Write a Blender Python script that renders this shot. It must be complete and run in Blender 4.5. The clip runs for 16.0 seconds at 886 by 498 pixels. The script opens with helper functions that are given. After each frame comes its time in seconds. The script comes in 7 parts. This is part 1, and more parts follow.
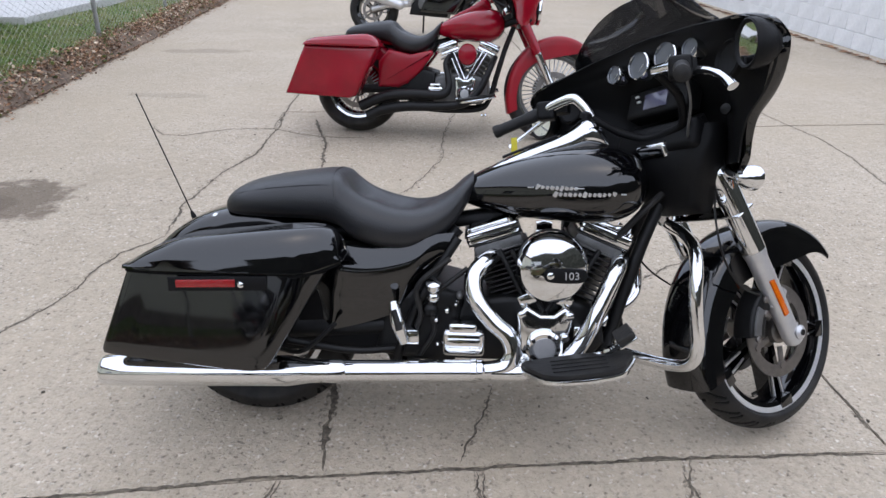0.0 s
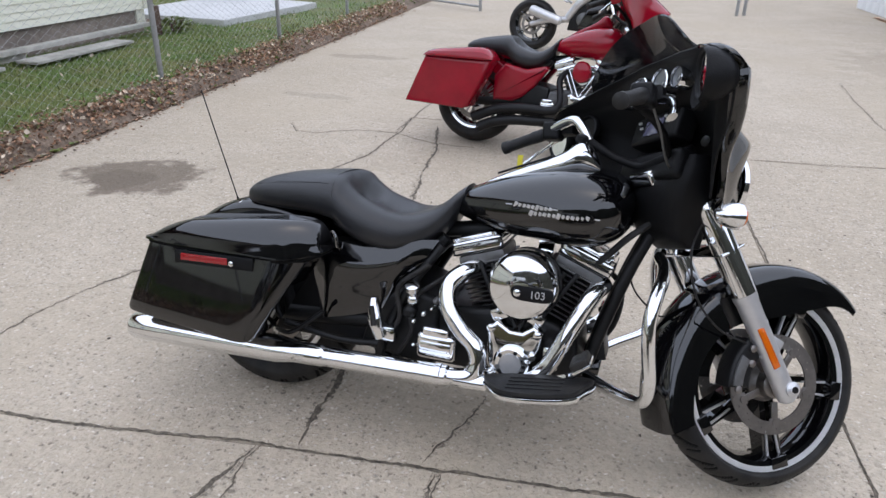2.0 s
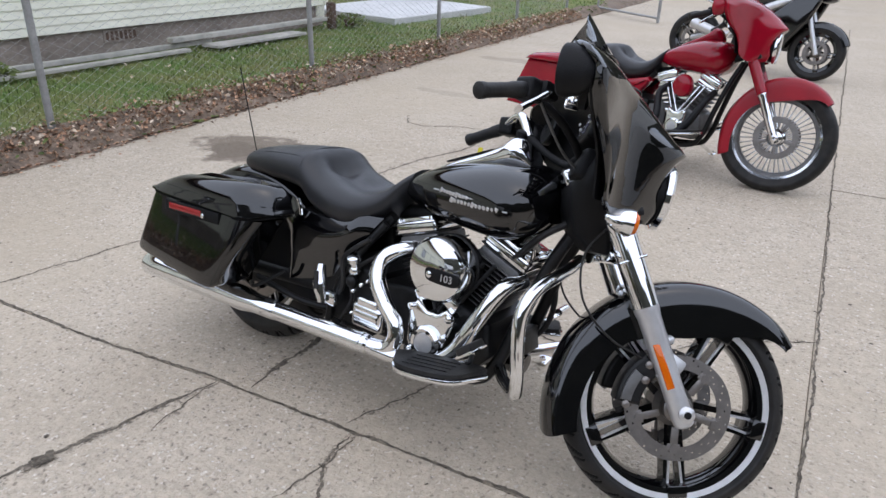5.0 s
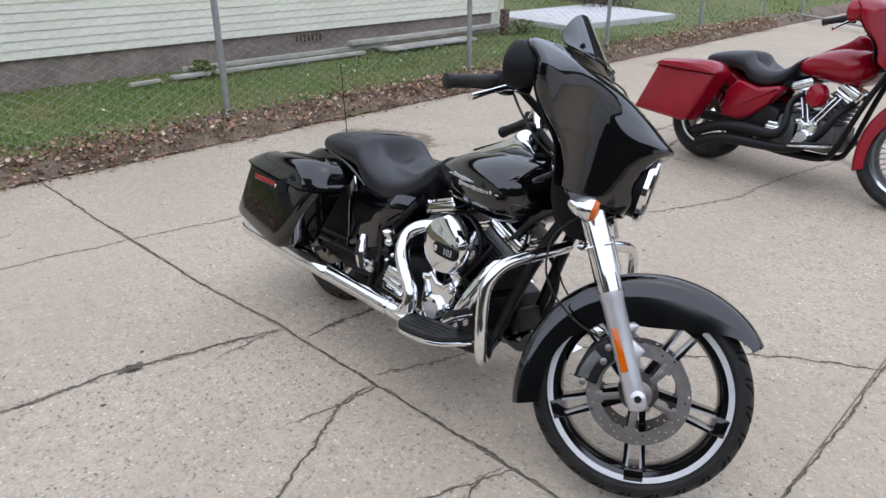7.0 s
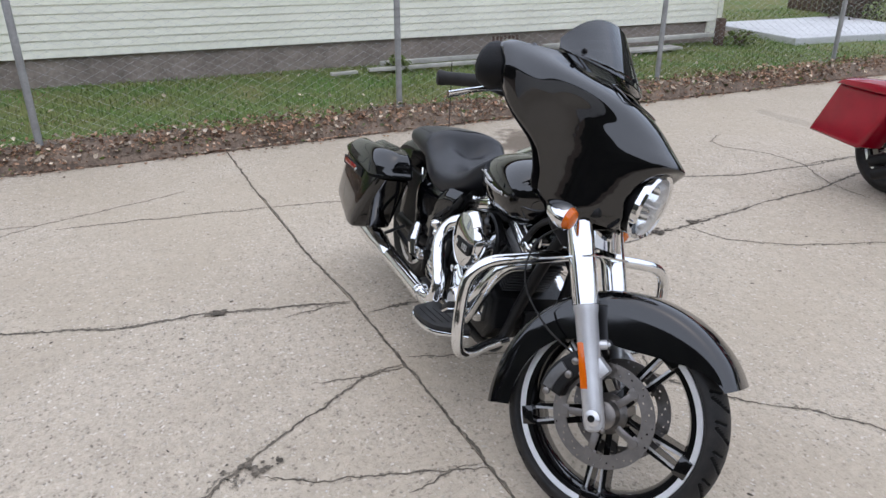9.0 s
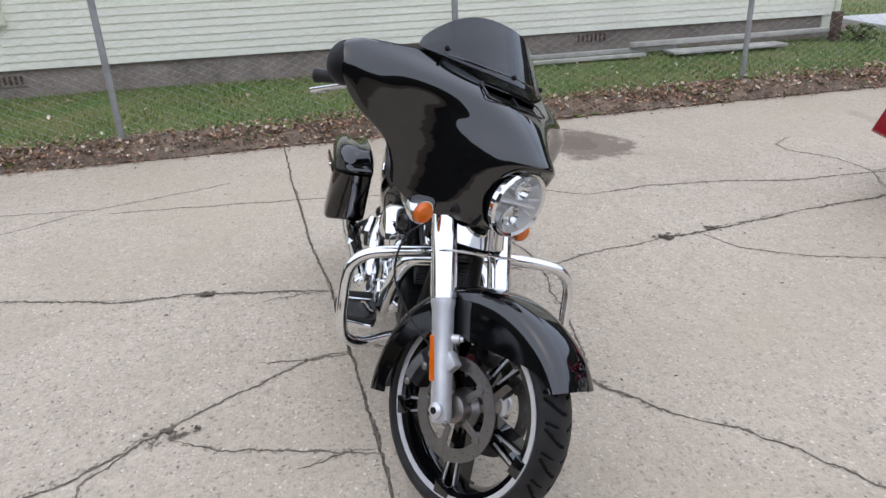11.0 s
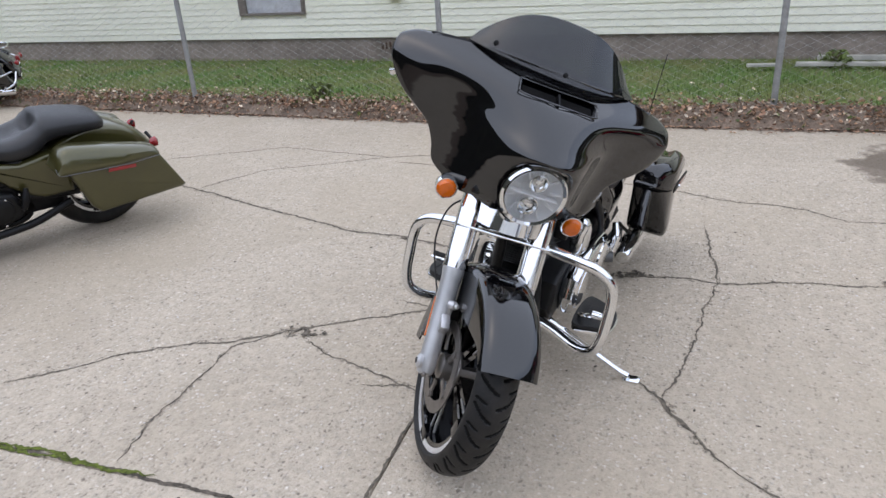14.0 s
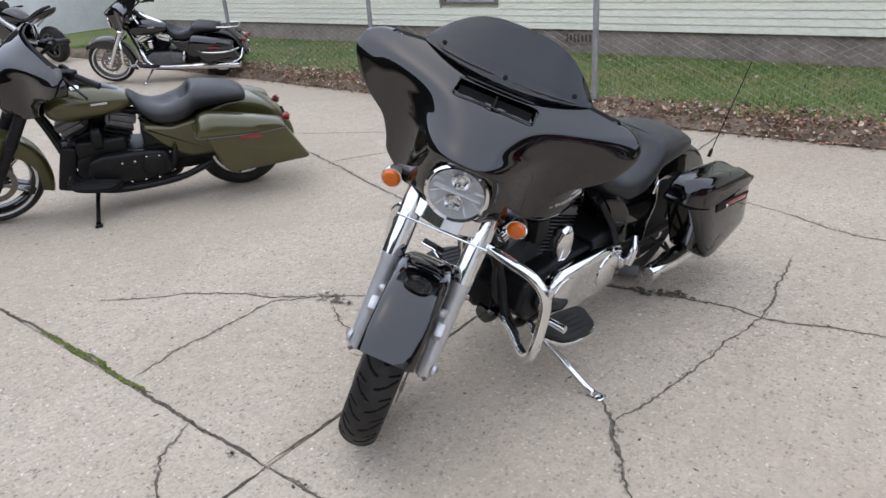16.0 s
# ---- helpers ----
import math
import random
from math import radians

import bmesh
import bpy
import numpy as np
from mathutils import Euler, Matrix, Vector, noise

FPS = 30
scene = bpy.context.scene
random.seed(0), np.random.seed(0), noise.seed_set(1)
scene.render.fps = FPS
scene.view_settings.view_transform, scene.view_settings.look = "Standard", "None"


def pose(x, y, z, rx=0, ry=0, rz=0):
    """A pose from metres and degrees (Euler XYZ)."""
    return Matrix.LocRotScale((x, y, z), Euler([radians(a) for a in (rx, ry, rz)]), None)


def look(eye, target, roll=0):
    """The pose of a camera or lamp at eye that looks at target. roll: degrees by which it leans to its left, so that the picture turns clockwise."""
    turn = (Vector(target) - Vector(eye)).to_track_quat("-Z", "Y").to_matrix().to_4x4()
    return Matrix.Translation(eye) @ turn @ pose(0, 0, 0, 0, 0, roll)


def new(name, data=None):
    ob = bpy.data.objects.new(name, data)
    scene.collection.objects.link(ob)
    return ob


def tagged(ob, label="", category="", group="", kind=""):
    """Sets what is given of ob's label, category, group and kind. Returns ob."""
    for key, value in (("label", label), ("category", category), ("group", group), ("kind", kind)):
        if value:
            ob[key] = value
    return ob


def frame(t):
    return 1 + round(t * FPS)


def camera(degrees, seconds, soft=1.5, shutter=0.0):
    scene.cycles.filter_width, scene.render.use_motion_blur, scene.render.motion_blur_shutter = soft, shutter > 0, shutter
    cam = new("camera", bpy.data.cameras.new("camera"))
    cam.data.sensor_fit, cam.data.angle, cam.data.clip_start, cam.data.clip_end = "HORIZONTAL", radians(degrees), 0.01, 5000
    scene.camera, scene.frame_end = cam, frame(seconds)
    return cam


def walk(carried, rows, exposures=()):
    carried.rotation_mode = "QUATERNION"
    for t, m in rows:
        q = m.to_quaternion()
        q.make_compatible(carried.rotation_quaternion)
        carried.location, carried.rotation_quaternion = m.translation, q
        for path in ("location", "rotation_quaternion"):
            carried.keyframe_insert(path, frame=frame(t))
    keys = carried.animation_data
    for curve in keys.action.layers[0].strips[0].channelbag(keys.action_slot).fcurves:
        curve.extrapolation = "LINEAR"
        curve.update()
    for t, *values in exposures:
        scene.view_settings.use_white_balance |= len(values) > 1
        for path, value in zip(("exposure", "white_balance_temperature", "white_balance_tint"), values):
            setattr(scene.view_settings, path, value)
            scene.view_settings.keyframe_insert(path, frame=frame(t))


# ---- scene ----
cam = camera(64.4, 16.0)
METRES, EYE, TILT, LEAN, TURN = 5.254, 1.45, 0.0, 0.0, 0.0
ROWS = [
    (0.0, 0.0, 0.0, 0.0, 0.32, -25.63, -0.67),
    (0.5, 0.0245, 0.0064, -0.0013, 1.6, -24.82, -0.72),
    (1.0, 0.0501, 0.0123, 0.0033, 6.35, -23.97, -1.79),
    (1.5, 0.0742, 0.0093, 0.0036, 10.29, -24.19, -0.74),
    (2.0, 0.1057, -0.0006, 0.0057, 15.98, -24.87, -0.69),
    (2.5, 0.1289, -0.0061, 0.0056, 18.65, -25.87, 0.2),
    (3.0, 0.1463, 0.0014, 0.0028, 19.11, -25.69, 1.37),
    (3.5, 0.1695, 0.0156, 0.0049, 22.32, -25.74, -0.03),
    (6.0, 0.2897, 0.0491, 0.0013, 38.05, -23.9, -0.4),
    (6.5, 0.3159, 0.0609, 0.004, 42.02, -24.9, 0.1),
    (7.0, 0.3525, 0.0676, 0.0054, 48.78, -24.18, 0.06),
    (7.5, 0.3772, 0.0817, 0.0042, 52.39, -25.08, 0.6),
    (8.0, 0.3879, 0.1063, 0.0033, 56.14, -24.39, -0.17),
    (8.5, 0.4003, 0.1322, 0.004, 61.91, -24.73, 0.38),
    (9.0, 0.4291, 0.1625, 0.0047, 68.14, -23.83, 0.14),
    (9.5, 0.4527, 0.1922, 0.007, 71.88, -23.84, 0.43),
    (10.0, 0.4614, 0.2235, 0.0017, 72.27, -23.93, 1.87),
    (12.5, 0.4997, 0.3829, 0.004, 95.15, -23.94, 1.92),
    (13.0, 0.4973, 0.4122, 0.004, 99.33, -24.25, 2.86),
    (13.5, 0.5001, 0.4528, 0.0052, 106.91, -23.81, 2.41),
    (14.0, 0.4981, 0.4837, 0.0054, 112.36, -23.57, 3.42),
    (14.5, 0.4801, 0.5149, 0.002, 115.6, -22.58, 3.36),
    (15.0, 0.4586, 0.5498, 0.0034, 117.74, -23.24, 3.87),
    (15.5, 0.4436, 0.5933, 0.0027, 124.32, -23.29, 3.53),
    (16.0, 0.4257, 0.6309, 0.0027, 132.03, -23.21, 3.59),
]
walk(cam, [(t, pose(0, 0, EYE, TILT, LEAN, TURN) @ pose(METRES * x, METRES * y, METRES * z, 90 + pitch, roll, yaw)) for t, x, y, z, yaw, pitch, roll in ROWS])

# ---- world, sun, exposure ----
world = bpy.data.worlds.new("overcast_sky")
scene.world = world
world.use_nodes = True
wn = world.node_tree
wn.nodes.clear()
sky = wn.nodes.new("ShaderNodeTexSky")
sky.sky_type, sky.sun_disc = "NISHITA", False
sky.sun_elevation, sky.sun_rotation = radians(77), radians(135)
sky.air_density, sky.dust_density, sky.ozone_density = 1.0, 3.0, 1.0
cloud = wn.nodes.new("ShaderNodeMix")
cloud.data_type, cloud.blend_type = "RGBA", "MIX"
cloud.inputs[0].default_value = 0.72
cloud.inputs[7].default_value = (8.3, 9.25, 11.6, 1)
wbg = wn.nodes.new("ShaderNodeBackground")
wbg.inputs[1].default_value = 0.162
wout = wn.nodes.new("ShaderNodeOutputWorld")
wn.links.new(sky.outputs[0], cloud.inputs[6])
wn.links.new(cloud.outputs[2], wbg.inputs[0])
wn.links.new(wbg.outputs[0], wout.inputs[0])

sun = new("sun", bpy.data.lights.new("sun", "SUN"))
sun.data.energy, sun.data.angle, sun.data.color = 0.9, radians(160), (1.0, 0.97, 0.92)
sun.matrix_world = look((0, 0, 10), (-1.6, 1.6, 0.0))


# ---- materials ----
def rgb(r, g, b):
    """Linear colour from display values 0 to 255."""
    return tuple(((c / 255 + 0.055) / 1.055) ** 2.4 if c > 10 else c / 255 / 12.92 for c in (r, g, b)) + (1,)


def mat(name, col, rough=0.5, metal=0.0, var=0.0, scale=8.0, bump=0.0, bscale=60.0, coat=0.0, dark=None, island=0.0, rvar=0.0, fine=0.0, spec=0.5):
    """A Principled material: colour col, blotches towards dark at scale, fine grain and relief at bscale."""
    m = bpy.data.materials.new(name)
    m.use_nodes = True
    nt = m.node_tree
    b = nt.nodes["Principled BSDF"]
    b.inputs["Base Color"].default_value = col
    b.inputs["Roughness"].default_value = rough
    b.inputs["Metallic"].default_value = metal
    b.inputs["Coat Weight"].default_value = coat
    b.inputs["Specular IOR Level"].default_value = spec
    b.inputs["Coat Roughness"].default_value = 0.03
    tc = nt.nodes.new("ShaderNodeTexCoord")
    last = None
    if var:
        n = nt.nodes.new("ShaderNodeTexNoise")
        n.inputs["Scale"].default_value, n.inputs["Detail"].default_value, n.inputs["Roughness"].default_value = scale, 6, 0.62
        nt.links.new(tc.outputs["Object"], n.inputs["Vector"])
        r = nt.nodes.new("ShaderNodeMapRange")
        r.inputs[1].default_value, r.inputs[2].default_value = 0.38, 0.66
        nt.links.new(n.outputs["Fac"], r.inputs[0])
        mx = nt.nodes.new("ShaderNodeMix")
        mx.data_type = "RGBA"
        mx.inputs[6].default_value = col
        mx.inputs[7].default_value = dark or tuple(c * (1 - var) for c in col[:3]) + (1,)
        nt.links.new(r.outputs[0], mx.inputs[0])
        last = mx.outputs[2]
        if rvar:
            rr = nt.nodes.new("ShaderNodeMapRange")
            rr.inputs[3].default_value, rr.inputs[4].default_value = max(rough - rvar, 0.02), min(rough + rvar, 1)
            nt.links.new(n.outputs["Fac"], rr.inputs[0])
            nt.links.new(rr.outputs[0], b.inputs["Roughness"])
    if fine:
        n2 = nt.nodes.new("ShaderNodeTexNoise")
        n2.inputs["Scale"].default_value, n2.inputs["Detail"].default_value = bscale, 3
        nt.links.new(tc.outputs["Object"], n2.inputs["Vector"])
        hs = nt.nodes.new("ShaderNodeMix")
        hs.data_type, hs.blend_type = "RGBA", "MULTIPLY"
        hs.inputs[0].default_value = 1.0
        rr = nt.nodes.new("ShaderNodeMapRange")
        rr.inputs[1].default_value, rr.inputs[2].default_value = 0.3, 0.7
        rr.inputs[3].default_value, rr.inputs[4].default_value = 1 - fine, 1 + fine
        nt.links.new(n2.outputs["Fac"], rr.inputs[0])
        cc = nt.nodes.new("ShaderNodeCombineColor")
        for k in range(3):
            nt.links.new(rr.outputs[0], cc.inputs[k])
        if last:
            nt.links.new(last, hs.inputs[6])
        else:
            hs.inputs[6].default_value = col
        nt.links.new(cc.outputs[0], hs.inputs[7])
        last = hs.outputs[2]
    if island:
        g = nt.nodes.new("ShaderNodeNewGeometry")
        hsv = nt.nodes.new("ShaderNodeHueSaturation")
        rr = nt.nodes.new("ShaderNodeMapRange")
        rr.inputs[3].default_value, rr.inputs[4].default_value = 1 - island, 1 + island
        nt.links.new(g.outputs["Random Per Island"], rr.inputs[0])
        nt.links.new(rr.outputs[0], hsv.inputs["Value"])
        if last:
            nt.links.new(last, hsv.inputs["Color"])
        else:
            hsv.inputs["Color"].default_value = col
        last = hsv.outputs[0]
    if last:
        nt.links.new(last, b.inputs["Base Color"])
    if bump:
        n3 = nt.nodes.new("ShaderNodeTexNoise")
        n3.inputs["Scale"].default_value, n3.inputs["Detail"].default_value = bscale, 5
        nt.links.new(tc.outputs["Object"], n3.inputs["Vector"])
        bp = nt.nodes.new("ShaderNodeBump")
        bp.inputs["Strength"].default_value, bp.inputs["Distance"].default_value = bump, 0.01
        nt.links.new(n3.outputs["Fac"], bp.inputs["Height"])
        nt.links.new(bp.outputs[0], b.inputs["Normal"])
    return m


def concrete_mat(name, tone, stain=True):
    """Weathered broom-finished concrete: aggregate specks, blotches, one damp stain and tyre grime."""
    m = bpy.data.materials.new(name)
    m.use_nodes = True
    nt = m.node_tree
    b = nt.nodes["Principled BSDF"]
    b.inputs["Roughness"].default_value = 0.92
    b.inputs["Specular IOR Level"].default_value = 0.25
    geo = nt.nodes.new("ShaderNodeNewGeometry")
    pos = geo.outputs["Position"]

    def noise_node(scale, detail=5, rough=0.6):
        n = nt.nodes.new("ShaderNodeTexNoise")
        n.inputs["Scale"].default_value, n.inputs["Detail"].default_value, n.inputs["Roughness"].default_value = scale, detail, rough
        nt.links.new(pos, n.inputs["Vector"])
        return n.outputs["Fac"]

    def ramp(fac, lo, hi, a, c):
        r = nt.nodes.new("ShaderNodeMapRange")
        for k, v in enumerate((lo, hi, a, c)):
            r.inputs[k + 1].default_value = v
        nt.links.new(fac, r.inputs[0])
        return r.outputs[0]

    def mix(fac, a, c, mode="MIX"):
        x = nt.nodes.new("ShaderNodeMix")
        x.data_type, x.blend_type = "RGBA", mode
        for k, v in ((0, fac), (6, a), (7, c)):
            if isinstance(v, (tuple, float)):
                x.inputs[k].default_value = v
            else:
                nt.links.new(v, x.inputs[k])
        return x.outputs[2]

    r0, g0, b0 = tone
    col = mix(ramp(noise_node(0.9, 6, 0.65), 0.35, 0.68, 0, 1), (r0, g0, b0, 1), (r0 * 0.80, g0 * 0.79, b0 * 0.77, 1))
    col = mix(ramp(noise_node(6.0, 8, 0.75), 0.50, 0.74, 0, 0.42), col, (r0 * 0.62, g0 * 0.60, b0 * 0.57, 1))
    # exposed aggregate: pale, brown and dark specks
    v = nt.nodes.new("ShaderNodeTexVoronoi")
    v.inputs["Scale"].default_value = 64
    wob = nt.nodes.new("ShaderNodeTexNoise")
    wob.inputs["Scale"].default_value, wob.inputs["Detail"].default_value = 55, 3
    nt.links.new(pos, wob.inputs["Vector"])
    wv = nt.nodes.new("ShaderNodeVectorMath")
    wv.operation = "MULTIPLY_ADD"
    nt.links.new(wob.outputs["Color"], wv.inputs[0])
    wv.inputs[1].default_value = (0.03, 0.03, 0.03)
    nt.links.new(pos, wv.inputs[2])
    nt.links.new(wv.outputs[0], v.inputs["Vector"])
    sep = nt.nodes.new("ShaderNodeSeparateColor")
    nt.links.new(v.outputs["Color"], sep.inputs[0])
    near = ramp(v.outputs["Distance"], 0.20, 0.48, 1, 0)
    pale = nt.nodes.new("ShaderNodeMath")
    pale.operation = "MULTIPLY"
    nt.links.new(ramp(sep.outputs[0], 0.62, 0.90, 0, 0.9), pale.inputs[0])
    nt.links.new(near, pale.inputs[1])
    col = mix(pale.outputs[0], col, (0.84, 0.78, 0.69, 1))
    drk = nt.nodes.new("ShaderNodeMath")
    drk.operation = "MULTIPLY"
    nt.links.new(ramp(sep.outputs[1], 0.60, 0.92, 0, 0.92), drk.inputs[0])
    nt.links.new(near, drk.inputs[1])
    col = mix(drk.outputs[0], col, (0.145, 0.12, 0.095, 1))
    col = mix(ramp(noise_node(48, 5, 0.75), 0.40, 0.72, 0, 0.5), col, (r0 * 0.4, g0 * 0.4, b0 * 0.4, 1))
    col = mix(ramp(noise_node(85, 4, 0.8), 0.53, 0.62, 0, 0.62), col, (r0 * 0.5, g0 * 0.48, b0 * 0.45, 1))
    col = mix(ramp(noise_node(17, 6, 0.7), 0.45, 0.70, 0, 0.42), col, (r0 * 1.16, g0 * 1.15, b0 * 1.13, 1))
    col = mix(ramp(noise_node(2.1, 7, 0.72), 0.53, 0.70, 0, 0.55), col, (r0 * 0.70, g0 * 0.69, b0 * 0.67, 1))
    col = mix(ramp(noise_node(0.45, 5, 0.6), 0.45, 0.65, 0, 0.5), col, (r0 * 0.86, g0 * 0.84, b0 * 0.79, 1))
    # pock marks
    v2 = nt.nodes.new("ShaderNodeTexVoronoi")
    v2.inputs["Scale"].default_value = 9
    nt.links.new(pos, v2.inputs["Vector"])
    col = mix(ramp(v2.outputs["Distance"], 0.03, 0.06, 0.22, 0), col, (r0 * 0.45, g0 * 0.42, b0 * 0.38, 1))
    if stain:
        def blot(cx, cy, rx, ry, wob, soft):
            s = nt.nodes.new("ShaderNodeVectorMath")
            s.operation = "SUBTRACT"
            nt.links.new(pos, s.inputs[0])
            s.inputs[1].default_value = (cx, cy, 0)
            d = nt.nodes.new("ShaderNodeVectorMath")
            d.operation = "MULTIPLY"
            nt.links.new(s.outputs[0], d.inputs[0])
            d.inputs[1].default_value = (1 / rx, 1 / ry, 0)
            ln = nt.nodes.new("ShaderNodeVectorMath")
            ln.operation = "LENGTH"
            nt.links.new(d.outputs[0], ln.inputs[0])
            a = nt.nodes.new("ShaderNodeMath")
            nt.links.new(ln.outputs["Value"], a.inputs[0])
            nt.links.new(ramp(noise_node(3.5, 5), 0.3, 0.7, -wob, wob), a.inputs[1])
            return ramp(a.outputs[0], 1 - soft, 1 + soft, 1, 0)

        for cx, cy, rx, ry, k in ((-2.47, 3.55, 0.42, 0.30, 0.68), (-2.53, 3.45, 0.2, 0.16, 0.35), (-2.75, 8.1, 0.45, 0.12, 0.25),
                                  (-2.35, 6.0, 0.3, 0.1, 0.18), (3.6, 9.5, 0.7, 1.3, 0.15)):
            f = nt.nodes.new("ShaderNodeMath")
            f.operation = "MULTIPLY"
            nt.links.new(blot(cx, cy, rx, ry, 0.45, 0.12), f.inputs[0])
            f.inputs[1].default_value = k
            col = mix(f.outputs[0], col, (0.10, 0.075, 0.055, 1))
    nt.links.new(col, b.inputs["Base Color"])
    bp = nt.nodes.new("ShaderNodeBump")
    bp.inputs["Strength"].default_value, bp.inputs["Distance"].default_value = 0.6, 0.005
    add = nt.nodes.new("ShaderNodeMath")
    nt.links.new(noise_node(140, 4), add.inputs[0])
    nt.links.new(near, add.inputs[1])
    nt.links.new(add.outputs[0], bp.inputs["Height"])
    nt.links.new(bp.outputs[0], b.inputs["Normal"])
    return m


M_CONC = concrete_mat("concrete", (0.565, 0.487, 0.390))
M_SLAB = mat("pale_concrete", (0.62, 0.62, 0.62, 1), 0.85, var=0.12, scale=3, bump=0.2, bscale=40, fine=0.06)
M_CRACK = mat("crack_dirt", (0.072, 0.060, 0.046, 1), 1.0, var=0.8, scale=22, dark=(0.20, 0.168, 0.13, 1), bump=0.6, bscale=90, fine=0.4)


def crumb_mat(name, col):
    """Loose grit along a crack: ragged grains with bare concrete between them."""
    m = mat(name, col, 1.0, var=0.5, scale=30, fine=0.4, bscale=150, bump=0.4)
    nt = m.node_tree
    geo = nt.nodes.new("ShaderNodeNewGeometry")
    n = nt.nodes.new("ShaderNodeTexNoise")
    n.inputs["Scale"].default_value, n.inputs["Detail"].default_value, n.inputs["Roughness"].default_value = 38, 6, 0.75
    nt.links.new(geo.outputs["Position"], n.inputs["Vector"])
    r = nt.nodes.new("ShaderNodeMapRange")
    for k, v in enumerate((0.50, 0.66, 0.0, 0.8)):
        r.inputs[k + 1].default_value = v
    nt.links.new(n.outputs["Fac"], r.inputs[0])
    nt.links.new(r.outputs[0], nt.nodes["Principled BSDF"].inputs["Alpha"])
    return m


M_CRUMB = crumb_mat("crack_grit", (0.25, 0.215, 0.17, 1))
M_JOINT = mat("joint_dirt", (0.052, 0.043, 0.033, 1), 1.0, var=0.7, scale=18, dark=(0.14, 0.115, 0.09, 1), bump=0.6, bscale=90, fine=0.4)
M_MOSS = mat("moss", (0.125, 0.155, 0.022, 1), 1.0, var=0.6, scale=25, bump=0.8, bscale=120, fine=0.4)
M_SOIL = mat("soil", (0.235, 0.175, 0.13, 1), 1.0, var=0.55, scale=6, bump=0.8, bscale=50, fine=0.35)
M_TURF = mat("turf", (0.10, 0.15, 0.035, 1), 1.0, var=0.5, scale=2.2, dark=(0.17, 0.16, 0.06, 1), bump=0.8, bscale=70, fine=0.4)
M_GRASS = mat("grass", (0.118, 0.228, 0.052, 1), 0.6, var=0.5, scale=1.5, dark=(0.235, 0.235, 0.085, 1), island=0.45, spec=0.3)
M_LEAF = mat("dead_leaf", (0.41, 0.26, 0.165, 1), 0.8, var=0.6, scale=9, dark=(0.18, 0.095, 0.06, 1), island=0.75)
M_LEAFY = mat("pale_leaf", (0.60, 0.51, 0.40, 1), 0.8, var=0.4, scale=9, dark=(0.48, 0.38, 0.28, 1), island=0.45)
M_WEED = mat("weed_leaf", (0.15, 0.20, 0.045, 1), 0.6, var=0.4, scale=12, island=0.4)
M_RING = mat("dark_backdrop", (0.06, 0.06, 0.045, 1), 1.0, var=0.6, scale=0.6, bump=0.8, bscale=1.5, fine=0.3)
M_SIDING = mat("cream_siding", (0.92, 0.905, 0.765, 1), 0.5, var=0.07, scale=1.2, bump=0.08, bscale=30, fine=0.03)
M_FOUND = mat("foundation", (0.33, 0.275, 0.235, 1), 0.95, var=0.35, scale=2.5, bump=0.5, bscale=25, fine=0.15)
M_GALV = mat("galvanised_steel", (0.35, 0.355, 0.35, 1), 0.55, 0.3, var=0.25, scale=7, fine=0.08, bscale=60)
M_WIRE = mat("fence_wire", (0.44, 0.44, 0.44, 1), 0.55, 0.2)
M_WHITEBLOCK = mat("white_painted_block", (0.83, 0.84, 0.84, 1), 0.7, var=0.12, scale=2.0, bump=0.35, bscale=35, fine=0.05)
M_PLANK = mat("white_plank", (0.55, 0.53, 0.48, 1), 0.75, var=0.35, scale=5, bump=0.3, bscale=30)
M_BROWN = mat("weathered_wood", (0.12, 0.075, 0.055, 1), 0.85, var=0.4, scale=6, bump=0.4, bscale=30)
M_WINFRAME = mat("taupe_frame", (0.20, 0.17, 0.15, 1), 0.6, var=0.2, scale=6)
M_CURTAIN = mat("lace_curtain", (0.86, 0.88, 0.93, 1), 0.9, var=0.25, scale=14, fine=0.15, bscale=60)
M_BLACK = mat("gloss_black_paint", (0.0022, 0.0022, 0.0028, 1), 0.05, var=0.3, scale=3, spec=0.88)
M_RED = mat("candy_red_paint", (0.29, 0.003, 0.016, 1), 0.16, var=0.2, scale=5, fine=0.05, bscale=300)
M_REDDEEP = mat("crimson_red_paint", (0.29, 0.004, 0.014, 1), 0.3, var=0.2, scale=5, spec=0.4)
M_OLIVE = mat("olive_paint", (0.072, 0.066, 0.020, 1), 0.28, 0.35, var=0.12, scale=4, coat=0.8, fine=0.1, bscale=400)
M_CHROME = mat("chrome", (0.82, 0.83, 0.84, 1), 0.055, 1.0, var=0.06, scale=14, rvar=0.03)
M_SATIN = mat("satin_aluminium", (0.64, 0.64, 0.65, 1), 0.33, 0.65, var=0.12, scale=20, bump=0.06, bscale=250)
M_STEEL = mat("disc_steel", (0.26, 0.24, 0.225, 1), 0.40, 0.9, var=0.25, scale=24, rvar=0.08)
M_CAST = mat("grey_casting", (0.16, 0.16, 0.16, 1), 0.5, 0.6, var=0.3, scale=20)
M_ENGINE = mat("black_engine", (0.009, 0.009, 0.0095, 1), 0.42, 0.1, var=0.4, scale=20, bump=0.1, bscale=150, spec=0.3)
M_PLASTIC = mat("black_plastic", (0.0065, 0.0065, 0.0072, 1), 0.5, var=0.25, scale=12, bump=0.12, bscale=220, spec=0.18)
M_VINYL = mat("black_vinyl", (0.016, 0.0165, 0.019, 1), 0.40, var=0.25, scale=5, bump=0.14, bscale=260, rvar=0.06, spec=0.5)
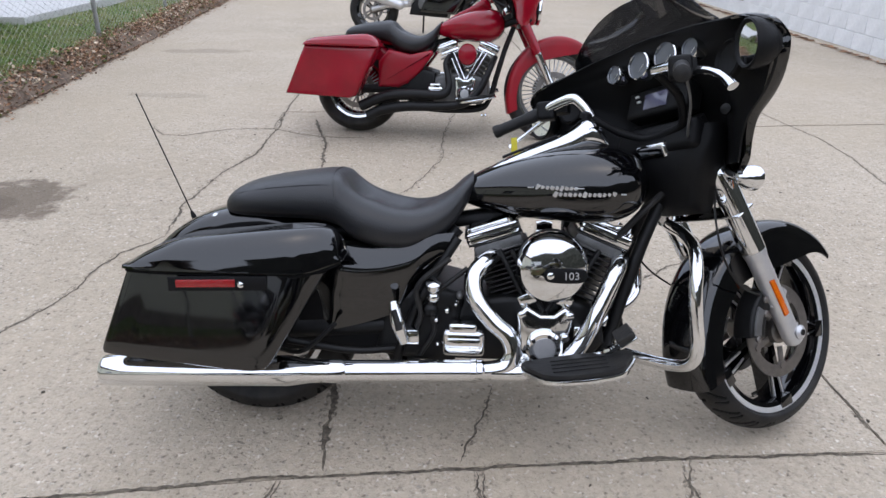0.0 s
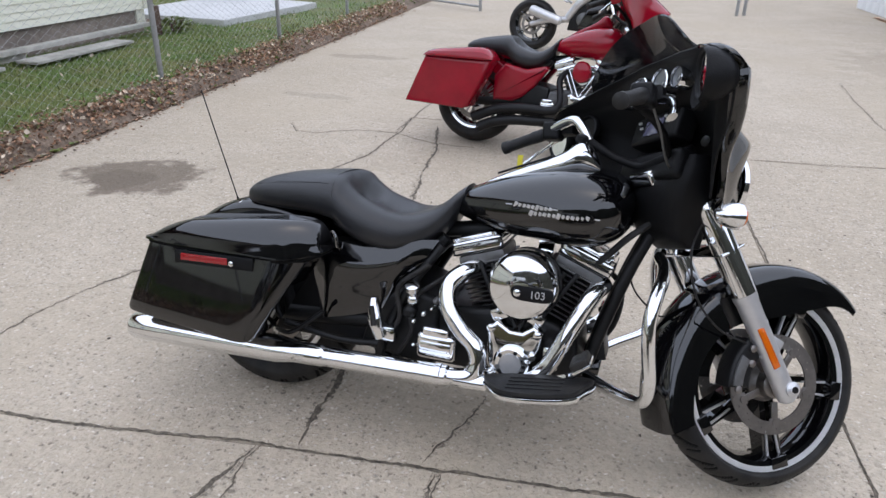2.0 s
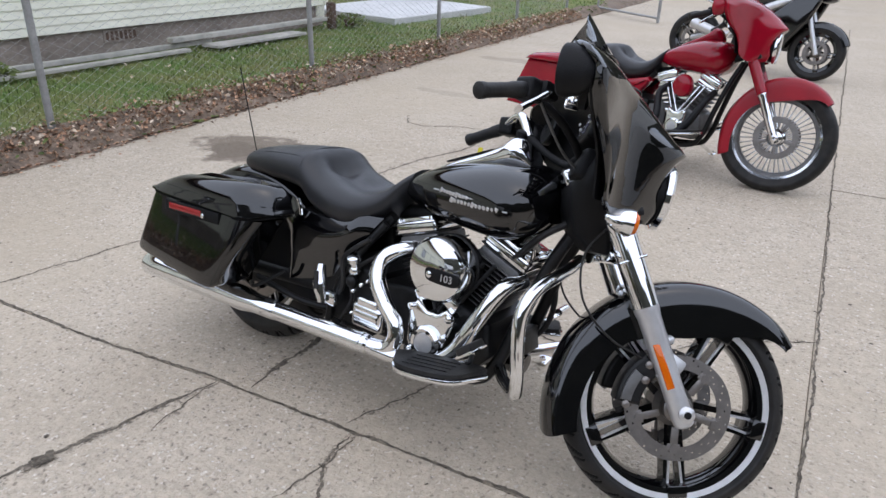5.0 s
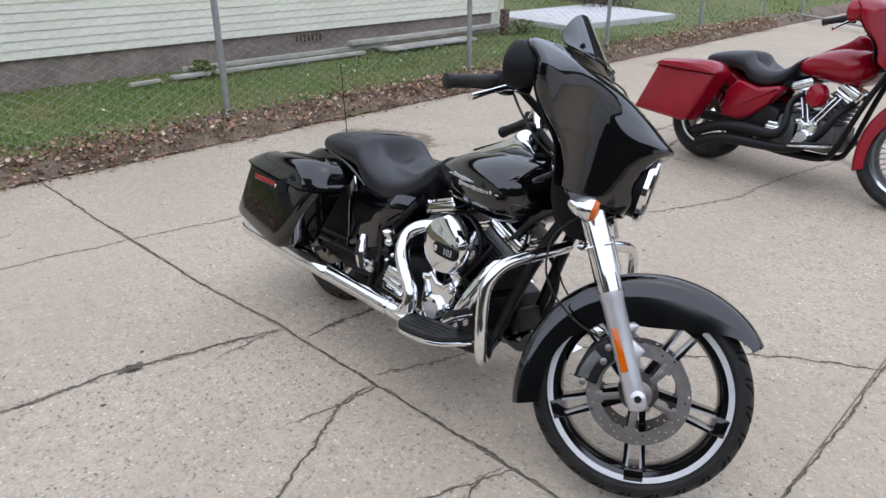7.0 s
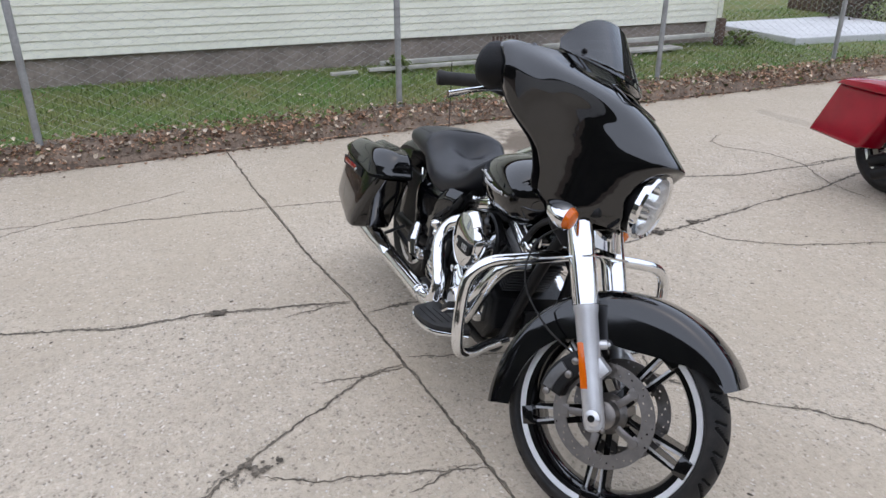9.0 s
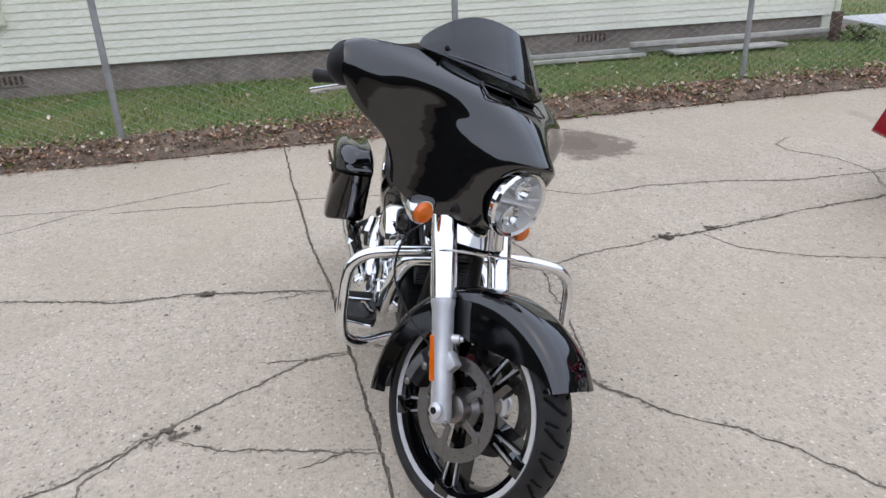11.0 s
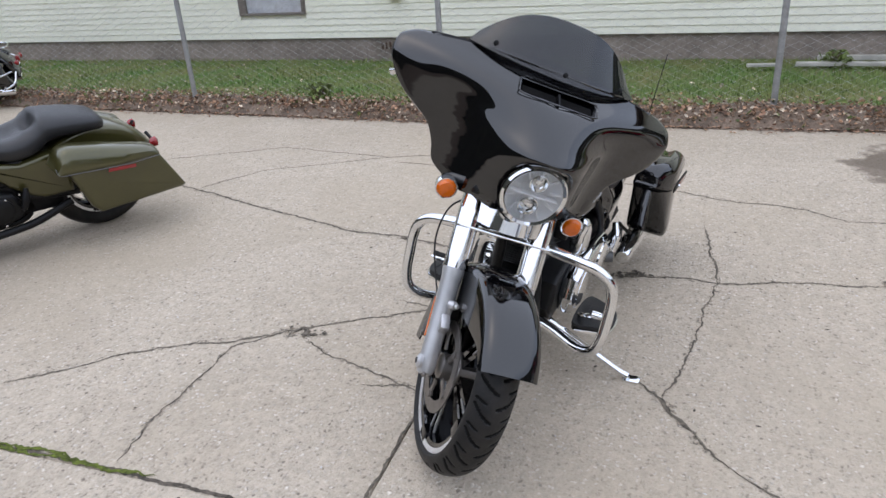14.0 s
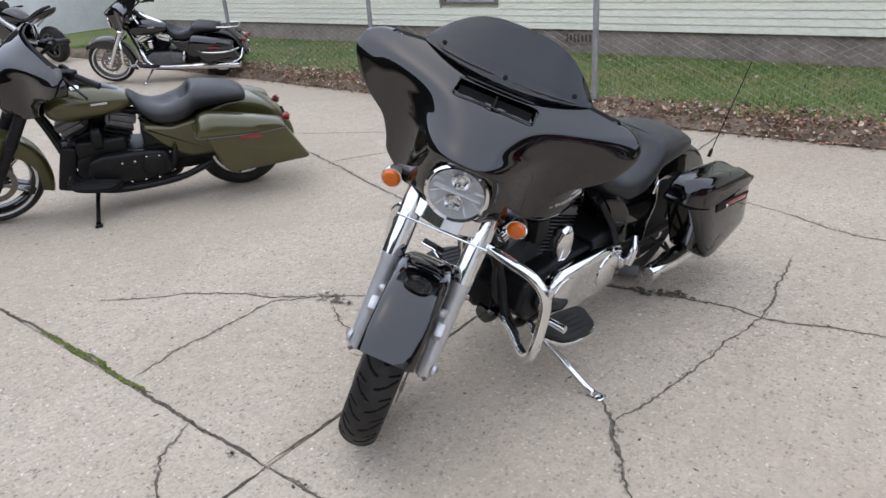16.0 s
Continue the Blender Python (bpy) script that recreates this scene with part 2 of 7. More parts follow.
M_RUBBER = mat("rubber", (0.011, 0.011, 0.0115, 1), 0.52, var=0.4, scale=12, dark=(0.027, 0.025, 0.023, 1), bump=0.12, bscale=160, spec=0.26)
M_MATTE = mat("matte_black_pipe", (0.010, 0.010, 0.011, 1), 0.45, 0.2, var=0.3, scale=14, spec=0.3)
M_REFL = mat("red_reflector", (0.30, 0.012, 0.015, 1), 0.16, coat=0.6, var=0.15, scale=60)
M_AMBER = mat("amber_lens", (0.66, 0.125, 0.002, 1), 0.14, coat=0.3, var=0.18, scale=40)
M_SILVER = mat("silver_badge", (0.66, 0.66, 0.67, 1), 0.36, 0.7, var=0.1, scale=40)
M_LIP = mat("machined_rim", (0.84, 0.84, 0.85, 1), 0.32, 0.65, var=0.06, scale=40)
M_FIN = mat("fin_metal", (0.055, 0.055, 0.057, 1), 0.36, 0.6, var=0.3, scale=30)
# near-black colour stands in for shade inside tread grooves, bag seam and air slot
M_RECESS = mat("recess_shade", (0.010, 0.010, 0.010, 1), 0.8, var=0.2, scale=30, spec=0.05)
M_YELLOW = mat("yellow_tag", (0.65, 0.55, 0.03, 1), 0.6, var=0.2, scale=30)
M_SCREEN = mat("radio_screen", (0.11, 0.11, 0.17, 1), 0.12, coat=0.5, var=0.15, scale=20)
M_DIAL = mat("gauge_face", (0.10, 0.11, 0.13, 1), 0.25, coat=0.6, var=0.2, scale=30)
M_LAMP = mat("lamp_reflector", (0.95, 0.96, 0.97, 1), 0.30, 0.0, var=0.15, scale=30, rvar=0.08)
M_MIRROR = mat("mirror_glass", (0.85, 0.86, 0.86, 1), 0.02, 1.0)


def glass(name, col, rough=0.02, see=0.85, ior=1.45):
    m = bpy.data.materials.new(name)
    m.use_nodes = True
    nt = m.node_tree
    b = nt.nodes["Principled BSDF"]
    b.inputs["Base Color"].default_value = col
    b.inputs["Roughness"].default_value = rough
    b.inputs["Transmission Weight"].default_value = see
    b.inputs["IOR"].default_value = ior
    return m


M_GLASS = glass("clear_glass", (0.95, 0.96, 0.97, 1), 0.01, 1.0)
M_TINT = glass("smoked_screen", (0.045, 0.047, 0.053, 1), 0.02, 0.85, 1.55)


# ---- mesh helpers ----
def finish(name, bm, m, angle=38):
    bmesh.ops.recalc_face_normals(bm, faces=bm.faces)
    me = bpy.data.meshes.new(name)
    bm.to_mesh(me)
    bm.free()
    me.materials.append(m)
    for p in me.polygons:
        p.use_smooth = True
    me.set_sharp_from_angle(angle=radians(angle))
    return me


def thing(name, label, category, group="", m=None, kind=""):
    ob = new(name)
    ob.empty_display_size = 0.1
    if m is not None:
        ob.matrix_world = m
    return tagged(ob, label, category, group, kind)


def part(name, bm, m, parent=None, label="", angle=38):
    ob = new(name, finish(name, bm, m, angle))
    ob.parent = parent
    return tagged(ob, label) if label else ob


def raw(name, verts, faces, m, parent=None, smooth=False):
    me = bpy.data.meshes.new(name)
    me.from_pydata(verts, [], faces)
    me.materials.append(m)
    if smooth:
        for p in me.polygons:
            p.use_smooth = True
    ob = new(name, me)
    ob.parent = parent
    return ob


def curve_points(pts, res=6):
    """Catmull-Rom points through pts."""
    P = [Vector(p) for p in pts]
    if len(P) < 3:
        return P
    P = [2 * P[0] - P[1]] + P + [2 * P[-1] - P[-2]]
    out = []
    for i in range(1, len(P) - 2):
        a, b, c, d = P[i - 1:i + 3]
        for k in range(res):
            t = k / res
            out.append(0.5 * ((2 * b) + (c - a) * t + (2 * a - 5 * b + 4 * c - d) * t * t + (3 * b - a - 3 * c + d) * t ** 3))
    out.append(P[-2])
    return out


def tube(pts, r, n=12, res=6, bm=None, squash=1.0):
    """A round tube along a smooth line; r may be a list, one for each given point."""
    bm = bm or bmesh.new()
    line = curve_points(pts, res)
    N = len(line)
    rr = [r] * N if not isinstance(r, (list, tuple)) else [float(np.interp(i * (len(r) - 1) / max(N - 1, 1), range(len(r)), r)) for i in range(N)]
    up = None
    rings = []
    for i, p in enumerate(line):
        d = (line[min(i + 1, N - 1)] - line[max(i - 1, 0)]).normalized()
        if up is None:
            up = d.orthogonal().normalized()
        up = (up - d * up.dot(d)).normalized()
        side = d.cross(up)
        rings.append([bm.verts.new(p + rr[i] * (math.cos(a) * up + math.sin(a) * side * squash)) for a in [2 * math.pi * k / n for k in range(n)]])
    for a, b in zip(rings, rings[1:]):
        for k in range(n):
            bm.faces.new((a[k], a[(k + 1) % n], b[(k + 1) % n], b[k]))
    bm.faces.new(rings[0][::-1])
    bm.faces.new(rings[-1])
    return bm


def loft(rings, bm=None, cap=True):
    """A skin over closed rings of points."""
    bm = bm or bmesh.new()
    R = [[bm.verts.new(p) for p in ring] for ring in rings]
    n = len(R[0])
    for a, b in zip(R, R[1:]):
        for k in range(n):
            bm.faces.new((a[k], a[(k + 1) % n], b[(k + 1) % n], b[k]))
    if cap:
        bm.faces.new(R[0][::-1])
        bm.faces.new(R[-1])
    return bm


def sheet(grid, thick, bm=None):
    """A skin over a grid of points, given a thickness."""
    bm = bm or bmesh.new()
    V = [[bm.verts.new(p) for p in row] for row in grid]
    F = []
    for a, b in zip(V, V[1:]):
        for k in range(len(a) - 1):
            F.append(bm.faces.new((a[k], a[k + 1], b[k + 1], b[k])))
    nr, nc = len(grid), len(grid[0])
    P = np.array([[tuple(p) for p in row] for row in grid], float)
    du, dv = np.gradient(P, axis=1), np.gradient(P, axis=0)
    N = np.cross(du, dv)
    N /= np.linalg.norm(N, axis=2, keepdims=True) + 1e-12
    Q = P + N * thick
    W = [[bm.verts.new(p) for p in row] for row in Q]
    for a, b in zip(W, W[1:]):
        for k in range(nc - 1):
            F.append(bm.faces.new((a[k], b[k], b[k + 1], a[k + 1])))
    loop = [(0, k) for k in range(nc)] + [(r, nc - 1) for r in range(1, nr)] + [(nr - 1, k) for k in range(nc - 2, -1, -1)] + [(r, 0) for r in range(nr - 2, 0, -1)]
    for (i, j), (k, l) in zip(loop, loop[1:] + loop[:1]):
        F.append(bm.faces.new((V[i][j], W[i][j], W[k][l], V[k][l])))
    bmesh.ops.recalc_face_normals(bm, faces=F)
    return bm


def lathe(profile, centre, axis=(0, 1, 0), n=32, bm=None, closed=False, caps=(True, True)):
    """A profile of (radius, height) turned about an axis."""
    bm = bm or bmesh.new()
    ax = Vector(axis).normalized()
    u = ax.orthogonal().normalized()
    v = ax.cross(u)
    c = Vector(centre)
    rings = []
    for r, h in profile:
        rings.append([bm.verts.new(c + ax * h + max(r, 1e-4) * (math.cos(t) * u + math.sin(t) * v)) for t in [2 * math.pi * k / n for k in range(n)]])
    pairs = list(zip(rings, rings[1:])) + ([(rings[-1], rings[0])] if closed else [])
    for a, b in pairs:
        for k in range(n):
            bm.faces.new((a[k], a[(k + 1) % n], b[(k + 1) % n], b[k]))
    if caps[0] and not closed:
        bm.faces.new(rings[0][::-1])
    if caps[1] and not closed:
        bm.faces.new(rings[-1])
    return bm


def rod(a, b, r, n=14, bm=None):
    a, b = Vector(a), Vector(b)
    return lathe([(r * 0.9, 0), (r, r * 0.12), (r, (b - a).length - r * 0.12), (r * 0.9, (b - a).length)], a, b - a, n, bm)


def box(c, s, bevel=0.004, bm=None, rot=None, segs=2):
    """A box of size s at c, with rounded edges; rot: a matrix that turns it."""
    own = bmesh.new()
    bmesh.ops.create_cube(own, size=1, matrix=Matrix.Diagonal((*s, 1)))
    if bevel:
        bmesh.ops.bevel(own, geom=own.edges[:], offset=min(bevel, min(s) * 0.45), segments=segs, affect="EDGES", profile=0.6)
    own.transform(Matrix.Translation(c) @ (rot or Matrix()))
    return join(bm, own)


def join(bm, own):
    if bm is None:
        return own
    me = bpy.data.meshes.new("t")
    own.to_mesh(me)
    own.free()
    bm.from_mesh(me)
    bpy.data.meshes.remove(me)
    return bm


def prism(poly, y0, y1, bevel=0.006, bm=None, segs=2, smooth=0):
    """An outline in x and z, drawn out from y0 to y1, with rounded edges."""
    if smooth:
        pts = [(p[0], 0, p[1]) for p in poly]
        ring = curve_points(pts + pts[:3], smooth)[smooth:smooth * (len(pts) + 1)]
        poly = [(p.x, p.z) for p in ring]
    own = bmesh.new()
    a = [own.verts.new((x, y0, z)) for x, z in poly]
    f = own.faces.new(a)
    ext = bmesh.ops.extrude_face_region(own, geom=[f])
    bmesh.ops.translate(own, vec=(0, y1 - y0, 0), verts=[v for v in ext["geom"] if isinstance(v, bmesh.types.BMVert)])
    bmesh.ops.recalc_face_normals(own, faces=own.faces)
    if bevel:
        rim = [e for e in own.edges if abs(e.verts[0].co.y - e.verts[1].co.y) < 1e-6]
        bmesh.ops.bevel(own, geom=rim, offset=bevel, segments=segs, affect="EDGES", profile=0.6)
    return join(bm, own)


def oval(x, yc, w, zt, zb, n=28, p=2.4, ptop=None):
    """A rounded cross-section at x: half width w, from zb up to zt."""
    out = []
    zc, h = (zt + zb) / 2, (zt - zb) / 2
    for k in range(n):
        t = 2 * math.pi * k / n
        c, s = math.cos(t), math.sin(t)
        q = ptop if (ptop and s > 0) else p
        out.append((x, yc + w * math.copysign(abs(c) ** (2 / q), c), zc + h * math.copysign(abs(s) ** (2 / q), s)))
    return out


def smooth_rows(rows, res=4):
    """Rows of numbers, filled in between smoothly."""
    R = np.array(rows, float)
    t = np.arange(len(R))
    out = []
    for i in range(len(R) - 1):
        for k in range(res):
            s = k / res
            a, b, c, d = R[max(i - 1, 0)], R[i], R[i + 1], R[min(i + 2, len(R) - 1)]
            out.append(0.5 * (2 * b + (c - a) * s + (2 * a - 5 * b + 4 * c - d) * s * s + (3 * b - a - 3 * c + d) * s ** 3))
    out.append(R[-1])
    return out


# ---- ground, lawn, paving ----
def edge_x(y):
    """Where the concrete ends at the lawn."""
    return -3.10 - 0.055 * max(y, 0)


def fence_x(y):
    return -3.36 - 0.078 * y if y > 0 else -3.36 - 0.055 * y * 0.3


def wall_x(y):
    return -5.70 - 0.02 * y


ground = raw("ground", [(-400, -400, -0.09), (400, -400, -0.09), (400, 400, -0.09), (-400, 400, -0.09)], [(0, 1, 2, 3)], M_SOIL)
tagged(ground, "bare brown soil reaching to the horizon", "ground", kind="structure")

# unseen dark ring, taller towards +x, added to darken reflections in paint and chrome
ring_v, ring_f = [], []
for k in range(72):
    a = 2 * math.pi * k / 72
    near = max(0.0, math.cos(a + radians(25))) ** 0.5
    h = 6.0 + 6.5 * near + 0.9 * math.sin(a * 5) + 0.9 * math.sin(a * 11 + 1)
    for z, d in ((-0.09, 28), (h * 0.6, 28), (h, 29)):
        ring_v.append((d * math.cos(a), d * math.sin(a), z))
    o = 3 * k
    n_ = 3 * ((k + 1) % 72)
    ring_f += [(o, n_, n_ + 1, o + 1), (o + 1, n_ + 1, n_ + 2, o + 2)]
backdrop = raw("backdrop", ring_v, ring_f, M_RING)
tagged(backdrop, "unseen dark ring added round the yard to darken reflections", "trees", kind="structure")

pavement = thing("pavement", "weathered cracked concrete yard slabs with dirt-filled joints", "pavement", kind="structure")


def slab(corners, parent, top=0.0, low=-0.1, gap=0.0015, m=None):
    """One concrete slab with slightly rounded rims, inside its four corners."""
    c = sum((Vector((*p, 0)) for p in corners), Vector()) / len(corners)
    bm = bmesh.new()
    vs = []
    for p in corners:
        q = Vector((*p, 0))
        q += (c - q).normalized() * gap * 1.4
        vs.append(bm.verts.new((q.x, q.y, top)))
    f = bm.faces.new(vs)
    ext = bmesh.ops.extrude_face_region(bm, geom=[f])
    bmesh.ops.translate(bm, vec=(0, 0, low - top), verts=[v for v in ext["geom"] if isinstance(v, bmesh.types.BMVert)])
    rim = [e for e in bm.edges if all(abs(v.co.z - top) < 1e-6 for v in e.verts)]
    bmesh.ops.bevel(bm, geom=rim, offset=0.003, segments=2, affect="EDGES")
    return part("slab", bm, m or M_CONC, parent)


def j2(y):
    """The long joint that runs away from the camera's first place."""
    return 1.478 - 0.072 * y


def j1(x):
    """The joint across, in front of the machine."""
    return 1.53 + 0.093 * x if x > -0.6 else 1.47 + 0.075 * (x + 0.6)


J1W, J1M = (edge_x(1.25), 1.255), (j2(1.655), 1.655)
B5 = 5.12
JOINT = [(-2.05, 1.335), (-1.10, 1.425), (-0.46, 1.508), (0.08, 1.56), (0.72, 1.61)]
slab([(edge_x(-16), -16), (j2(-16), -16), J1M, *JOINT[::-1], J1W], pavement)
slab([J1W, *JOINT, J1M, (j2(26), 26), (edge_x(26), 26)], pavement)
slab([(j2(-16), -16), (9, -16), (9, 2.25), J1M], pavement)
slab([J1M, (9, 2.25), (9, B5 + 0.8), (j2(B5), B5)], pavement)
slab([(j2(B5), B5), (9, B5 + 0.8), (9, 26), (j2(26), 26)], pavement)


def crack(pts, width, seed, m=None, name="crack", z=0.003, res=9, rough=1.0):
    """A ragged dirt-filled crack along a line on the paving, a little sunk in the middle."""
    rnd = random.Random(seed)
    line = []
    P = [Vector((x, y, 0)) for x, y in pts]
    for a, b in zip(P, P[1:]):
        k = max(2, int((b - a).length / 0.013))
        line += [a.lerp(b, i / k) for i in range(k)]
    line.append(P[-1])
    bm = bmesh.new()
    rows, off, n = [], 0.0, len(line)
    wa = wb = 0.6
    for i, p in enumerate(line):
        d = (line[min(i + 1, n - 1)] - line[max(i - 1, 0)]).normalized()
        s = Vector((-d.y, d.x, 0))
        off = off * 0.88 + rnd.uniform(-1, 1) * 0.0062 * rough
        wa += (rnd.uniform(0.0, 1.15) - wa) * 0.45
        wb += (rnd.uniform(0.0, 1.15) - wb) * 0.45
        taper = min(1, (i + 0.6) / 9, (n - i - 0.4) / 9)
        w1 = width * taper * wa * rnd.uniform(0.6, 1.1) / 2
        w2 = width * taper * wb * rnd.uniform(0.6, 1.1) / 2
        c = p + s * off
        rows.append([bm.verts.new(c + s * w1 + Vector((0, 0, z - 0.0015))), bm.verts.new(c + Vector((0, 0, z))), bm.verts.new(c - s * w2 + Vector((0, 0, z - 0.0015)))])
    for a, b in zip(rows, rows[1:]):
        bm.faces.new((a[0], a[1], b[1], b[0]))
        bm.faces.new((a[1], a[2], b[2], b[1]))
    return part(name, bm, m or M_CRACK, pavement)


# joints, filled with dirt
crack([(-3.12, 1.26), (-2.05, 1.335), (-1.10, 1.425), (-0.46, 1.508), (0.08, 1.56), (0.72, 1.61), (1.35, 1.655)], 0.020, 1, M_CRACK, z=0.004, rough=0.6)
crack([(2.6, -14), (1.50, -0.38), (1.43, 0.45), (1.39, 1.22), (1.36, 1.65)], 0.024, 2, M_JOINT, z=0.004, rough=0.6)
crack([(1.355, 1.66), (1.31, 2.5), (1.212, 3.8), (1.089, 5.4), (0.69, 11), (0.40, 15)], 0.017, 3, M_CRACK, z=0.004, rough=0.5)
crack([(1.36, 1.655), (1.9, 1.72), (3.2, 1.8)], 0.025, 4, M_JOINT, z=0.004, rough=0.6)
crack([(1.12, 5.12), (1.9, 5.16), (2.65, 5.29), (5.2, 5.5)], 0.007, 5, z=0.004, rough=0.2)
crack([(1.452, 0.12), (1.441, 0.30), (1.424, 0.55), (1.404, 0.86), (1.397, 0.97)], 0.036, 7, M_MOSS, "moss_strip", 0.0055)
crack([(1.462, 0.0), (1.446, 0.24), (1.430, 0.48), (1.418, 0.66)], 0.024, 8, M_MOSS, "moss_strip", 0.0075)
# cracks
for k, (w, pts) in enumerate([
    (0.030, [(-0.33, 1.54), (-0.36, 1.74), (-0.37, 1.97), (-0.40, 2.07)]),
    (0.014, [(-0.40, 2.07), (-0.45, 2.32), (-0.44, 2.52), (-0.52, 2.78), (-0.56, 3.05), (-0.60, 3.20)]),
    (0.024, [(-0.60, 3.20), (-0.62, 3.40), (-0.70, 3.85), (-0.76, 4.15)]),
    (0.026, [(-0.76, 4.15), (-0.81, 4.66), (-0.91, 5.02), (-0.99, 5.30)]),
    (0.016, [(0.10, 1.55), (0.12, 1.38), (0.25, 1.21), (0.37, 1.02), (0.52, 0.82), (0.70, 0.53), (0.86, 0.28), (1.16, -0.02)]),
    (0.024, [(-0.46, 1.50), (-0.52, 1.17), (-0.57, 0.93), (-0.60, 0.56), (-0.74, 0.05), (-0.81, -0.20), (-1.01, -0.92), (-1.2, -1.6)]),
    (0.012, [(0.51, 0.83), (0.67, 0.70), (0.92, 0.73), (1.16, 0.74), (1.38, 0.79)]),
    (0.010, [(0.52, 0.95), (0.60, 1.09), (0.66, 1.34), (0.715, 1.60)]),
    (0.022, [(0.40, 2.28), (0.525, 2.39), (0.68, 2.505), (0.80, 2.62)]),
    (0.012, [(0.80, 2.62), (0.88, 2.75), (1.08, 2.90), (1.28, 3.04)]),
    (0.012, [(0.525, 2.39), (0.28, 2.45), (0.0, 2.47), (-0.44, 2.52), (-0.96, 2.45), (-1.13, 2.43)]),
    (0.012, [(-1.70, 2.15), (-1.56, 2.52), (-1.51, 2.93), (-1.36, 3.12)]),
    (0.019, [(-1.36, 3.12), (-1.41, 3.57), (-1.345, 4.06), (-1.23, 4.47), (-1.23, 5.08), (-1.28, 5.78), (-1.25, 7.2)]),
    (0.008, [(-1.70, 2.15), (-1.80, 1.45), (-1.85, 1.0), (-1.9, 0.2)]),
    (0.008, [(-0.62, 3.45), (-0.38, 3.55), (-0.2, 3.8), (-0.03, 4.3), (0.0, 4.98), (0.1, 5.8)]),
    (0.010, [(2.53, 8.3), (2.48, 7.3), (2.47, 6.43), (2.55, 5.85), (2.63, 5.29), (2.71, 5.0), (2.72, 4.5), (2.62, 3.6)]),
    (0.012, [(0.17, 1.95), (0.13, 1.78), (0.06, 1.575)]),
    (0.012, [(0.12, 1.56), (0.13, 1.42), (0.1, 1.2)]),
    (0.010, [(-0.45, 1.50), (-0.455, 1.36), (-0.42, 1.2)]),
    (0.016, [(1.39, 1.24), (1.55, 1.33), (1.66, 1.5), (1.70, 1.8)]),
    (0.012, [(0.74, 1.62), (0.71, 1.49), (0.75, 1.35)]),
    (0.011, [(-2.15, 5.07), (-2.0, 4.82), (-1.84, 4.83), (-1.56, 5.0), (-1.25, 5.02), (-0.90, 4.83), (-0.57, 4.82)]),
    (0.010, [(-1.25, 5.02), (-1.28, 5.5), (-1.03, 5.5), (-0.79, 5.54)]),
    (0.004, [(-2.3, 0.9), (-2.0, 0.1), (-2.1, -0.9), (-1.6, -1.7), (-1.1, -2.6)]),
    (0.004, [(-1.01, -0.92), (-1.5, -0.7), (-2.0, 0.1)]),
]):
    crack(pts, w * 1.3, 20 + k)
    crack(pts, w * 1.6 + 0.035, 220 + k, M_CRUMB, "crumbled_edge", 0.0026, rough=0.5)
# spalled patch where cracks meet, and a chip under the belly
for k, (cx, cy, r, m) in enumerate([(0.47, 0.93, 0.085, M_CRACK), (0.50, 0.88, 0.06, M_CRUMB), (-0.435, 2.17, 0.05, M_CRACK), (-0.57, 0.93, 0.03, M_CRACK), (-0.38, 2.02, 0.035, M_CRACK), (1.395, 1.52, 0.022, M_CRUMB), (-0.40, 2.11, 0.065, M_JOINT), (-0.62, 3.27, 0.075, M_JOINT), (-0.66, 3.55, 0.05, M_CRACK)]):
    rnd = random.Random(90 + k)
    bm = bmesh.new()
    for q in range(22):
        a, d, s = rnd.uniform(0, 6.28), rnd.uniform(0, r), rnd.uniform(0.004, 0.015)
        c = Vector((cx + d * math.cos(a) * 0.7, cy + d * math.sin(a) * 1.3, 0.0035))
        ring = [bm.verts.new(c + Vector((math.cos(t) * s * rnd.uniform(0.6, 1.3), math.sin(t) * s * rnd.uniform(0.6, 1.3), 0.0003 * q))) for t in [k2 * 0.7 for k2 in range(9)]]
        bm.faces.new(ring)
    part("spall", bm, m, pavement)

# grit, twigs and chips lying on the paving
for label, n, m, lo, hi, seed in (("dark twig bits and grit scattered over the concrete", 420, M_JOINT, 0.003, 0.011, 5), ("pale stone chips scattered over the concrete", 520, M_SLAB, 0.002, 0.006, 6)):
    rg = random.Random(seed)
    V, F = [], []
    for k in range(n):
        x, y, a = rg.uniform(-2.9, 2.6), rg.uniform(-3.5, 6.5), rg.uniform(0, 6.28)
        L, w = rg.uniform(lo, hi), rg.uniform(0.25, 0.8)
        o = len(V)
        for q in range(6):
            t = q * math.pi / 3
            px, py = L * math.cos(t) * rg.uniform(0.7, 1.2), L * w * math.sin(t) * rg.uniform(0.7, 1.2)
            V.append((x + px * math.cos(a) - py * math.sin(a), y + px * math.sin(a) + py * math.cos(a), 0.0006))
        V.append((x, y, 0.0006 + L * 0.35))
        F += [(o + q, o + (q + 1) % 6, o + 6) for q in range(6)]
    tagged(raw("grit", V, F, m), label, "grit", kind="stuff")

# lawn: a sheet that rises from the paving's edge to the house
lawn_rows = []
for y in np.linspace(-22, 40, 63):
    row = []
    for s, z in ((0, -0.02), (0.10, 0.035), (0.30, 0.085), (0.55, 0.10), (1.2, 0.10), (2.2, 0.12), (3.5, 0.13), (9, 0.13), (60, 0.1)):
        row.append((edge_x(y) - s + 0.02 * math.sin(y * 3.1 + s), y, z + 0.012 * math.sin(y * 2.3 + s * 4)))
    lawn_rows.append(row)
lawn = part("lawn", sheet(lawn_rows, 0.02), M_TURF)
tagged(lawn, "short green lawn strip with fallen leaves along a fence", "lawn", kind="structure")


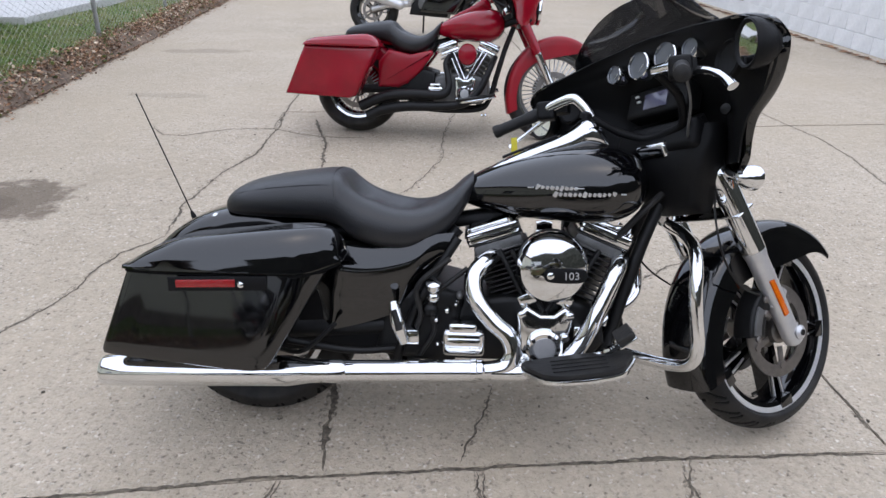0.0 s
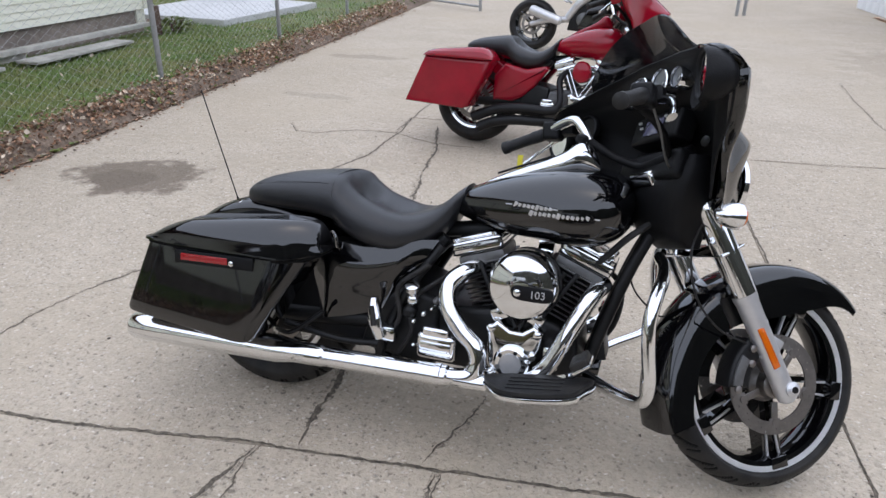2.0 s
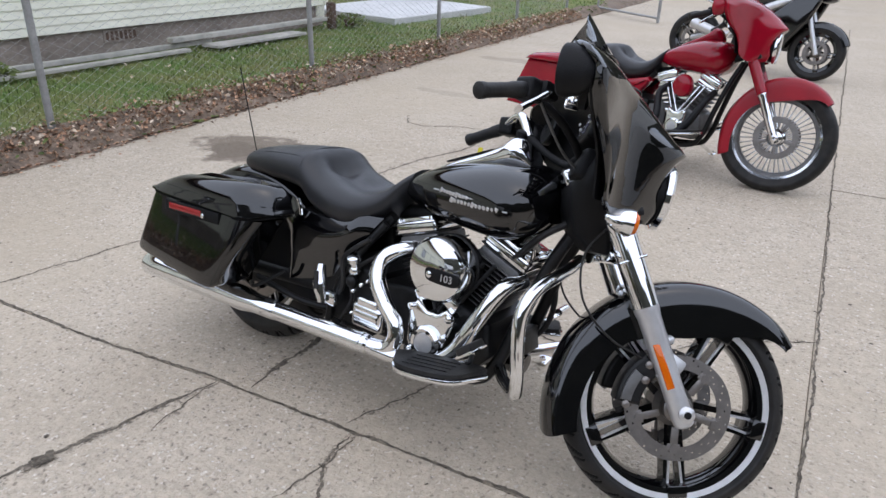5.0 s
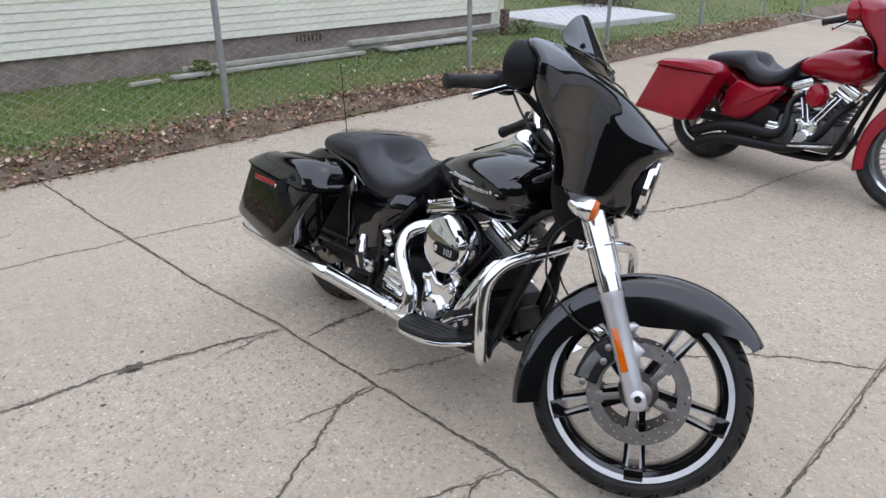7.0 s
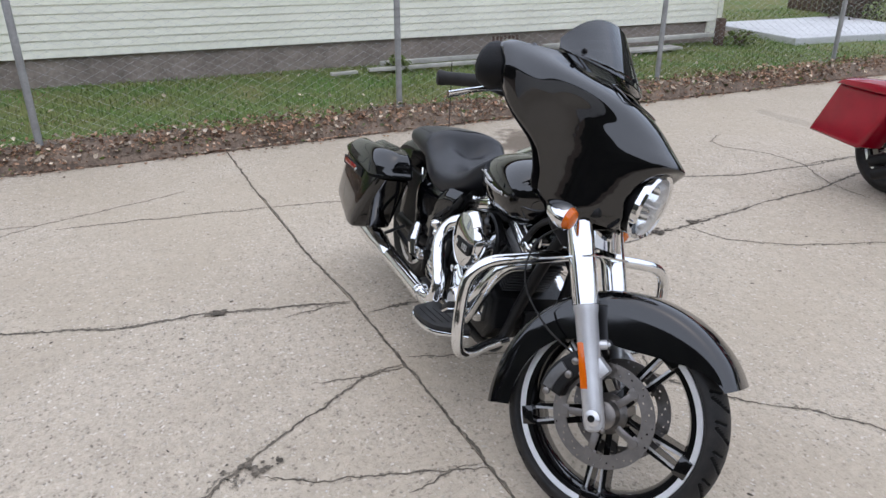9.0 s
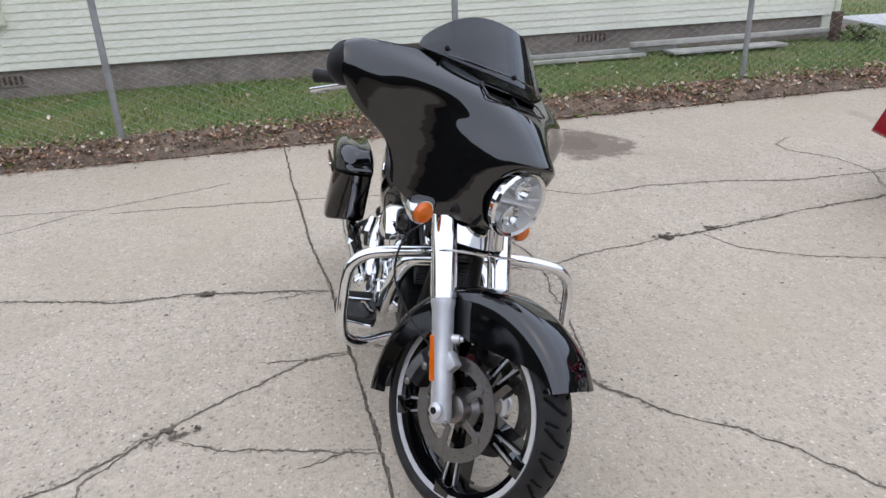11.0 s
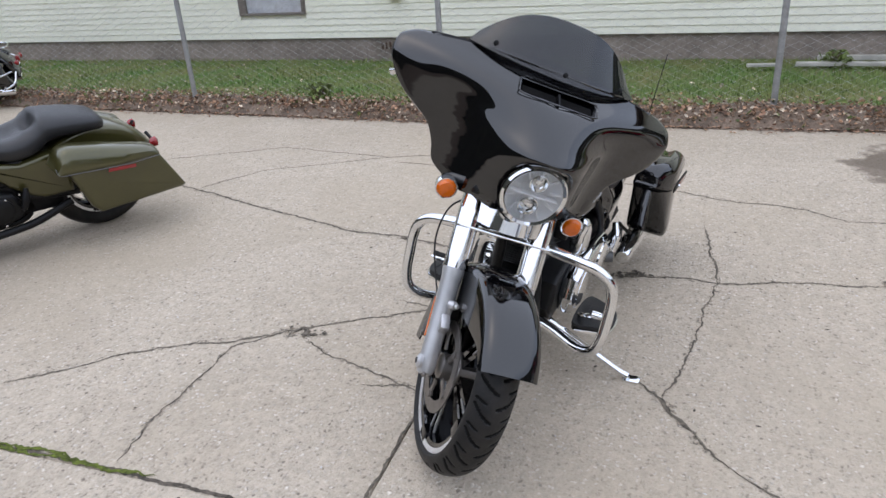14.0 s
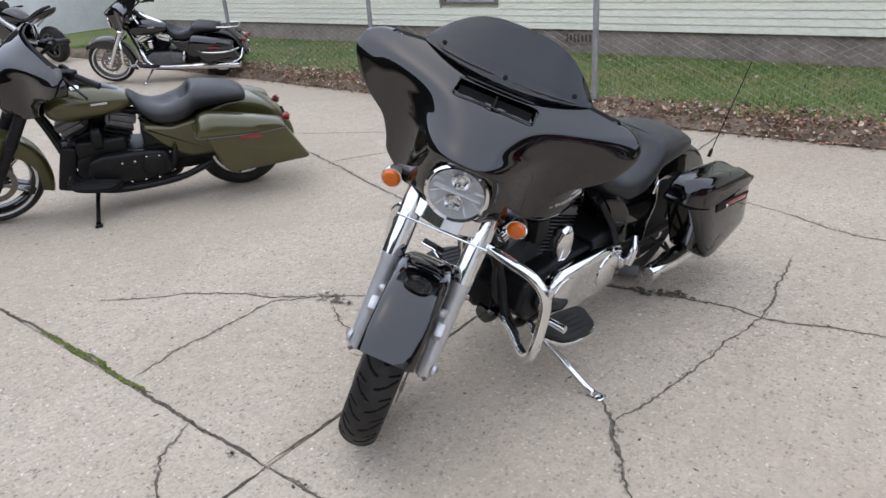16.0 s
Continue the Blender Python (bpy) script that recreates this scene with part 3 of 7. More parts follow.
def lawn_z(s):
    return float(np.interp(s, (0, 0.10, 0.30, 0.55, 1.2, 2.2, 3.5), (-0.02, 0.035, 0.085, 0.10, 0.10, 0.12, 0.13)))


rng = np.random.default_rng(7)
mulch_rows = []
for y in np.linspace(-20, 24, 221):
    w = 0.36 + 0.06 * math.sin(y * 2.9) + 0.05 * math.sin(y * 7.3 + 1)
    mulch_rows.append([(edge_x(y) - s * w + 0.02 * math.sin(y * 3.1 + s * w), y, z + 0.012 * math.sin(y * 2.3 + s * w * 4)) for s, z in ((0.0, -0.004), (0.2, 0.062), (0.6, 0.112), (0.92, 0.122), (1.0, 0.09))])
mulch = part("soil_strip", sheet(mulch_rows, 0.01), M_SOIL)
crack([(edge_x(y) + 0.004 * math.sin(9 * y), y) for y in np.arange(-9, 13, 0.35)], 0.10, 300, M_SOIL, "soil_fringe", 0.004, rough=1.2)
tagged(mulch, "bare brown soil and leaf mulch along the paving's edge", "soil", kind="structure")


def blades(n, ylo, yhi, slo, shi, hlo, hhi, width, lean):
    """Grass blades as thin bent triangles."""
    y = rng.uniform(ylo, yhi, n)
    s = rng.uniform(slo, shi, n)
    x = np.array([edge_x(v) for v in y]) - s
    z = np.interp(s, (0, 0.10, 0.30, 0.55, 1.2, 2.2, 3.5), (-0.02, 0.035, 0.085, 0.10, 0.10, 0.12, 0.13)) - 0.01
    h, a = rng.uniform(hlo, hhi, n), rng.uniform(0, 6.283, n)
    dx, dy = np.cos(a), np.sin(a)
    ln = rng.uniform(0.2, 1, n) * lean
    w = width * rng.uniform(0.6, 1.3, n)
    base = np.stack([x, y, z], 1)
    side = np.stack([-dy * w, dx * w, 0 * w], 1)
    mid = base + np.stack([dx * ln * h * 0.3, dy * ln * h * 0.3, h * 0.6], 1)
    tip = base + np.stack([dx * ln * h, dy * ln * h, h], 1)
    V = np.concatenate([base - side, base + side, mid + side * 0.7, mid - side * 0.7, tip], 1).reshape(-1, 3)
    F = []
    for i in range(n):
        o = 5 * i
        F += [(o, o + 1, o + 2, o + 3), (o + 3, o + 2, o + 4)]
    return V.tolist(), F


V, F = blades(74000, -12, 9.5, 0.34, 2.75, 0.025, 0.06, 0.0035, 0.9)
tagged(raw("grass", V, F, M_GRASS, smooth=True), "short green grass blades on the lawn", "grass", kind="stuff")
V, F = blades(14000, 9.5, 22, 0.3, 5.5, 0.03, 0.07, 0.006, 0.9)
tagged(raw("grass", V, F, M_GRASS, smooth=True), "short green grass farther along the lawn", "grass", kind="stuff")


def leaves(n, spread, size, up, ylo=-13, yhi=15):
    """Curled dead leaves as four bent faces each."""
    V, F = [], []
    for i in range(n):
        y = rng.uniform(ylo, yhi)
        s = spread()
        x = edge_x(y) - s
        z = lawn_z(max(s, 0)) + rng.uniform(0.0, up) if s > 0 else 0.004
        L = size * rng.uniform(0.5, 1.5)
        W = L * rng.uniform(0.45, 0.85)
        c = rng.uniform(0.1, 0.6) * L
        m = Euler((rng.uniform(-0.9, 0.9), rng.uniform(-0.9, 0.9), rng.uniform(0, 6.28))).to_matrix() if s > 0 else Euler((rng.uniform(-0.2, 0.2), 0.1, rng.uniform(0, 6.28))).to_matrix()
        pts = [(-L, 0, c * .6), (-L * .35, -W, c), (-L * .3, 0, 0), (-L * .35, W, c), (L * .4, -W * .8, c), (L * .4, 0, 0), (L * .4, W * .8, c), (L, 0, c * .7)]
        o = len(V)
        for p in pts:
            q = m @ Vector(p)
            V.append((x + q.x, y + q.y, z + q.z + 0.006))
        F += [(o, o + 1, o + 2), (o, o + 2, o + 3), (o + 1, o + 4, o + 5, o + 2), (o + 2, o + 5, o + 6, o + 3), (o + 4, o + 7, o + 5), (o + 5, o + 7, o + 6)]
    return V, F


band = lambda: float(np.clip(rng.normal(0.17, 0.11), 0.0, 0.55))
V, F = leaves(21000, band, 0.0140, 0.075, -9, 13)
tagged(raw("leaf_litter", V, F, M_LEAF), "drift of brown fallen leaves along the lawn's edge", "leaves", kind="stuff")
V, F = leaves(3800, band, 0.0165, 0.085, -9, 13)
tagged(raw("leaf_litter", V, F, M_LEAFY), "pale dry leaves scattered over the brown drift", "leaves", kind="stuff")
V, F = leaves(1500, lambda: -abs(float(rng.normal(0.0, 0.07))), 0.012, 0.0, -9, 13)
tagged(raw("leaf_litter", V, F, M_LEAF), "loose brown leaves blown onto the concrete edge", "leaves", kind="stuff")
V, F = leaves(330, lambda: float(rng.uniform(0.5, 2.5)), 0.019, 0.02)
tagged(raw("leaf_litter", V, F, M_LEAFY), "pale fallen leaves scattered on the grass", "leaves", kind="stuff")
V, F = leaves(1500, band, 0.020, 0.07)
tagged(raw("weeds", V, F, M_WEED), "low green weeds among the fallen leaves", "weeds", kind="stuff")


# ---- fence ----
fence = thing("chain_link_fence", "galvanised chain-link fence on steel posts beside the lawn", "fence")
post_y = [-8.5, -5.7, -2.85, 0.0, 2.78, 5.68, 8.40, 11.1, 13.6]
for y in post_y:
    part("post", rod((fence_x(y), y, 0.0), (fence_x(y), y, 1.30), 0.026, 14), M_GALV, fence)
    part("cap", lathe([(0.030, 0), (0.030, 0.02), (0.020, 0.045), (0.004, 0.055)], (fence_x(y), y, 1.295), (0, 0, 1), 14), M_GALV, fence)
part("top_rail", tube([(fence_x(y), y, 1.28) for y in post_y], 0.019, 8, 2), M_GALV, fence)


def link_wires(a, b, z0, z1, cell=0.062, r=0.0015):
    """Zigzag wires of a chain-link mesh between two ground points."""
    a, b = Vector((*a, 0)), Vector((*b, 0))
    L = (b - a).length
    d = (b - a) / L
    nrm = Vector((-d.y, d.x, 0))
    V, F = [], []
    nz = int((z1 - z0) / (cell / 2))
    for i in range(int(L / cell)):
        for k in range(nz + 1):
            s = i * cell + (cell / 2 if (k + i) % 2 else -cell / 2) + cell / 2
            p = a + d * s + Vector((0, 0, z0 + k * cell / 2)) + nrm * (0.002 if k % 2 else -0.002)
            o = len(V)
            V += [tuple(p + d * r), tuple(p - d * r * 0.5 + nrm * r), tuple(p - d * r * 0.5 - nrm * r)]
            if k:
                F += [(o - 3, o - 2, o + 1, o), (o - 2, o - 1, o + 2, o + 1), (o - 1, o - 3, o, o + 2)]
    return V, F


for y0, y1 in zip(post_y, post_y[1:]):
    V, F = link_wires((fence_x(y0), y0), (fence_x(y1), y1), 0.06, 1.26)
    tagged(raw("wire_mesh", V, F, M_WIRE, fence), kind="stuff")

# ---- house ----
house = thing("house", "single-storey house with cream lap siding and grey foundation", "house")
HY0, HY1 = -13.0, 8.25


def wall_piece(y0, y1, z0, z1, depth, out, bevel=0.004):
    """A flat piece along the house's front between two heights, out metres proud of the wall's plane."""
    bm = box((0, 0, 0), (depth, y1 - y0, z1 - z0), bevel)
    yc = (y0 + y1) / 2
    bm.transform(Matrix.Translation((wall_x(yc) + out - depth / 2, yc, (z0 + z1) / 2)) @ pose(0, 0, 0, 0, 0, math.degrees(math.atan(0.02))))
    return bm


part("foundation", wall_piece(HY0, HY1 - 0.04, -0.1, 0.45, 0.2, -0.03), M_FOUND, house)
part("wall", wall_piece(HY0, HY1, 0.45, 3.0, 0.2, -0.02), M_SIDING, house)
part("wall", box((wall_x(8.2) - 4.0, HY1 - 0.1, 1.6), (8.0, 0.16, 2.75), 0.004), M_SIDING, house)
part("foundation", box((wall_x(8.2) - 4.0, HY1 - 0.12, 0.17), (7.95, 0.16, 0.55), 0.004), M_FOUND, house)
WY0, WY1, WZ0, WZ1 = -3.88, -2.84, 0.70, 1.75
board_z = 0.415
while board_z < 2.9:
    spans = [(HY0, HY1)]
    if board_z + 0.08 > WZ0 and board_z < WZ1:
        spans = [(HY0, WY0), (WY1, HY1)]
    for y0, y1 in spans:
        yc = (y0 + y1) / 2
        own = bmesh.new()
        L = (y1 - y0) / 2
        prof = [(0.004, 0.0), (0.014, -0.001), (0.0155, 0.004), (0.0125, 0.026), (0.006, 0.088), (0.0, 0.088)]
        loft([[(px, -L, pz) for px, pz in prof], [(px, L, pz) for px, pz in prof]], own)
        own.transform(Matrix.Translation((wall_x(yc), yc, board_z)) @ pose(0, 0, 0, 0, 0, math.degrees(math.atan(0.02))))
        part("siding_board", own, M_SIDING, house, angle=20)
    board_z += 0.081
part("corner_trim", wall_piece(HY1 - 0.05, HY1 + 0.03, 0.42, 3.0, 0.09, 0.035), M_SIDING, house)
part("roof", box((wall_x(-2) - 3.6, -2.3, 3.15), (8.2, 22.0, 0.18), 0.02), M_BROWN, house)
win = part("window", wall_piece(WY0 + 0.05, WY1 - 0.05, WZ0 + 0.05, WZ1 - 0.05, 0.02, -0.012), M_CURTAIN, house, "white lace curtain behind the window")
part("pane", wall_piece(WY0 + 0.05, WY1 - 0.05, WZ0 + 0.05, WZ1 - 0.05, 0.004, 0.004, 0), M_GLASS, win).visible_shadow = False
for y0, y1, z0, z1 in ((WY0, WY1, WZ0 + 0.02, WZ0 + 0.05), (WY0, WY1, WZ1 - 0.06, WZ1), (WY0, WY0 + 0.11, WZ0 + 0.05, WZ1 - 0.06), (WY1 - 0.06, WY1, WZ0 + 0.05, WZ1 - 0.06)):
    part("frame", wall_piece(y0, y1, z0, z1, 0.06, 0.03), M_WINFRAME, win)
part("meter_box", wall_piece(-1.62, -1.44, 0.87, 1.15, 0.09, 0.10, 0.015), M_SIDING, house, "small cream box on the siding")
for vy, vz in ((-1.62, 0.31), (4.92, 0.33)):
    vent = part("foundation_vent", wall_piece(vy - 0.21, vy + 0.21, vz - 0.07, vz + 0.07, 0.03, -0.02), M_FOUND, house)
    # raised brown strips whose dark colour stands in for the vent's shaded openings
    for k in range(7):
        part("slot", wall_piece(vy - 0.18 + k * 0.055, vy - 0.15 + k * 0.055, vz - 0.045, vz + 0.045, 0.01, -0.014, 0.002), M_BROWN, vent)


def plank(a, b, w, h, z, m, label):
    a, b = Vector((*a, z)), Vector((*b, z))
    d = b - a
    bm = box((0, 0, 0), (d.length, w, h), 0.006)
    bm.transform(Matrix.Translation((a + b) / 2) @ Matrix.Rotation(math.atan2(d.y, d.x), 4, "Z"))
    ob = part("plank", bm, m)
    tagged(ob, label, "plank", "planks by the house")
    return ob


plank((-5.28, 3.0), (-5.36, 5.4), 0.09, 0.035, 0.165, M_PLANK, "weathered white plank lying in the grass")
plank((-5.50, 3.2), (-5.58, 5.9), 0.05, 0.05, 0.19, M_PLANK, "narrow weathered white rail lying beside the foundation")
plank((-5.52, 5.3), (-5.66, 8.0), 0.10, 0.05, 0.26, M_PLANK, "long white board propped along the house foundation")
plank((-5.36, 5.7), (-5.40, 7.2), 0.26, 0.03, 0.17, M_PLANK, "wide white board lying flat on the grass")
plank((-5.15, 2.55), (-5.2, 2.85), 0.06, 0.03, 0.17, M_PLANK, "short pale board end lying in the grass")
stub = part("post_stub", box((-5.58, 8.05, 0.28), (0.10, 0.10, 0.40), 0.012), M_BROWN)
tagged(stub, "short weathered wooden post stub by the house corner", "post")

bm = bmesh.new()
pc = [(-7.3, 9.35), (-5.25, 9.1), (-5.1, 11.8), (-7.3, 12.3)]
lo = [bm.verts.new((x, y, 0.05)) for x, y in pc]
hi = [bm.verts.new((x, y, 0.20)) for x, y in pc]
bm.faces.new(hi)
for k in range(4):
    bm.faces.new((lo[k], lo[(k + 1) % 4], hi[(k + 1) % 4], hi[k]))
bmesh.ops.bevel(bm, geom=[e for e in bm.edges if all(v.co.z > 0.19 for v in e.verts)], offset=0.01, segments=2, affect="EDGES")
patio = part("patio", bm, M_SLAB)
tagged(patio, "pale grey concrete patio slab on the lawn", "patio", kind="structure")


def shrub(name, c, r, h, n, m, label):
    """A bush: stems and many small leaves in an uneven crown."""
    ob = thing(name, label, "shrub", m=Matrix.Translation(c))
    bm = bmesh.new()
    for k in range(9):
        a = rng.uniform(0, 6.28)
        d = rng.uniform(0.3, 0.8) * r
        tube([(0.05 * math.cos(a), 0.05 * math.sin(a), 0), (d * 0.4 * math.cos(a), d * 0.4 * math.sin(a), h * 0.45), (d * math.cos(a), d * math.sin(a), h * 0.85)], [0.02, 0.013, 0.005], 6, 3, bm)
    part("stem", bm, M_BROWN, ob)
    V, F = [], []
    for i in range(n):
        a, u = rng.uniform(0, 6.28), rng.uniform(0.05, 1)
        rad = r * (0.55 + 0.45 * math.sin(u * 3)) * rng.uniform(0.4, 1.05) * (1 + 0.2 * math.sin(a * 3))
        p = Vector((rad * math.cos(a), rad * math.sin(a), u * h))
        mm = Euler((rng.uniform(-1, 1), rng.uniform(-1, 1), rng.uniform(0, 6.28))).to_matrix()
        s = rng.uniform(0.02, 0.045)
        o = len(V)
        V += [tuple(p + mm @ Vector(q)) for q in ((-s, 0, 0), (0, -s * .5, .005), (s, 0, 0), (0, s * .5, .005))]
        F.append((o, o + 1, o + 2, o + 3))
    part_ob = raw("foliage", V, F, m, ob)
    return ob


M_BUSH = mat("bush_leaf", (0.05, 0.055, 0.028, 1), 0.7, var=0.4, scale=6, dark=(0.09, 0.05, 0.035, 1), island=0.5)
shrub("shrub", (-7.0, 12.3, 0.1), 0.75, 1.3, 2600, M_BUSH, "dark green-brown bush beside the patio slab")
shrub("shrub", (-5.35, 3.35, 0.12), 0.14, 0.16, 160, M_WEED, "low green weed clump at the foundation")
shrub("shrub", (-5.5, 8.35, 0.12), 0.22, 0.2, 220, M_WEED, "low green weed clump at the house corner")
shrub("shrub", (-3.42, -1.35, 0.06), 0.14, 0.2, 170, M_WEED, "small green weed growing among leaves")
lattice = thing("wooden_fence", "dark brown slatted wooden fence behind the patio", "fence")
for k in range(14):
    part("slat", box((-9.3 + k * 0.14, 13.2 - 0.02 * k, 0.75), (0.09, 0.03, 1.3), 0.004), M_BROWN, lattice)
part("rail", box((-8.4, 13.2, 0.4), (1.9, 0.05, 0.09), 0.004), M_BROWN, lattice)
part("rail", box((-8.4, 13.2, 1.15), (1.9, 0.05, 0.09), 0.004), M_BROWN, lattice)
bed = raw("planting_bed", [(-8.6, 8.4, 0.142), (-6.1, 8.3, 0.142), (-6.3, 9.3, 0.142), (-8.6, 9.5, 0.142)], [(0, 1, 2, 3)], M_SOIL)
tagged(bed, "bare brown soil strip between house and patio", "soil", kind="structure")

# ---- yard gate and far fence ----
gate = thing("yard_gate", "open chain-link gate leaf in a galvanised tube frame", "gate")
ga, gb = Vector((-4.05, 14.3, 0)), Vector((-2.5, 13.2, 0))
for p in (ga, gb):
    part("upright", rod(p + Vector((0, 0, 0.02)), p + Vector((0, 0, 1.25)), 0.028 if p is gb else 0.022, 12), M_GALV, gate)
for z in (0.10, 1.22):
    part("rail", rod(ga + Vector((0, 0, z)), gb + Vector((0, 0, z)), 0.02, 10), M_GALV, gate)
V, F = link_wires((ga.x, ga.y), (gb.x, gb.y), 0.1, 1.2)
tagged(raw("wire_mesh", V, F, M_WIRE, gate), kind="stuff")
for gx, gy in ((2.02, 14.4), (2.16, 14.55)):
    pst = part("gate_post", rod((gx, gy, 0), (gx, gy, 1.4), 0.03, 12), M_GALV)
    tagged(pst, "galvanised steel gate post standing in the yard", "post", "gate posts")
farwall = part("far_wall", box((-7.4, 19.0, 0.9), (5.5, 0.2, 1.8), 0.01), M_SIDING)
tagged(farwall, "pale cream wall beyond the lawn", "wall", kind="structure")
leftwall = part("left_wall", box((-4.6, -15.6, 1.3), (4.6, 0.2, 2.6), 0.01), M_WHITEBLOCK)
tagged(leftwall, "plain white wall at the yard's end", "wall", kind="structure")

# ---- white block building ----
shop = thing("shop_building", "white-painted concrete block shop building", "building")
shop.matrix_world = Matrix.Translation((4.86, 8.0, 0)) @ pose(0, 0, 0, 0, 0, 2.6)
part("wall", box((0.26, 1.2, 1.25), (0.3, 5.6, 2.5), 0.0), M_WHITEBLOCK, shop)
part("wall", box((3.4, -1.5, 1.25), (6.0, 0.3, 2.5), 0.0), M_WHITEBLOCK, shop)
part("wall", box((0.26, 7.45, 1.25), (0.3, 3.1, 2.5), 0.0), M_WHITEBLOCK, shop)
part("wall", box((0.26, 5.0, 0.1), (0.3, 2.0, 0.2), 0.0), M_WHITEBLOCK, shop)
part("wall", box((0.26, 5.0, 2.35), (0.3, 2.0, 0.3), 0.0), M_WHITEBLOCK, shop)
door = part("shop_window", box((0.30, 5.0, 1.2), (0.05, 1.98, 2.0), 0.004), M_WINFRAME, shop, "dark framed shop window with a pale sill")
part("pane", box((0.26, 4.55, 1.25), (0.01, 0.9, 1.7), 0), M_SCREEN, door)
part("pane", box((0.26, 5.5, 1.25), (0.01, 0.85, 1.7), 0), M_SCREEN, door)
part("sill", box((0.17, 5.0, 0.26), (0.16, 2.05, 0.10), 0.01), M_PLANK, door)
part("mullion", box((0.24, 5.04, 1.25), (0.04, 0.06, 1.8), 0.004), M_WHITEBLOCK, door)
part("mullion", box((0.24, 4.06, 1.25), (0.05, 0.09, 1.9), 0.004), M_WHITEBLOCK, door)
block_me = finish("block", box((0, 0, 0), (0.02, 0.3975, 0.1975), 0.004, segs=1), M_WHITEBLOCK)
for r in range(5):
    for k in range(26):
        yy = -1.4 + k * 0.4 + (0.2 if r % 2 else 0)
        if 3.85 < yy + 0.2 and yy - 0.2 < 6.15:
            continue
        ob = new("block", block_me)
        ob.parent = shop
        ob.matrix_basis = Matrix.Translation((0.108, yy, 0.1 + r * 0.2))
V, F = leaves(260, lambda: 0.0, 0.02, 0.02, 7, 15)
V = [(4.80 - 0.045 * (y - 8) + (x - edge_x(y)) - abs(rng.normal(0, 0.06)), y, max(z, 0.006)) for x, y, z in V]
tagged(raw("weeds", V, F, M_LEAF), "dead leaves and grit along the block wall's foot", "leaves", kind="stuff")

# ---- motorcycles: built along x, rear axle over the origin, left side towards +y ----
RAKE = radians(26)


def steering(deg, foot=1.6549):
    a = Vector((-math.sin(RAKE), 0, math.cos(RAKE)))
    f = Matrix.Translation((foot, 0, 0))
    return f @ Matrix.Rotation(radians(deg), 4, a) @ f.inverted()


def tyre_mesh(c, R, w, rim_r, tread=True, n=360):
    """A tyre: round section, with cut tread grooves where tread is set."""
    bm = bmesh.new()
    k = 44
    half = w / 2
    rows, cut = [], set()
    for i in range(n):
        t = 2 * math.pi * i / n
        ring = []
        for j in range(k + 1):
            u = -1 + 2 * j / k
            # section from bead to bead over the crown
            a = u * 2.25
            y = half * math.sin(a) if abs(a) < 1.57 else half * math.copysign(1 - 0.30 * (abs(a) - 1.57), a)
            r = R - half * (1 - math.cos(a)) * 0.72 if abs(a) < 1.57 else R - half * 0.72 + (rim_r - R + half * 0.72) * (abs(a) - 1.57) / 0.68
            if tread and abs(a) < 1.35:
                ph = (i % 30) / 30
                s = abs(y) / half
                g = abs(((ph + (0.5 if y > 0 else 0)) % 1) - 0.10 - 0.62 * s * s - 0.12 * s)
                g2 = abs(((ph + (0.5 if y > 0 else 0)) % 1) - 0.55 - 0.38 * s)
                if (0.06 < s < 0.88 and g < 0.055) or (0.42 < s < 0.86 and g2 < 0.048):
                    r -= 0.0042
                    cut.add((i, j))
            ring.append(bm.verts.new((c[0] + r * math.cos(t), c[1] + y, c[2] + r * math.sin(t))))
        rows.append(ring)
    for i in range(n):
        a, b = rows[i], rows[(i + 1) % n]
        for j in range(k):
            q = bm.faces.new((a[j], a[j + 1], b[j + 1], b[j]))
            # grooved faces take the second material, which paints their shade
            if sum(p in cut for p in ((i, j), (i, j + 1), ((i + 1) % n, j), ((i + 1) % n, j + 1))) > 1:
                q.material_index = 1
    return bm


def disc_mesh(c, y, r0, r1, n=144, holes=True):
    """A drilled brake disc."""
    bm = bmesh.new()
    rad = [r0 + (r1 - r0) * k / 8 for k in range(9)]
    for side in (-0.0022, 0.0022):
        V = [[bm.verts.new((c[0] + r * math.cos(2 * math.pi * i / n), c[1] + y + side, c[2] + r * math.sin(2 * math.pi * i / n))) for r in rad] for i in range(n)]
        for i in range(n):
            for k in range(8):
                hole = holes and ((k == 2 and i % 9 == 0) or (k == 4 and i % 9 == 3) or (k == 6 and i % 9 == 6))
                if not hole:
                    bm.faces.new((V[i][k], V[i][k + 1], V[(i + 1) % n][k + 1], V[(i + 1) % n][k]))
        if side < 0:
            low = V
    for i in range(n):
        j = (i + 1) % n
        bm.faces.new((low[i][8], low[j][8], V[j][8], V[i][8]))
        bm.faces.new((low[i][0], V[i][0], V[j][0], low[j][0]))
    return bm


def arch(c, stations, thick=0.005):
    """A mudguard: stations of angle, radius, half width, skirt depth round the axle c."""
    grid = []
    for a, R, w, sk in smooth_rows(stations, 5):
        t = radians(a)
        row = []
        for u in np.linspace(-1, 1, 21):
            s = abs(u)
            if s < 0.72:
                q = s / 0.72 * math.pi / 2
                y, d = w * math.sin(q) ** 0.66, 0.034 * (1 - math.cos(q)) ** 1.15
            else:
                y, d = w * (1 + 0.03 * (s - 0.72)), 0.034 + (s - 0.72) / 0.28 * max(sk - 0.034, 0.0)
            r = R - d
            row.append((c[0] + r * math.cos(t), c[1] + math.copysign(y, u), c[2] + r * math.sin(t)))
        grid.append(row)
    return sheet(grid, -thick)


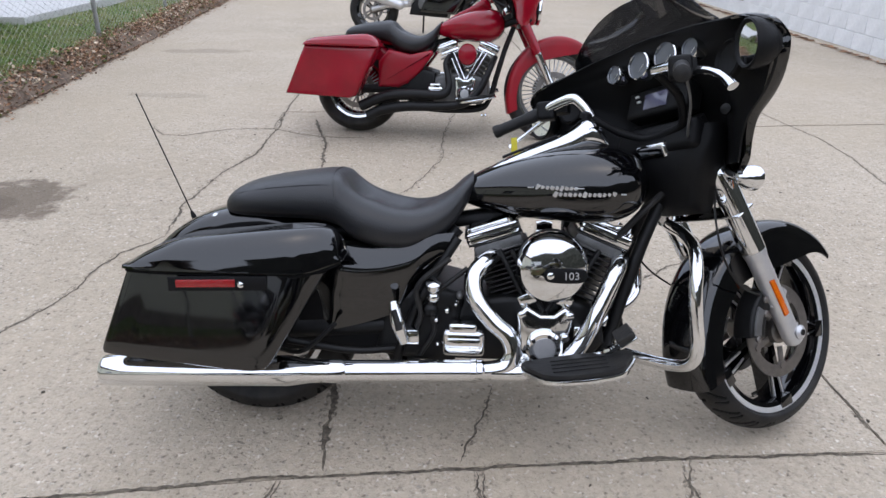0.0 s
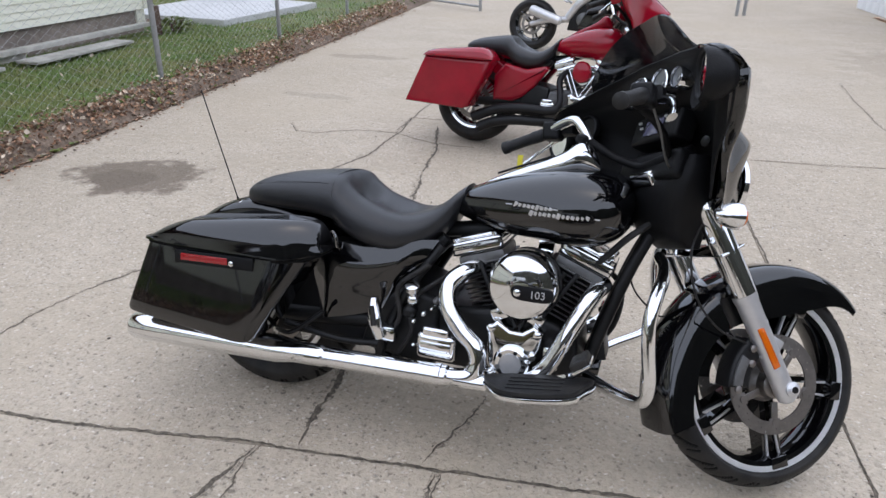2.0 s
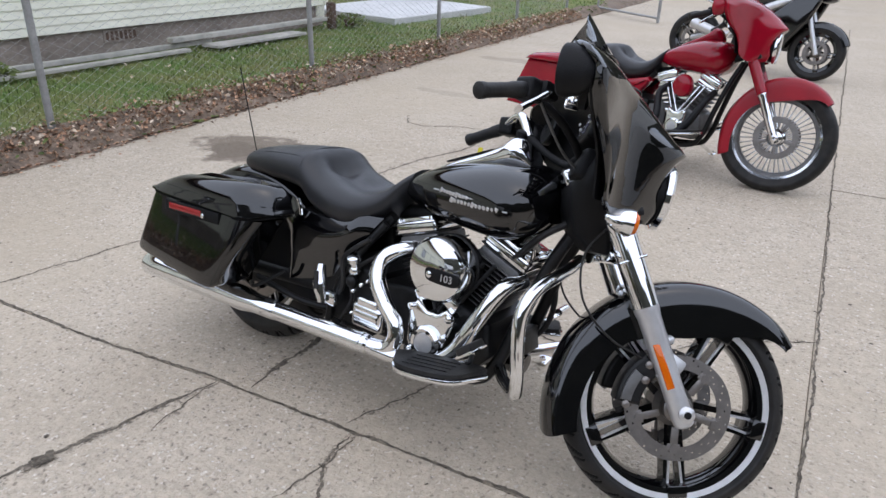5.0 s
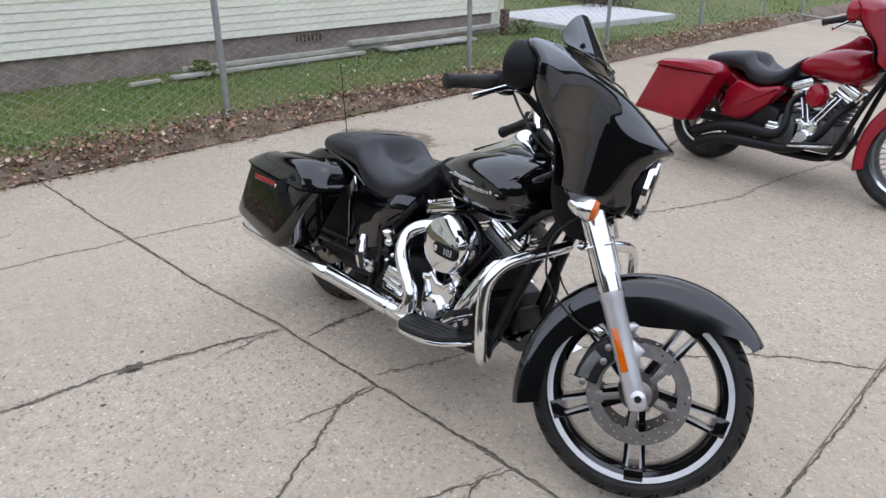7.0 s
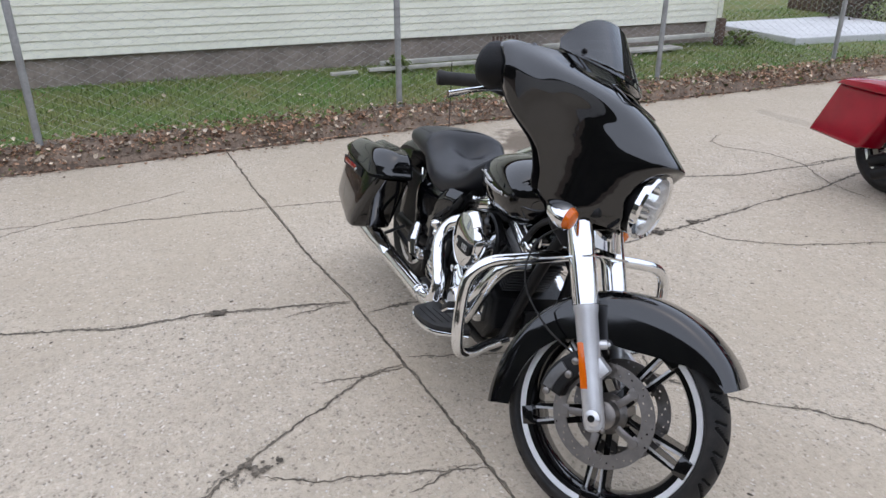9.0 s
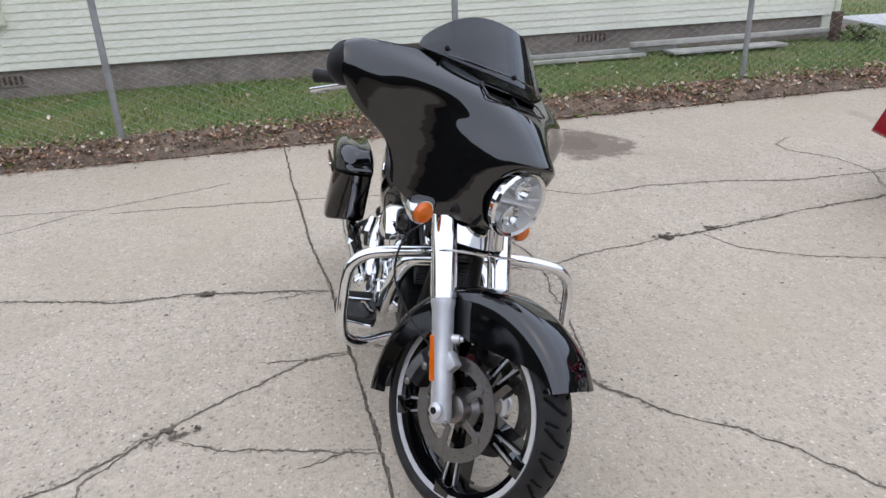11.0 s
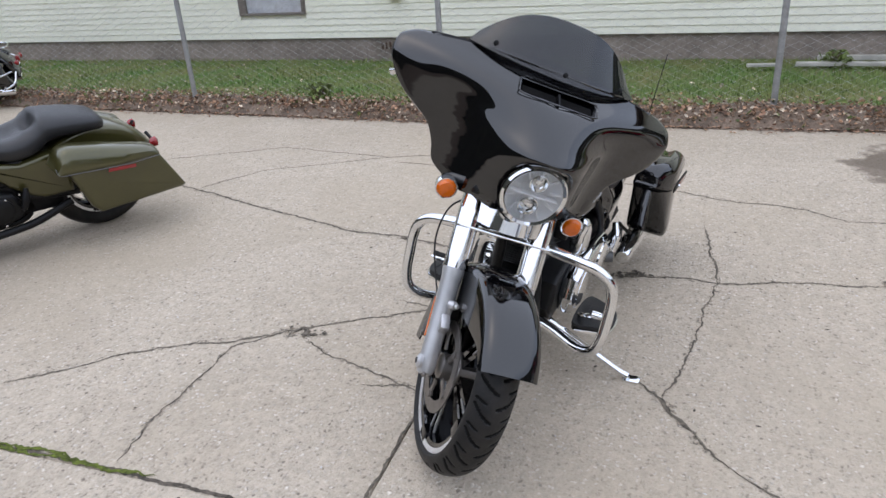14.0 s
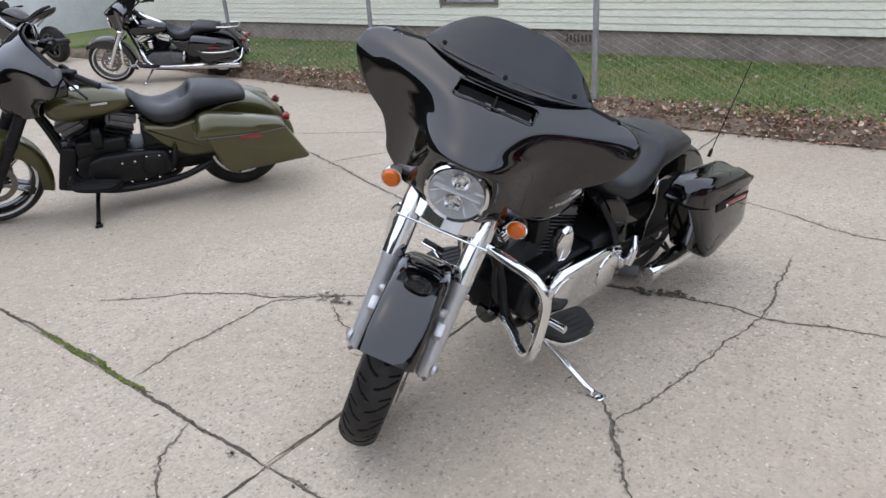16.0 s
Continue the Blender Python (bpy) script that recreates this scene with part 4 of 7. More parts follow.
def plate(outline, z0, z1, bevel, m):
    """A flat piece with an outline in x and y."""
    bm = prism([(x, y) for x, y in outline], 0, z1 - z0, bevel, smooth=4)
    bm.transform(m @ Matrix(((1, 0, 0, 0), (0, 0, 1, 0), (0, 1, 0, z0), (0, 0, 0, 1))))
    return bm


def wheel(bike, c, R, rim_r, w, style, S, rim_mat, lip_mat, discs=(), tread=True, name="wheel", detail=True):
    """A wheel under bike: rim with tyre, hub, spokes and discs; S turns it with the steering."""
    def put(nm, bm, m, parent, label=""):
        bm.transform(S)
        return part(nm, bm, m, parent, label)
    x, y0, z = c
    hw = w / 2
    rim = put(name, lathe([(rim_r - 0.004, -hw * 0.80), (rim_r - 0.03, -hw * 0.74), (rim_r - 0.04, -hw * 0.35), (rim_r - 0.04, hw * 0.35), (rim_r - 0.03, hw * 0.74), (rim_r - 0.004, hw * 0.80), (rim_r + 0.012, hw * 0.5), (rim_r + 0.012, -hw * 0.5)], c, (0, 1, 0), 72, closed=True), rim_mat, bike)
    put("tyre", tyre_mesh(c, R, w, rim_r, tread, 720 if detail else 60), M_RUBBER, rim, "worn black rubber tyre").data.materials.append(M_RECESS)
    for s in (-1, 1):
        put("rim_lip", lathe([(rim_r + 0.002, s * hw * 0.76), (rim_r - 0.001, s * hw * 0.83), (rim_r - 0.016, s * hw * 0.80), (rim_r - 0.016, s * hw * 0.74)], c, (0, 1, 0), 72, closed=True), lip_mat, rim, "bright machined rim edge")
    put("hub", lathe([(0.030, -0.085), (0.038, -0.08), (0.040, -0.05), (0.055, -0.035), (0.055, 0.035), (0.040, 0.05), (0.038, 0.08), (0.030, 0.085)], c, (0, 1, 0), 32), M_STEEL if style == "cast" else M_CHROME, rim)
    if style == "cast":
        for k in range(5):
            T = Matrix.Translation(c) @ Matrix.Rotation(2 * math.pi * k / 5 + math.pi / 2 - 0.25, 4, "Y")
            sp, ed = bmesh.new(), bmesh.new()
            for s in (-1, 1):
                loft([[(0.045, -0.03, s * 0.014 - 0.009), (0.045, 0.03, s * 0.014 - 0.009), (0.045, 0.03, s * 0.014 + 0.009), (0.045, -0.03, s * 0.014 + 0.009)],
                      [(rim_r - 0.035, -0.024, s * 0.024 - 0.007), (rim_r - 0.035, 0.024, s * 0.024 - 0.007), (rim_r - 0.035, 0.024, s * 0.024 + 0.007), (rim_r - 0.035, -0.024, s * 0.024 + 0.007)]], sp)
                for q in (-1, 1):
                    loft([[(0.128, q * 0.027, s * 0.0125 - 0.0028), (0.128, q * 0.030, s * 0.0125 - 0.0028), (0.128, q * 0.030, s * 0.0125 + 0.0028), (0.128, q * 0.027, s * 0.0125 + 0.0028)],
                          [(rim_r - 0.028, q * 0.0245, s * 0.020 - 0.0032), (rim_r - 0.028, q * 0.030, s * 0.020 - 0.0032), (rim_r - 0.028, q * 0.030, s * 0.020 + 0.0032), (rim_r - 0.028, q * 0.0245, s * 0.020 + 0.0032)]], ed)
            box((rim_r - 0.022, 0, 0), (0.034, hw * 1.72, 0.052), 0.004, sp)
            sp.transform(T)
            ed.transform(T)
            so = put("spoke", sp, rim_mat, rim)
            put("machined_edge", ed, M_SILVER, rim, "bright machined spoke edge")
    else:
        for k in range(style):
            a = 2 * math.pi * k / style
            d = Vector((math.cos(a), 0, math.sin(a)))
            s = 0.03 if k % 2 else -0.03
            put("spoke", rod(Vector(c) + d * 0.05 + Vector((0, s, 0)), Vector(c) + d * (rim_r - 0.03) + Vector((0, s * 0.35, 0)), 0.0042, 6), M_SILVER, rim)
    for yd in discs:
        r1 = 0.139 if detail else 0.13
        dk = put("brake_disc", disc_mesh(c, yd, r1 - 0.036, r1, holes=detail), M_STEEL, rim, "drilled steel brake disc")
        for k in range(5):
            T = Matrix.Translation((x, y0 + yd, z)) @ Matrix.Rotation(2 * math.pi * k / 5 + 0.2, 4, "Y")
            own = box((0.080, 0, 0), (0.062, 0.006, 0.020), 0.004)
            box((0.104, 0, 0), (0.020, 0.005, 0.034), 0.004, own)
            lathe([(0.011, -0.006), (0.011, 0.006)], (0.105, 0, 0), (0, 1, 0), 12, own)
            own.transform(T)
            put("disc_carrier", own, M_STEEL, rim)
    return rim


TANK = [(0.60, 0.05, 0.735, 0.690), (0.66, 0.095, 0.775, 0.672), (0.76, 0.145, 0.818, 0.652), (0.87, 0.180, 0.848, 0.646), (0.97, 0.195, 0.864, 0.640),
        (1.05, 0.190, 0.858, 0.652), (1.10, 0.160, 0.838, 0.680), (1.13, 0.10, 0.80, 0.72)]
SEAT = [(-0.080, 0.070, 0.682, 0.652), (-0.062, 0.115, 0.708, 0.642), (-0.02, 0.142, 0.730, 0.638), (0.06, 0.158, 0.750, 0.636), (0.15, 0.168, 0.764, 0.634), (0.215, 0.172, 0.772, 0.628), (0.258, 0.173, 0.772, 0.614),
        (0.285, 0.174, 0.752, 0.590), (0.33, 0.177, 0.722, 0.566), (0.39, 0.180, 0.702, 0.554), (0.46, 0.172, 0.688, 0.552), (0.52, 0.152, 0.692, 0.570), (0.57, 0.128, 0.716, 0.606), (0.61, 0.106, 0.752, 0.662), (0.640, 0.07, 0.776, 0.715)]


def tank_side(x, z):
    """How far the tank's side stands out at x, z."""
    R = np.array(TANK)
    w, zt, zb = (np.interp(x, R[:, 0], R[:, k]) for k in (1, 2, 3))
    s = min(abs(z - (zt + zb) / 2) / ((zt - zb) / 2), 0.98)
    return w * (1 - s ** 2.6) ** (1 / 2.6)


def hard_bag(put, s, paint):
    """A hard saddlebag on side s: a tapered box with rounded corners, and a crowned lid with an overhanging rim."""
    outer = np.array([(-0.40, 0.334), (-0.34, 0.342), (-0.25, 0.356), (-0.10, 0.378), (0.05, 0.384), (0.14, 0.380), (0.20, 0.368), (0.25, 0.342), (0.30, 0.312)])

    def ring(x0, x1, inset, z, grow=0.0, p=13.0):
        out = []
        for k in range(64):
            a = 2 * math.pi * (k + 0.5) / 64
            c, q = math.cos(a), math.sin(a)
            x = (x0 + x1) / 2 + (x1 - x0) / 2 * math.copysign(abs(c) ** (2 / p), c)
            yo = float(np.interp(x, outer[:, 0], outer[:, 1])) + grow - inset
            yi = 0.212 + 0.5 * inset
            y = yi + (yo - yi) * (0.5 + 0.5 * math.copysign(abs(q) ** (2 / p), q))
            out.append((x, s * y, z(x) if callable(z) else z))
        return out
    body = []
    for v, ins in ((0.0, 0.030), (0.008, 0.016), (0.03, 0.006), (0.08, 0.001), (0.2, 0.0), (0.5, 0.0), (0.8, 0.0), (1.0, 0.0)):
        zf = lambda x, v=v: 0.300 - 0.020 * (x + 0.35) / 0.45 * (1 - v) + v * 0.243
        body.append(ring(-0.356 + 0.095 * v + ins, 0.106 + 0.154 * v - ins, ins, zf, 0.012 - 0.018 * v))
    bag = put("saddlebag", loft(body), paint)
    seam = lambda x: 0.544 + 0.004 * (x + 0.26) + 0.020 * max(0.0, (x - 0.20) / 0.09) ** 1.5
    crown = np.array(smooth_rows([(-0.30, 0.550), (-0.262, 0.556), (-0.21, 0.588), (-0.11, 0.624), (0.0, 0.643), (0.12, 0.653), (0.21, 0.658), (0.255, 0.654), (0.285, 0.640), (0.31, 0.615)], 5))
    lid = [ring(-0.268, 0.298, 0.004, seam, 0.004), ring(-0.272, 0.302, 0.0, lambda x: seam(x) + 0.003, 0.006), ring(-0.270, 0.300, 0.0, lambda x: seam(x) + 0.010, 0.006)]
    for a in (8, 20, 33, 46, 58, 68, 77, 84, 90):
        t = radians(a)
        d = 0.060 * (1 - math.cos(t)) ** 1.15
        lid.append(ring(-0.266 + 0.4 * d, 0.294 - 0.5 * d, d, lambda x, t=t: seam(x) + 0.010 + max(0.004, float(np.interp(x, crown[:, 0], crown[:, 1])) - seam(x) - 0.010) * math.sin(t), 0.003, 13 - 6 * math.sin(t)))
    put("lid", loft(lid), paint, parent=bag, angle=42)
    put("lid_seam", loft([ring(-0.266, 0.294, 0.002, lambda x: seam(x) - 0.007), ring(-0.266, 0.294, 0.002, lambda x: seam(x) - 0.001)]), M_RECESS, parent=bag)
    put("latch_plate", box((-0.005, s * 0.3825, 0.523), (0.250, 0.008, 0.038), 0.004, rot=pose(0, 0, 0, 0, -1, s * -4)), M_PLASTIC, parent=bag)
    put("lock", lathe([(0.008, 0), (0.008, 0.006), (0.004, 0.008)], (0.056, s * 0.384, 0.523), (0, s, 0), 14), M_CHROME, parent=bag)
    return bag


def bagger(name, label, m, steer, o):
    """A V-twin touring motorcycle with hard bags. o: its paint and fittings."""
    bike = thing(name, label, "motorcycle", "motorcycles in the yard", m)
    I = Matrix()
    paint, trim, case = o["paint"], o["trim"], o["case"]
    fine = o["fine"]

    sq = o["squeeze"]
    S = steering(steer, 0.2 + (1.6549 - 0.2) * sq)

    def put(nm, bm, mt, lab="", parent=None, turn=False, angle=38):
        if sq != 1:
            for v in bm.verts:
                v.co.x = min(v.co.x, 0.2 + (v.co.x - 0.2) * sq)
        if turn:
            bm.transform(S)
        return part(nm, bm, mt, parent or bike, lab, angle)

    # rear wheel and its mudguard
    wheel(bike, (0, 0, 0.305), 0.305, 0.205, 0.165, o["rear"], I, M_BLACK, o["lip"], (-0.09,), fine, detail=fine)
    put("rear_fender", arch((0, 0, 0.305), [(10, 0.345, 0.085, 0.10), (60, 0.355, 0.10, 0.10), (100, 0.362, 0.115, 0.12), (130, 0.372, 0.12, 0.14), (150, 0.378, 0.12, 0.16), (172, 0.385, 0.115, 0.16)]), paint)
    put("swingarm", tube([(0.48, 0.11, 0.34), (0.2, 0.125, 0.32), (0.0, 0.125, 0.305)], [0.035, 0.03, 0.03], 10, 4, tube([(0.48, -0.11, 0.34), (0.2, -0.125, 0.32), (0.0, -0.125, 0.305)], [0.035, 0.03, 0.03], 10, 4)), M_ENGINE)
    # bags
    for s in (-1, 1):
        if fine:
            bag = hard_bag(put, s, o["bagpaint"])
        else:
            b0, b1 = sorted((s * 0.215, s * 0.392))

            def taper(bm):
                for v in bm.verts:
                    if abs(v.co.y) > 0.29:
                        v.co.y -= s * 0.050 * min(1.3, max(0.0, (0.05 - v.co.x) / 0.3)) ** 1.4
                return bm
            bag = put("saddlebag", taper(prism(o["bag"], b0, b1, 0.028, segs=4)), o["bagpaint"])
            rings = []
            for x, zb, zt in smooth_rows(o["lid"], 4):
                h = max(zt - zb, 0.012)
                sec = [(0.220, zb), (0.222, zb + h * 0.55), (0.236, zb + h * 0.9), (0.262, zt), (0.33, zt), (0.356, zt - h * 0.04), (0.376, zt - h * 0.16), (0.398, zb + h * 0.60), (0.408, zb + h * 0.2), (0.408, zb + min(0.012, h * 0.1)), (0.404, zb), (0.33, zb - 0.002)]
                rings.append([(x, s * yy, zz) for yy, zz in sec])
            put("lid", taper(loft(rings)), o["bagpaint"], parent=bag, angle=30)
        if o["refl"]:
            put("side_reflector", box((-0.035, s * (0.387 if fine else 0.401), 0.524 if fine else 0.5095), (0.150, 0.006, 0.021), 0.003, rot=pose(0, 0, 0, 0, -1, s * -4)), M_REFL, "red side reflector", bag)
        if fine:
            put("bag_bracket", tube([(0.285, s * 0.172, 0.560), (0.278, s * 0.174, 0.592), (0.265, s * 0.172, 0.610)], 0.006, 8, 5), M_CHROME)
            put("bag_guard", tube([(0.10, s * 0.20, 0.275), (0.18, s * 0.25, 0.295), (0.26, s * 0.20, 0.36)], 0.007, 8, 5), M_ENGINE)
        # side covers and passenger pegs
        c0, c1 = sorted((s * 0.08, s * 0.178))
        if fine:
            cg = []
            for v in np.linspace(0, 1, 15):
                row = []
                for q in np.linspace(0, 1, 25):
                    xt, xb = 0.190 + 0.400 * q, 0.195 + 0.275 * q
                    zt = 0.600 - 0.038 * math.sin(math.pi * min(1, q * 1.15)) + 0.016 * q
                    zb = 0.315 - 0.01 * math.sin(math.pi * q) + 0.085 * q
                    x, z = xt + (xb - xt) * v, zt + (zb - zt) * v
                    y = 0.150 + 0.030 * math.sin(math.pi * min(1, v * 2.6 + 0.05) / 2) - 0.010 * math.sin(math.pi * min(1, max(0, v - 0.22) / 0.78)) - 0.022 * max(0, v - 0.5) / 0.5 - 0.05 * max(0, abs(q - 0.5) - 0.32) / 0.18 * 0.6
                    row.append((x, s * y, z))
                cg.append(row)
            put("side_cover", sheet(cg, 0.005), paint, "glossy black side cover below the seat", angle=50)
            put("battery_box", box((0.36, s * 0.09, 0.44), (0.26, 0.08, 0.26), 0.02, segs=3), M_PLASTIC)
            put("inner_panel", box((0.235, s * 0.132, 0.40), (0.40, 0.014, 0.30), 0.006), M_PLASTIC)
            put("subframe_tube", tube([(0.60, s * 0.12, 0.60), (0.52, s * 0.155, 0.47), (0.455, s * 0.160, 0.33), (0.43, s * 0.15, 0.235)], 0.014, 10, 5), M_ENGINE)
            put("subframe_tube", tube([(0.43, s * 0.15, 0.27), (0.30, s * 0.165, 0.265), (0.12, s * 0.19, 0.30)], 0.011, 10, 5), M_ENGINE)
        else:
            put("side_cover", prism([(0.17, 0.50), (0.25, 0.585), (0.42, 0.555), (0.58, 0.585), (0.60, 0.56), (0.50, 0.44), (0.40, 0.36), (0.33, 0.33), (0.17, 0.33)], c0, c1, 0.03, segs=4), paint)
            put("battery_box", box((0.36, s * 0.09, 0.36), (0.26, 0.10, 0.24), 0.02, segs=3), M_PLASTIC)
        if not o["refl"]:
            continue
        pg = put("passenger_peg", tube([(0.425, s * 0.205, 0.432), (0.440, s * 0.222, 0.375), (0.460, s * 0.222, 0.318)], [0.014, 0.024, 0.017], 14, 6, squash=0.8), trim)
        if fine:
            put("rubber_insert", tube([(0.428, s * 0.230, 0.415), (0.445, s * 0.240, 0.36)], [0.008, 0.011], 8, 3), M_RUBBER, parent=pg)
            put("peg_mount", box((0.475, s * 0.19, 0.33), (0.05, 0.05, 0.045), 0.01), M_CHROME)
    # seat with a dished rider's place
    st = loft([oval(x, 0, w, zt, zb, 40, 2.9, 2.5) for x, w, zt, zb in smooth_rows(SEAT, 5)])
    for v in st.verts:
        if v.co.z > 0.60:
            g = math.exp(-((v.co.x - 0.41) / 0.085) ** 2 - (v.co.y / 0.090) ** 2)
            h = math.exp(-((v.co.x - 0.300) / 0.036) ** 2 - (v.co.y / 0.062) ** 2)
            v.co.z -= 0.036 * g + 0.058 * h
    seat = put("seat", st, M_VINYL, "black vinyl two-up seat")
    if fine:
        R_ = np.array(SEAT)

        def on_seat(x, a):
            """A point on the seat's skin at x, a radians round from its side to its crown."""
            w, zt, zb = (float(np.interp(x, R_[:, 0], R_[:, k])) for k in (1, 2, 3))
            return (x, 1.004 * w * math.copysign(abs(math.cos(a)) ** (2 / 2.5), math.cos(a)), (zt + zb) / 2 + 1.004 * (zt - zb) / 2 * math.sin(a) ** (2 / 2.5))
        put("seam", tube([on_seat(0.236 + 0.02 * math.cos(a) ** 2, a) for a in np.linspace(0.15, math.pi - 0.15, 17)], 0.0016, 6, 3), M_VINYL, parent=seat)
        for a in (0.62, math.pi - 0.62):
            put("seam", tube([on_seat(x, a) for x in np.linspace(-0.05, 0.235, 11)], 0.0015, 6, 3), M_VINYL, parent=seat)
        for s in (-1, 1):
            put("fender_bolt", lathe([(0.013, 0), (0.013, 0.008), (0.007, 0.013)], (-0.105, s * 0.090, 0.632), (-0.3, s * 0.5, 1), 14), M_CHROME)
    # tank and console
    tank = put("fuel_tank", loft([oval(x, 0, w, zt, zb, 44, 2.6) for x, w, zt, zb in smooth_rows(TANK, 5)]), paint)
    con = loft([oval(x, 0, w, zt, zb, 24, 3.2) for x, w, zt, zb in smooth_rows([(0.635, 0.022, 0.748, 0.72), (0.70, 0.036, 0.797, 0.76), (0.78, 0.046, 0.838, 0.80), (0.86, 0.052, 0.874, 0.83), (0.915, 0.058, 0.905, 0.84), (0.955, 0.060, 0.936, 0.85), (0.99, 0.054, 0.925, 0.85), (1.02, 0.04, 0.880, 0.85)], 4)])
    put("console", con, o["console"], "chrome fuel tank console" if fine else "", parent=tank)
    if fine:
        put("console_insert", box((0.80, 0, 0.852), (0.17, 0.028, 0.006), 0.002, rot=pose(0, 0, 0, 0, -23)), M_PLASTIC, parent=tank)
        put("ignition_switch", lathe([(0.018, 0), (0.018, 0.016), (0.010, 0.022)], (0.955, 0, 0.934), (0.2, 0, 1), 18), M_PLASTIC, parent=tank)
    for s in (-1, 1):
        bars = [(0.815 + 0.0125 * k, 0.7585 + 0.0002 * k, 0.0090 if k % 3 else 0.0110, 0.0105 if k % 5 else 0.0165) for k in range(9)] + [(0.862 + 0.0128 * k, 0.7425 + 0.0004 * k, 0.0090 if k % 3 else 0.0112, 0.0105 if k % 6 else 0.0165) for k in range(13)]
        own = bmesh.new()
        for x, z, w, h in bars if o["badge"] else ():
            box((x, s * (tank_side(x, z) + 0.001), z), (w, 0.004, h), 0.0015, own, rot=pose(0, 0, 0, s * -14, 22, 0))
        if o["badge"]:
            box((0.803, s * (tank_side(0.803, 0.757) + 0.001), 0.757), (0.035, 0.003, 0.0035), 0.001, own, rot=pose(0, 0, 0, 0, 0, s * -12))
            box((0.932, s * (tank_side(0.932, 0.7615) + 0.001), 0.7615), (0.05, 0.003, 0.003), 0.001, own, rot=pose(0, 0, 0, 0, 0, s * -6))
            box((1.035, s * (tank_side(1.035, 0.749) + 0.0005), 0.749), (0.030, 0.003, 0.0035), 0.001, own, rot=pose(0, 0, 0, 0, 0, s * 4))
            put("badge", own, M_SILVER, "silver tank badge", tank)
        elif o["stripe"]:
            put("badge", box((0.84, s * (tank_side(0.84, 0.76) + 0.002), 0.765), (0.16, 0.004, 0.012), 0.002), M_SILVER, "thin silver tank badge", tank)
    # frame
    fr = bmesh.new()
    for s in (-1, 1):
        tube([(1.20, s * 0.03, 0.75), (1.14, s * 0.055, 0.60), (1.085, s * 0.075, 0.42), (1.04, s * 0.085, 0.27), (0.95, s * 0.09, 0.195), (0.6, s * 0.10, 0.185), (0.42, s * 0.11, 0.23), (0.44, s * 0.11, 0.42), (0.60, s * 0.08, 0.62)], 0.019, 10, 5, fr)
    tube([(1.22, 0, 0.80), (0.95, 0, 0.70), (0.60, 0, 0.63), (0.3, 0, 0.58), (0.0, 0, 0.62)], 0.024, 10, 4, fr)
    rod((1.315, 0, 0.70), (1.215, 0, 0.905), 0.036, 16, fr)
    put("chassis_tube", fr, M_ENGINE)
    # engine
    eng = put("crankcase", prism([(0.60, 0.235), (0.98, 0.235), (1.035, 0.30), (1.02, 0.40), (0.92, 0.435), (0.76, 0.435), (0.62, 0.42), (0.57, 0.33)], -0.135, 0.135, 0.02, segs=3), case)
    put("gearbox", prism([(0.36, 0.25), (0.60, 0.22), (0.62, 0.44), (0.50, 0.47), (0.40, 0.42)], -0.15, 0.14, 0.025, segs=3), M_ENGINE)
    for base, top, tilt in (((0.805, 0.40), (0.705, 0.60), 22), ((0.895, 0.40), (1.015, 0.605), -26)):
        a, b = Vector((base[0], -0.02, base[1])), Vector((top[0], -0.02, top[1]))
        d = (b - a).normalized()
        rot = Matrix.Rotation(math.atan2(d.x, d.z) * 0.72, 4, "Y")
        cy = bmesh.new()
        L = (b - a).length
        lathe([(0.056, 0), (0.056, L * 0.82)], a, d, 24, cy)
        cyl = put("cylinder", cy, M_ENGINE if fine else case)
        nf = 11 if fine else 6
        for k in range(nf):
            sz = 0.158 + 0.012 * k / nf
            put("cooling_fin", box(a + d * (L * (0.10 + 0.66 * k / (nf - 1))), (sz, 0.165, 0.0055 if fine else 0.009), 0.002, None, rot, 1), M_FIN if fine else case, parent=cyl)
        hd = box(b - d * 0.028, (0.145, 0.165, 0.035), 0.012, None, rot)
        box(b - d * 0.040, (0.155, 0.172, 0.006), 0.002, hd, rot)
        put("cylinder_head", hd, M_CAST if fine else o["heads"])
        rk = box(b + d * 0.012, (0.158, 0.172, 0.044), 0.012, None, rot, 3)
        box(b + d * 0.036, (0.118, 0.140, 0.016), 0.007, rk, rot, 2)
        for ux in (-1, 1):
            for uy in (-1, 1):
                lathe([(0.009, -0.004), (0.009, 0.012), (0.006, 0.015)], b + d * 0.030 + rot.to_3x3() @ Vector((ux * 0.062, uy * 0.073, 0)), d, 10, rk)
        if fine:
            # three thin black bands, just proud of the rocker cover
            for q in (-0.004, 0.010, 0.024):
                put("rocker_band", box(b + d * q, (0.1595, 0.1735, 0.0035), 0.0005, None, rot, 1), M_ENGINE)
        put("rocker_cover", rk, o["heads"], "chrome rocker cover" if fine else "")
        for q in (-0.018, 0.018):
            put("pushrod_tube", rod(Vector((0.853 + (0.022 if tilt < 0 else -0.022) + q, -0.155, 0.40)), b + Vector((0.03 if tilt > 0 else -0.03, -0.10, -0.03)) + Vector((q, 0, 0)), 0.0075, 10), M_ENGINE if fine else trim)
    ac = lathe([(0.085, 0.0), (0.097, 0.012), (0.100, 0.045), (0.098, 0.066), (0.088, 0.083), (0.060, 0.092), (0.02, 0.095)], (0.863, -0.132, 0.537), (0, -1, 0), 56)
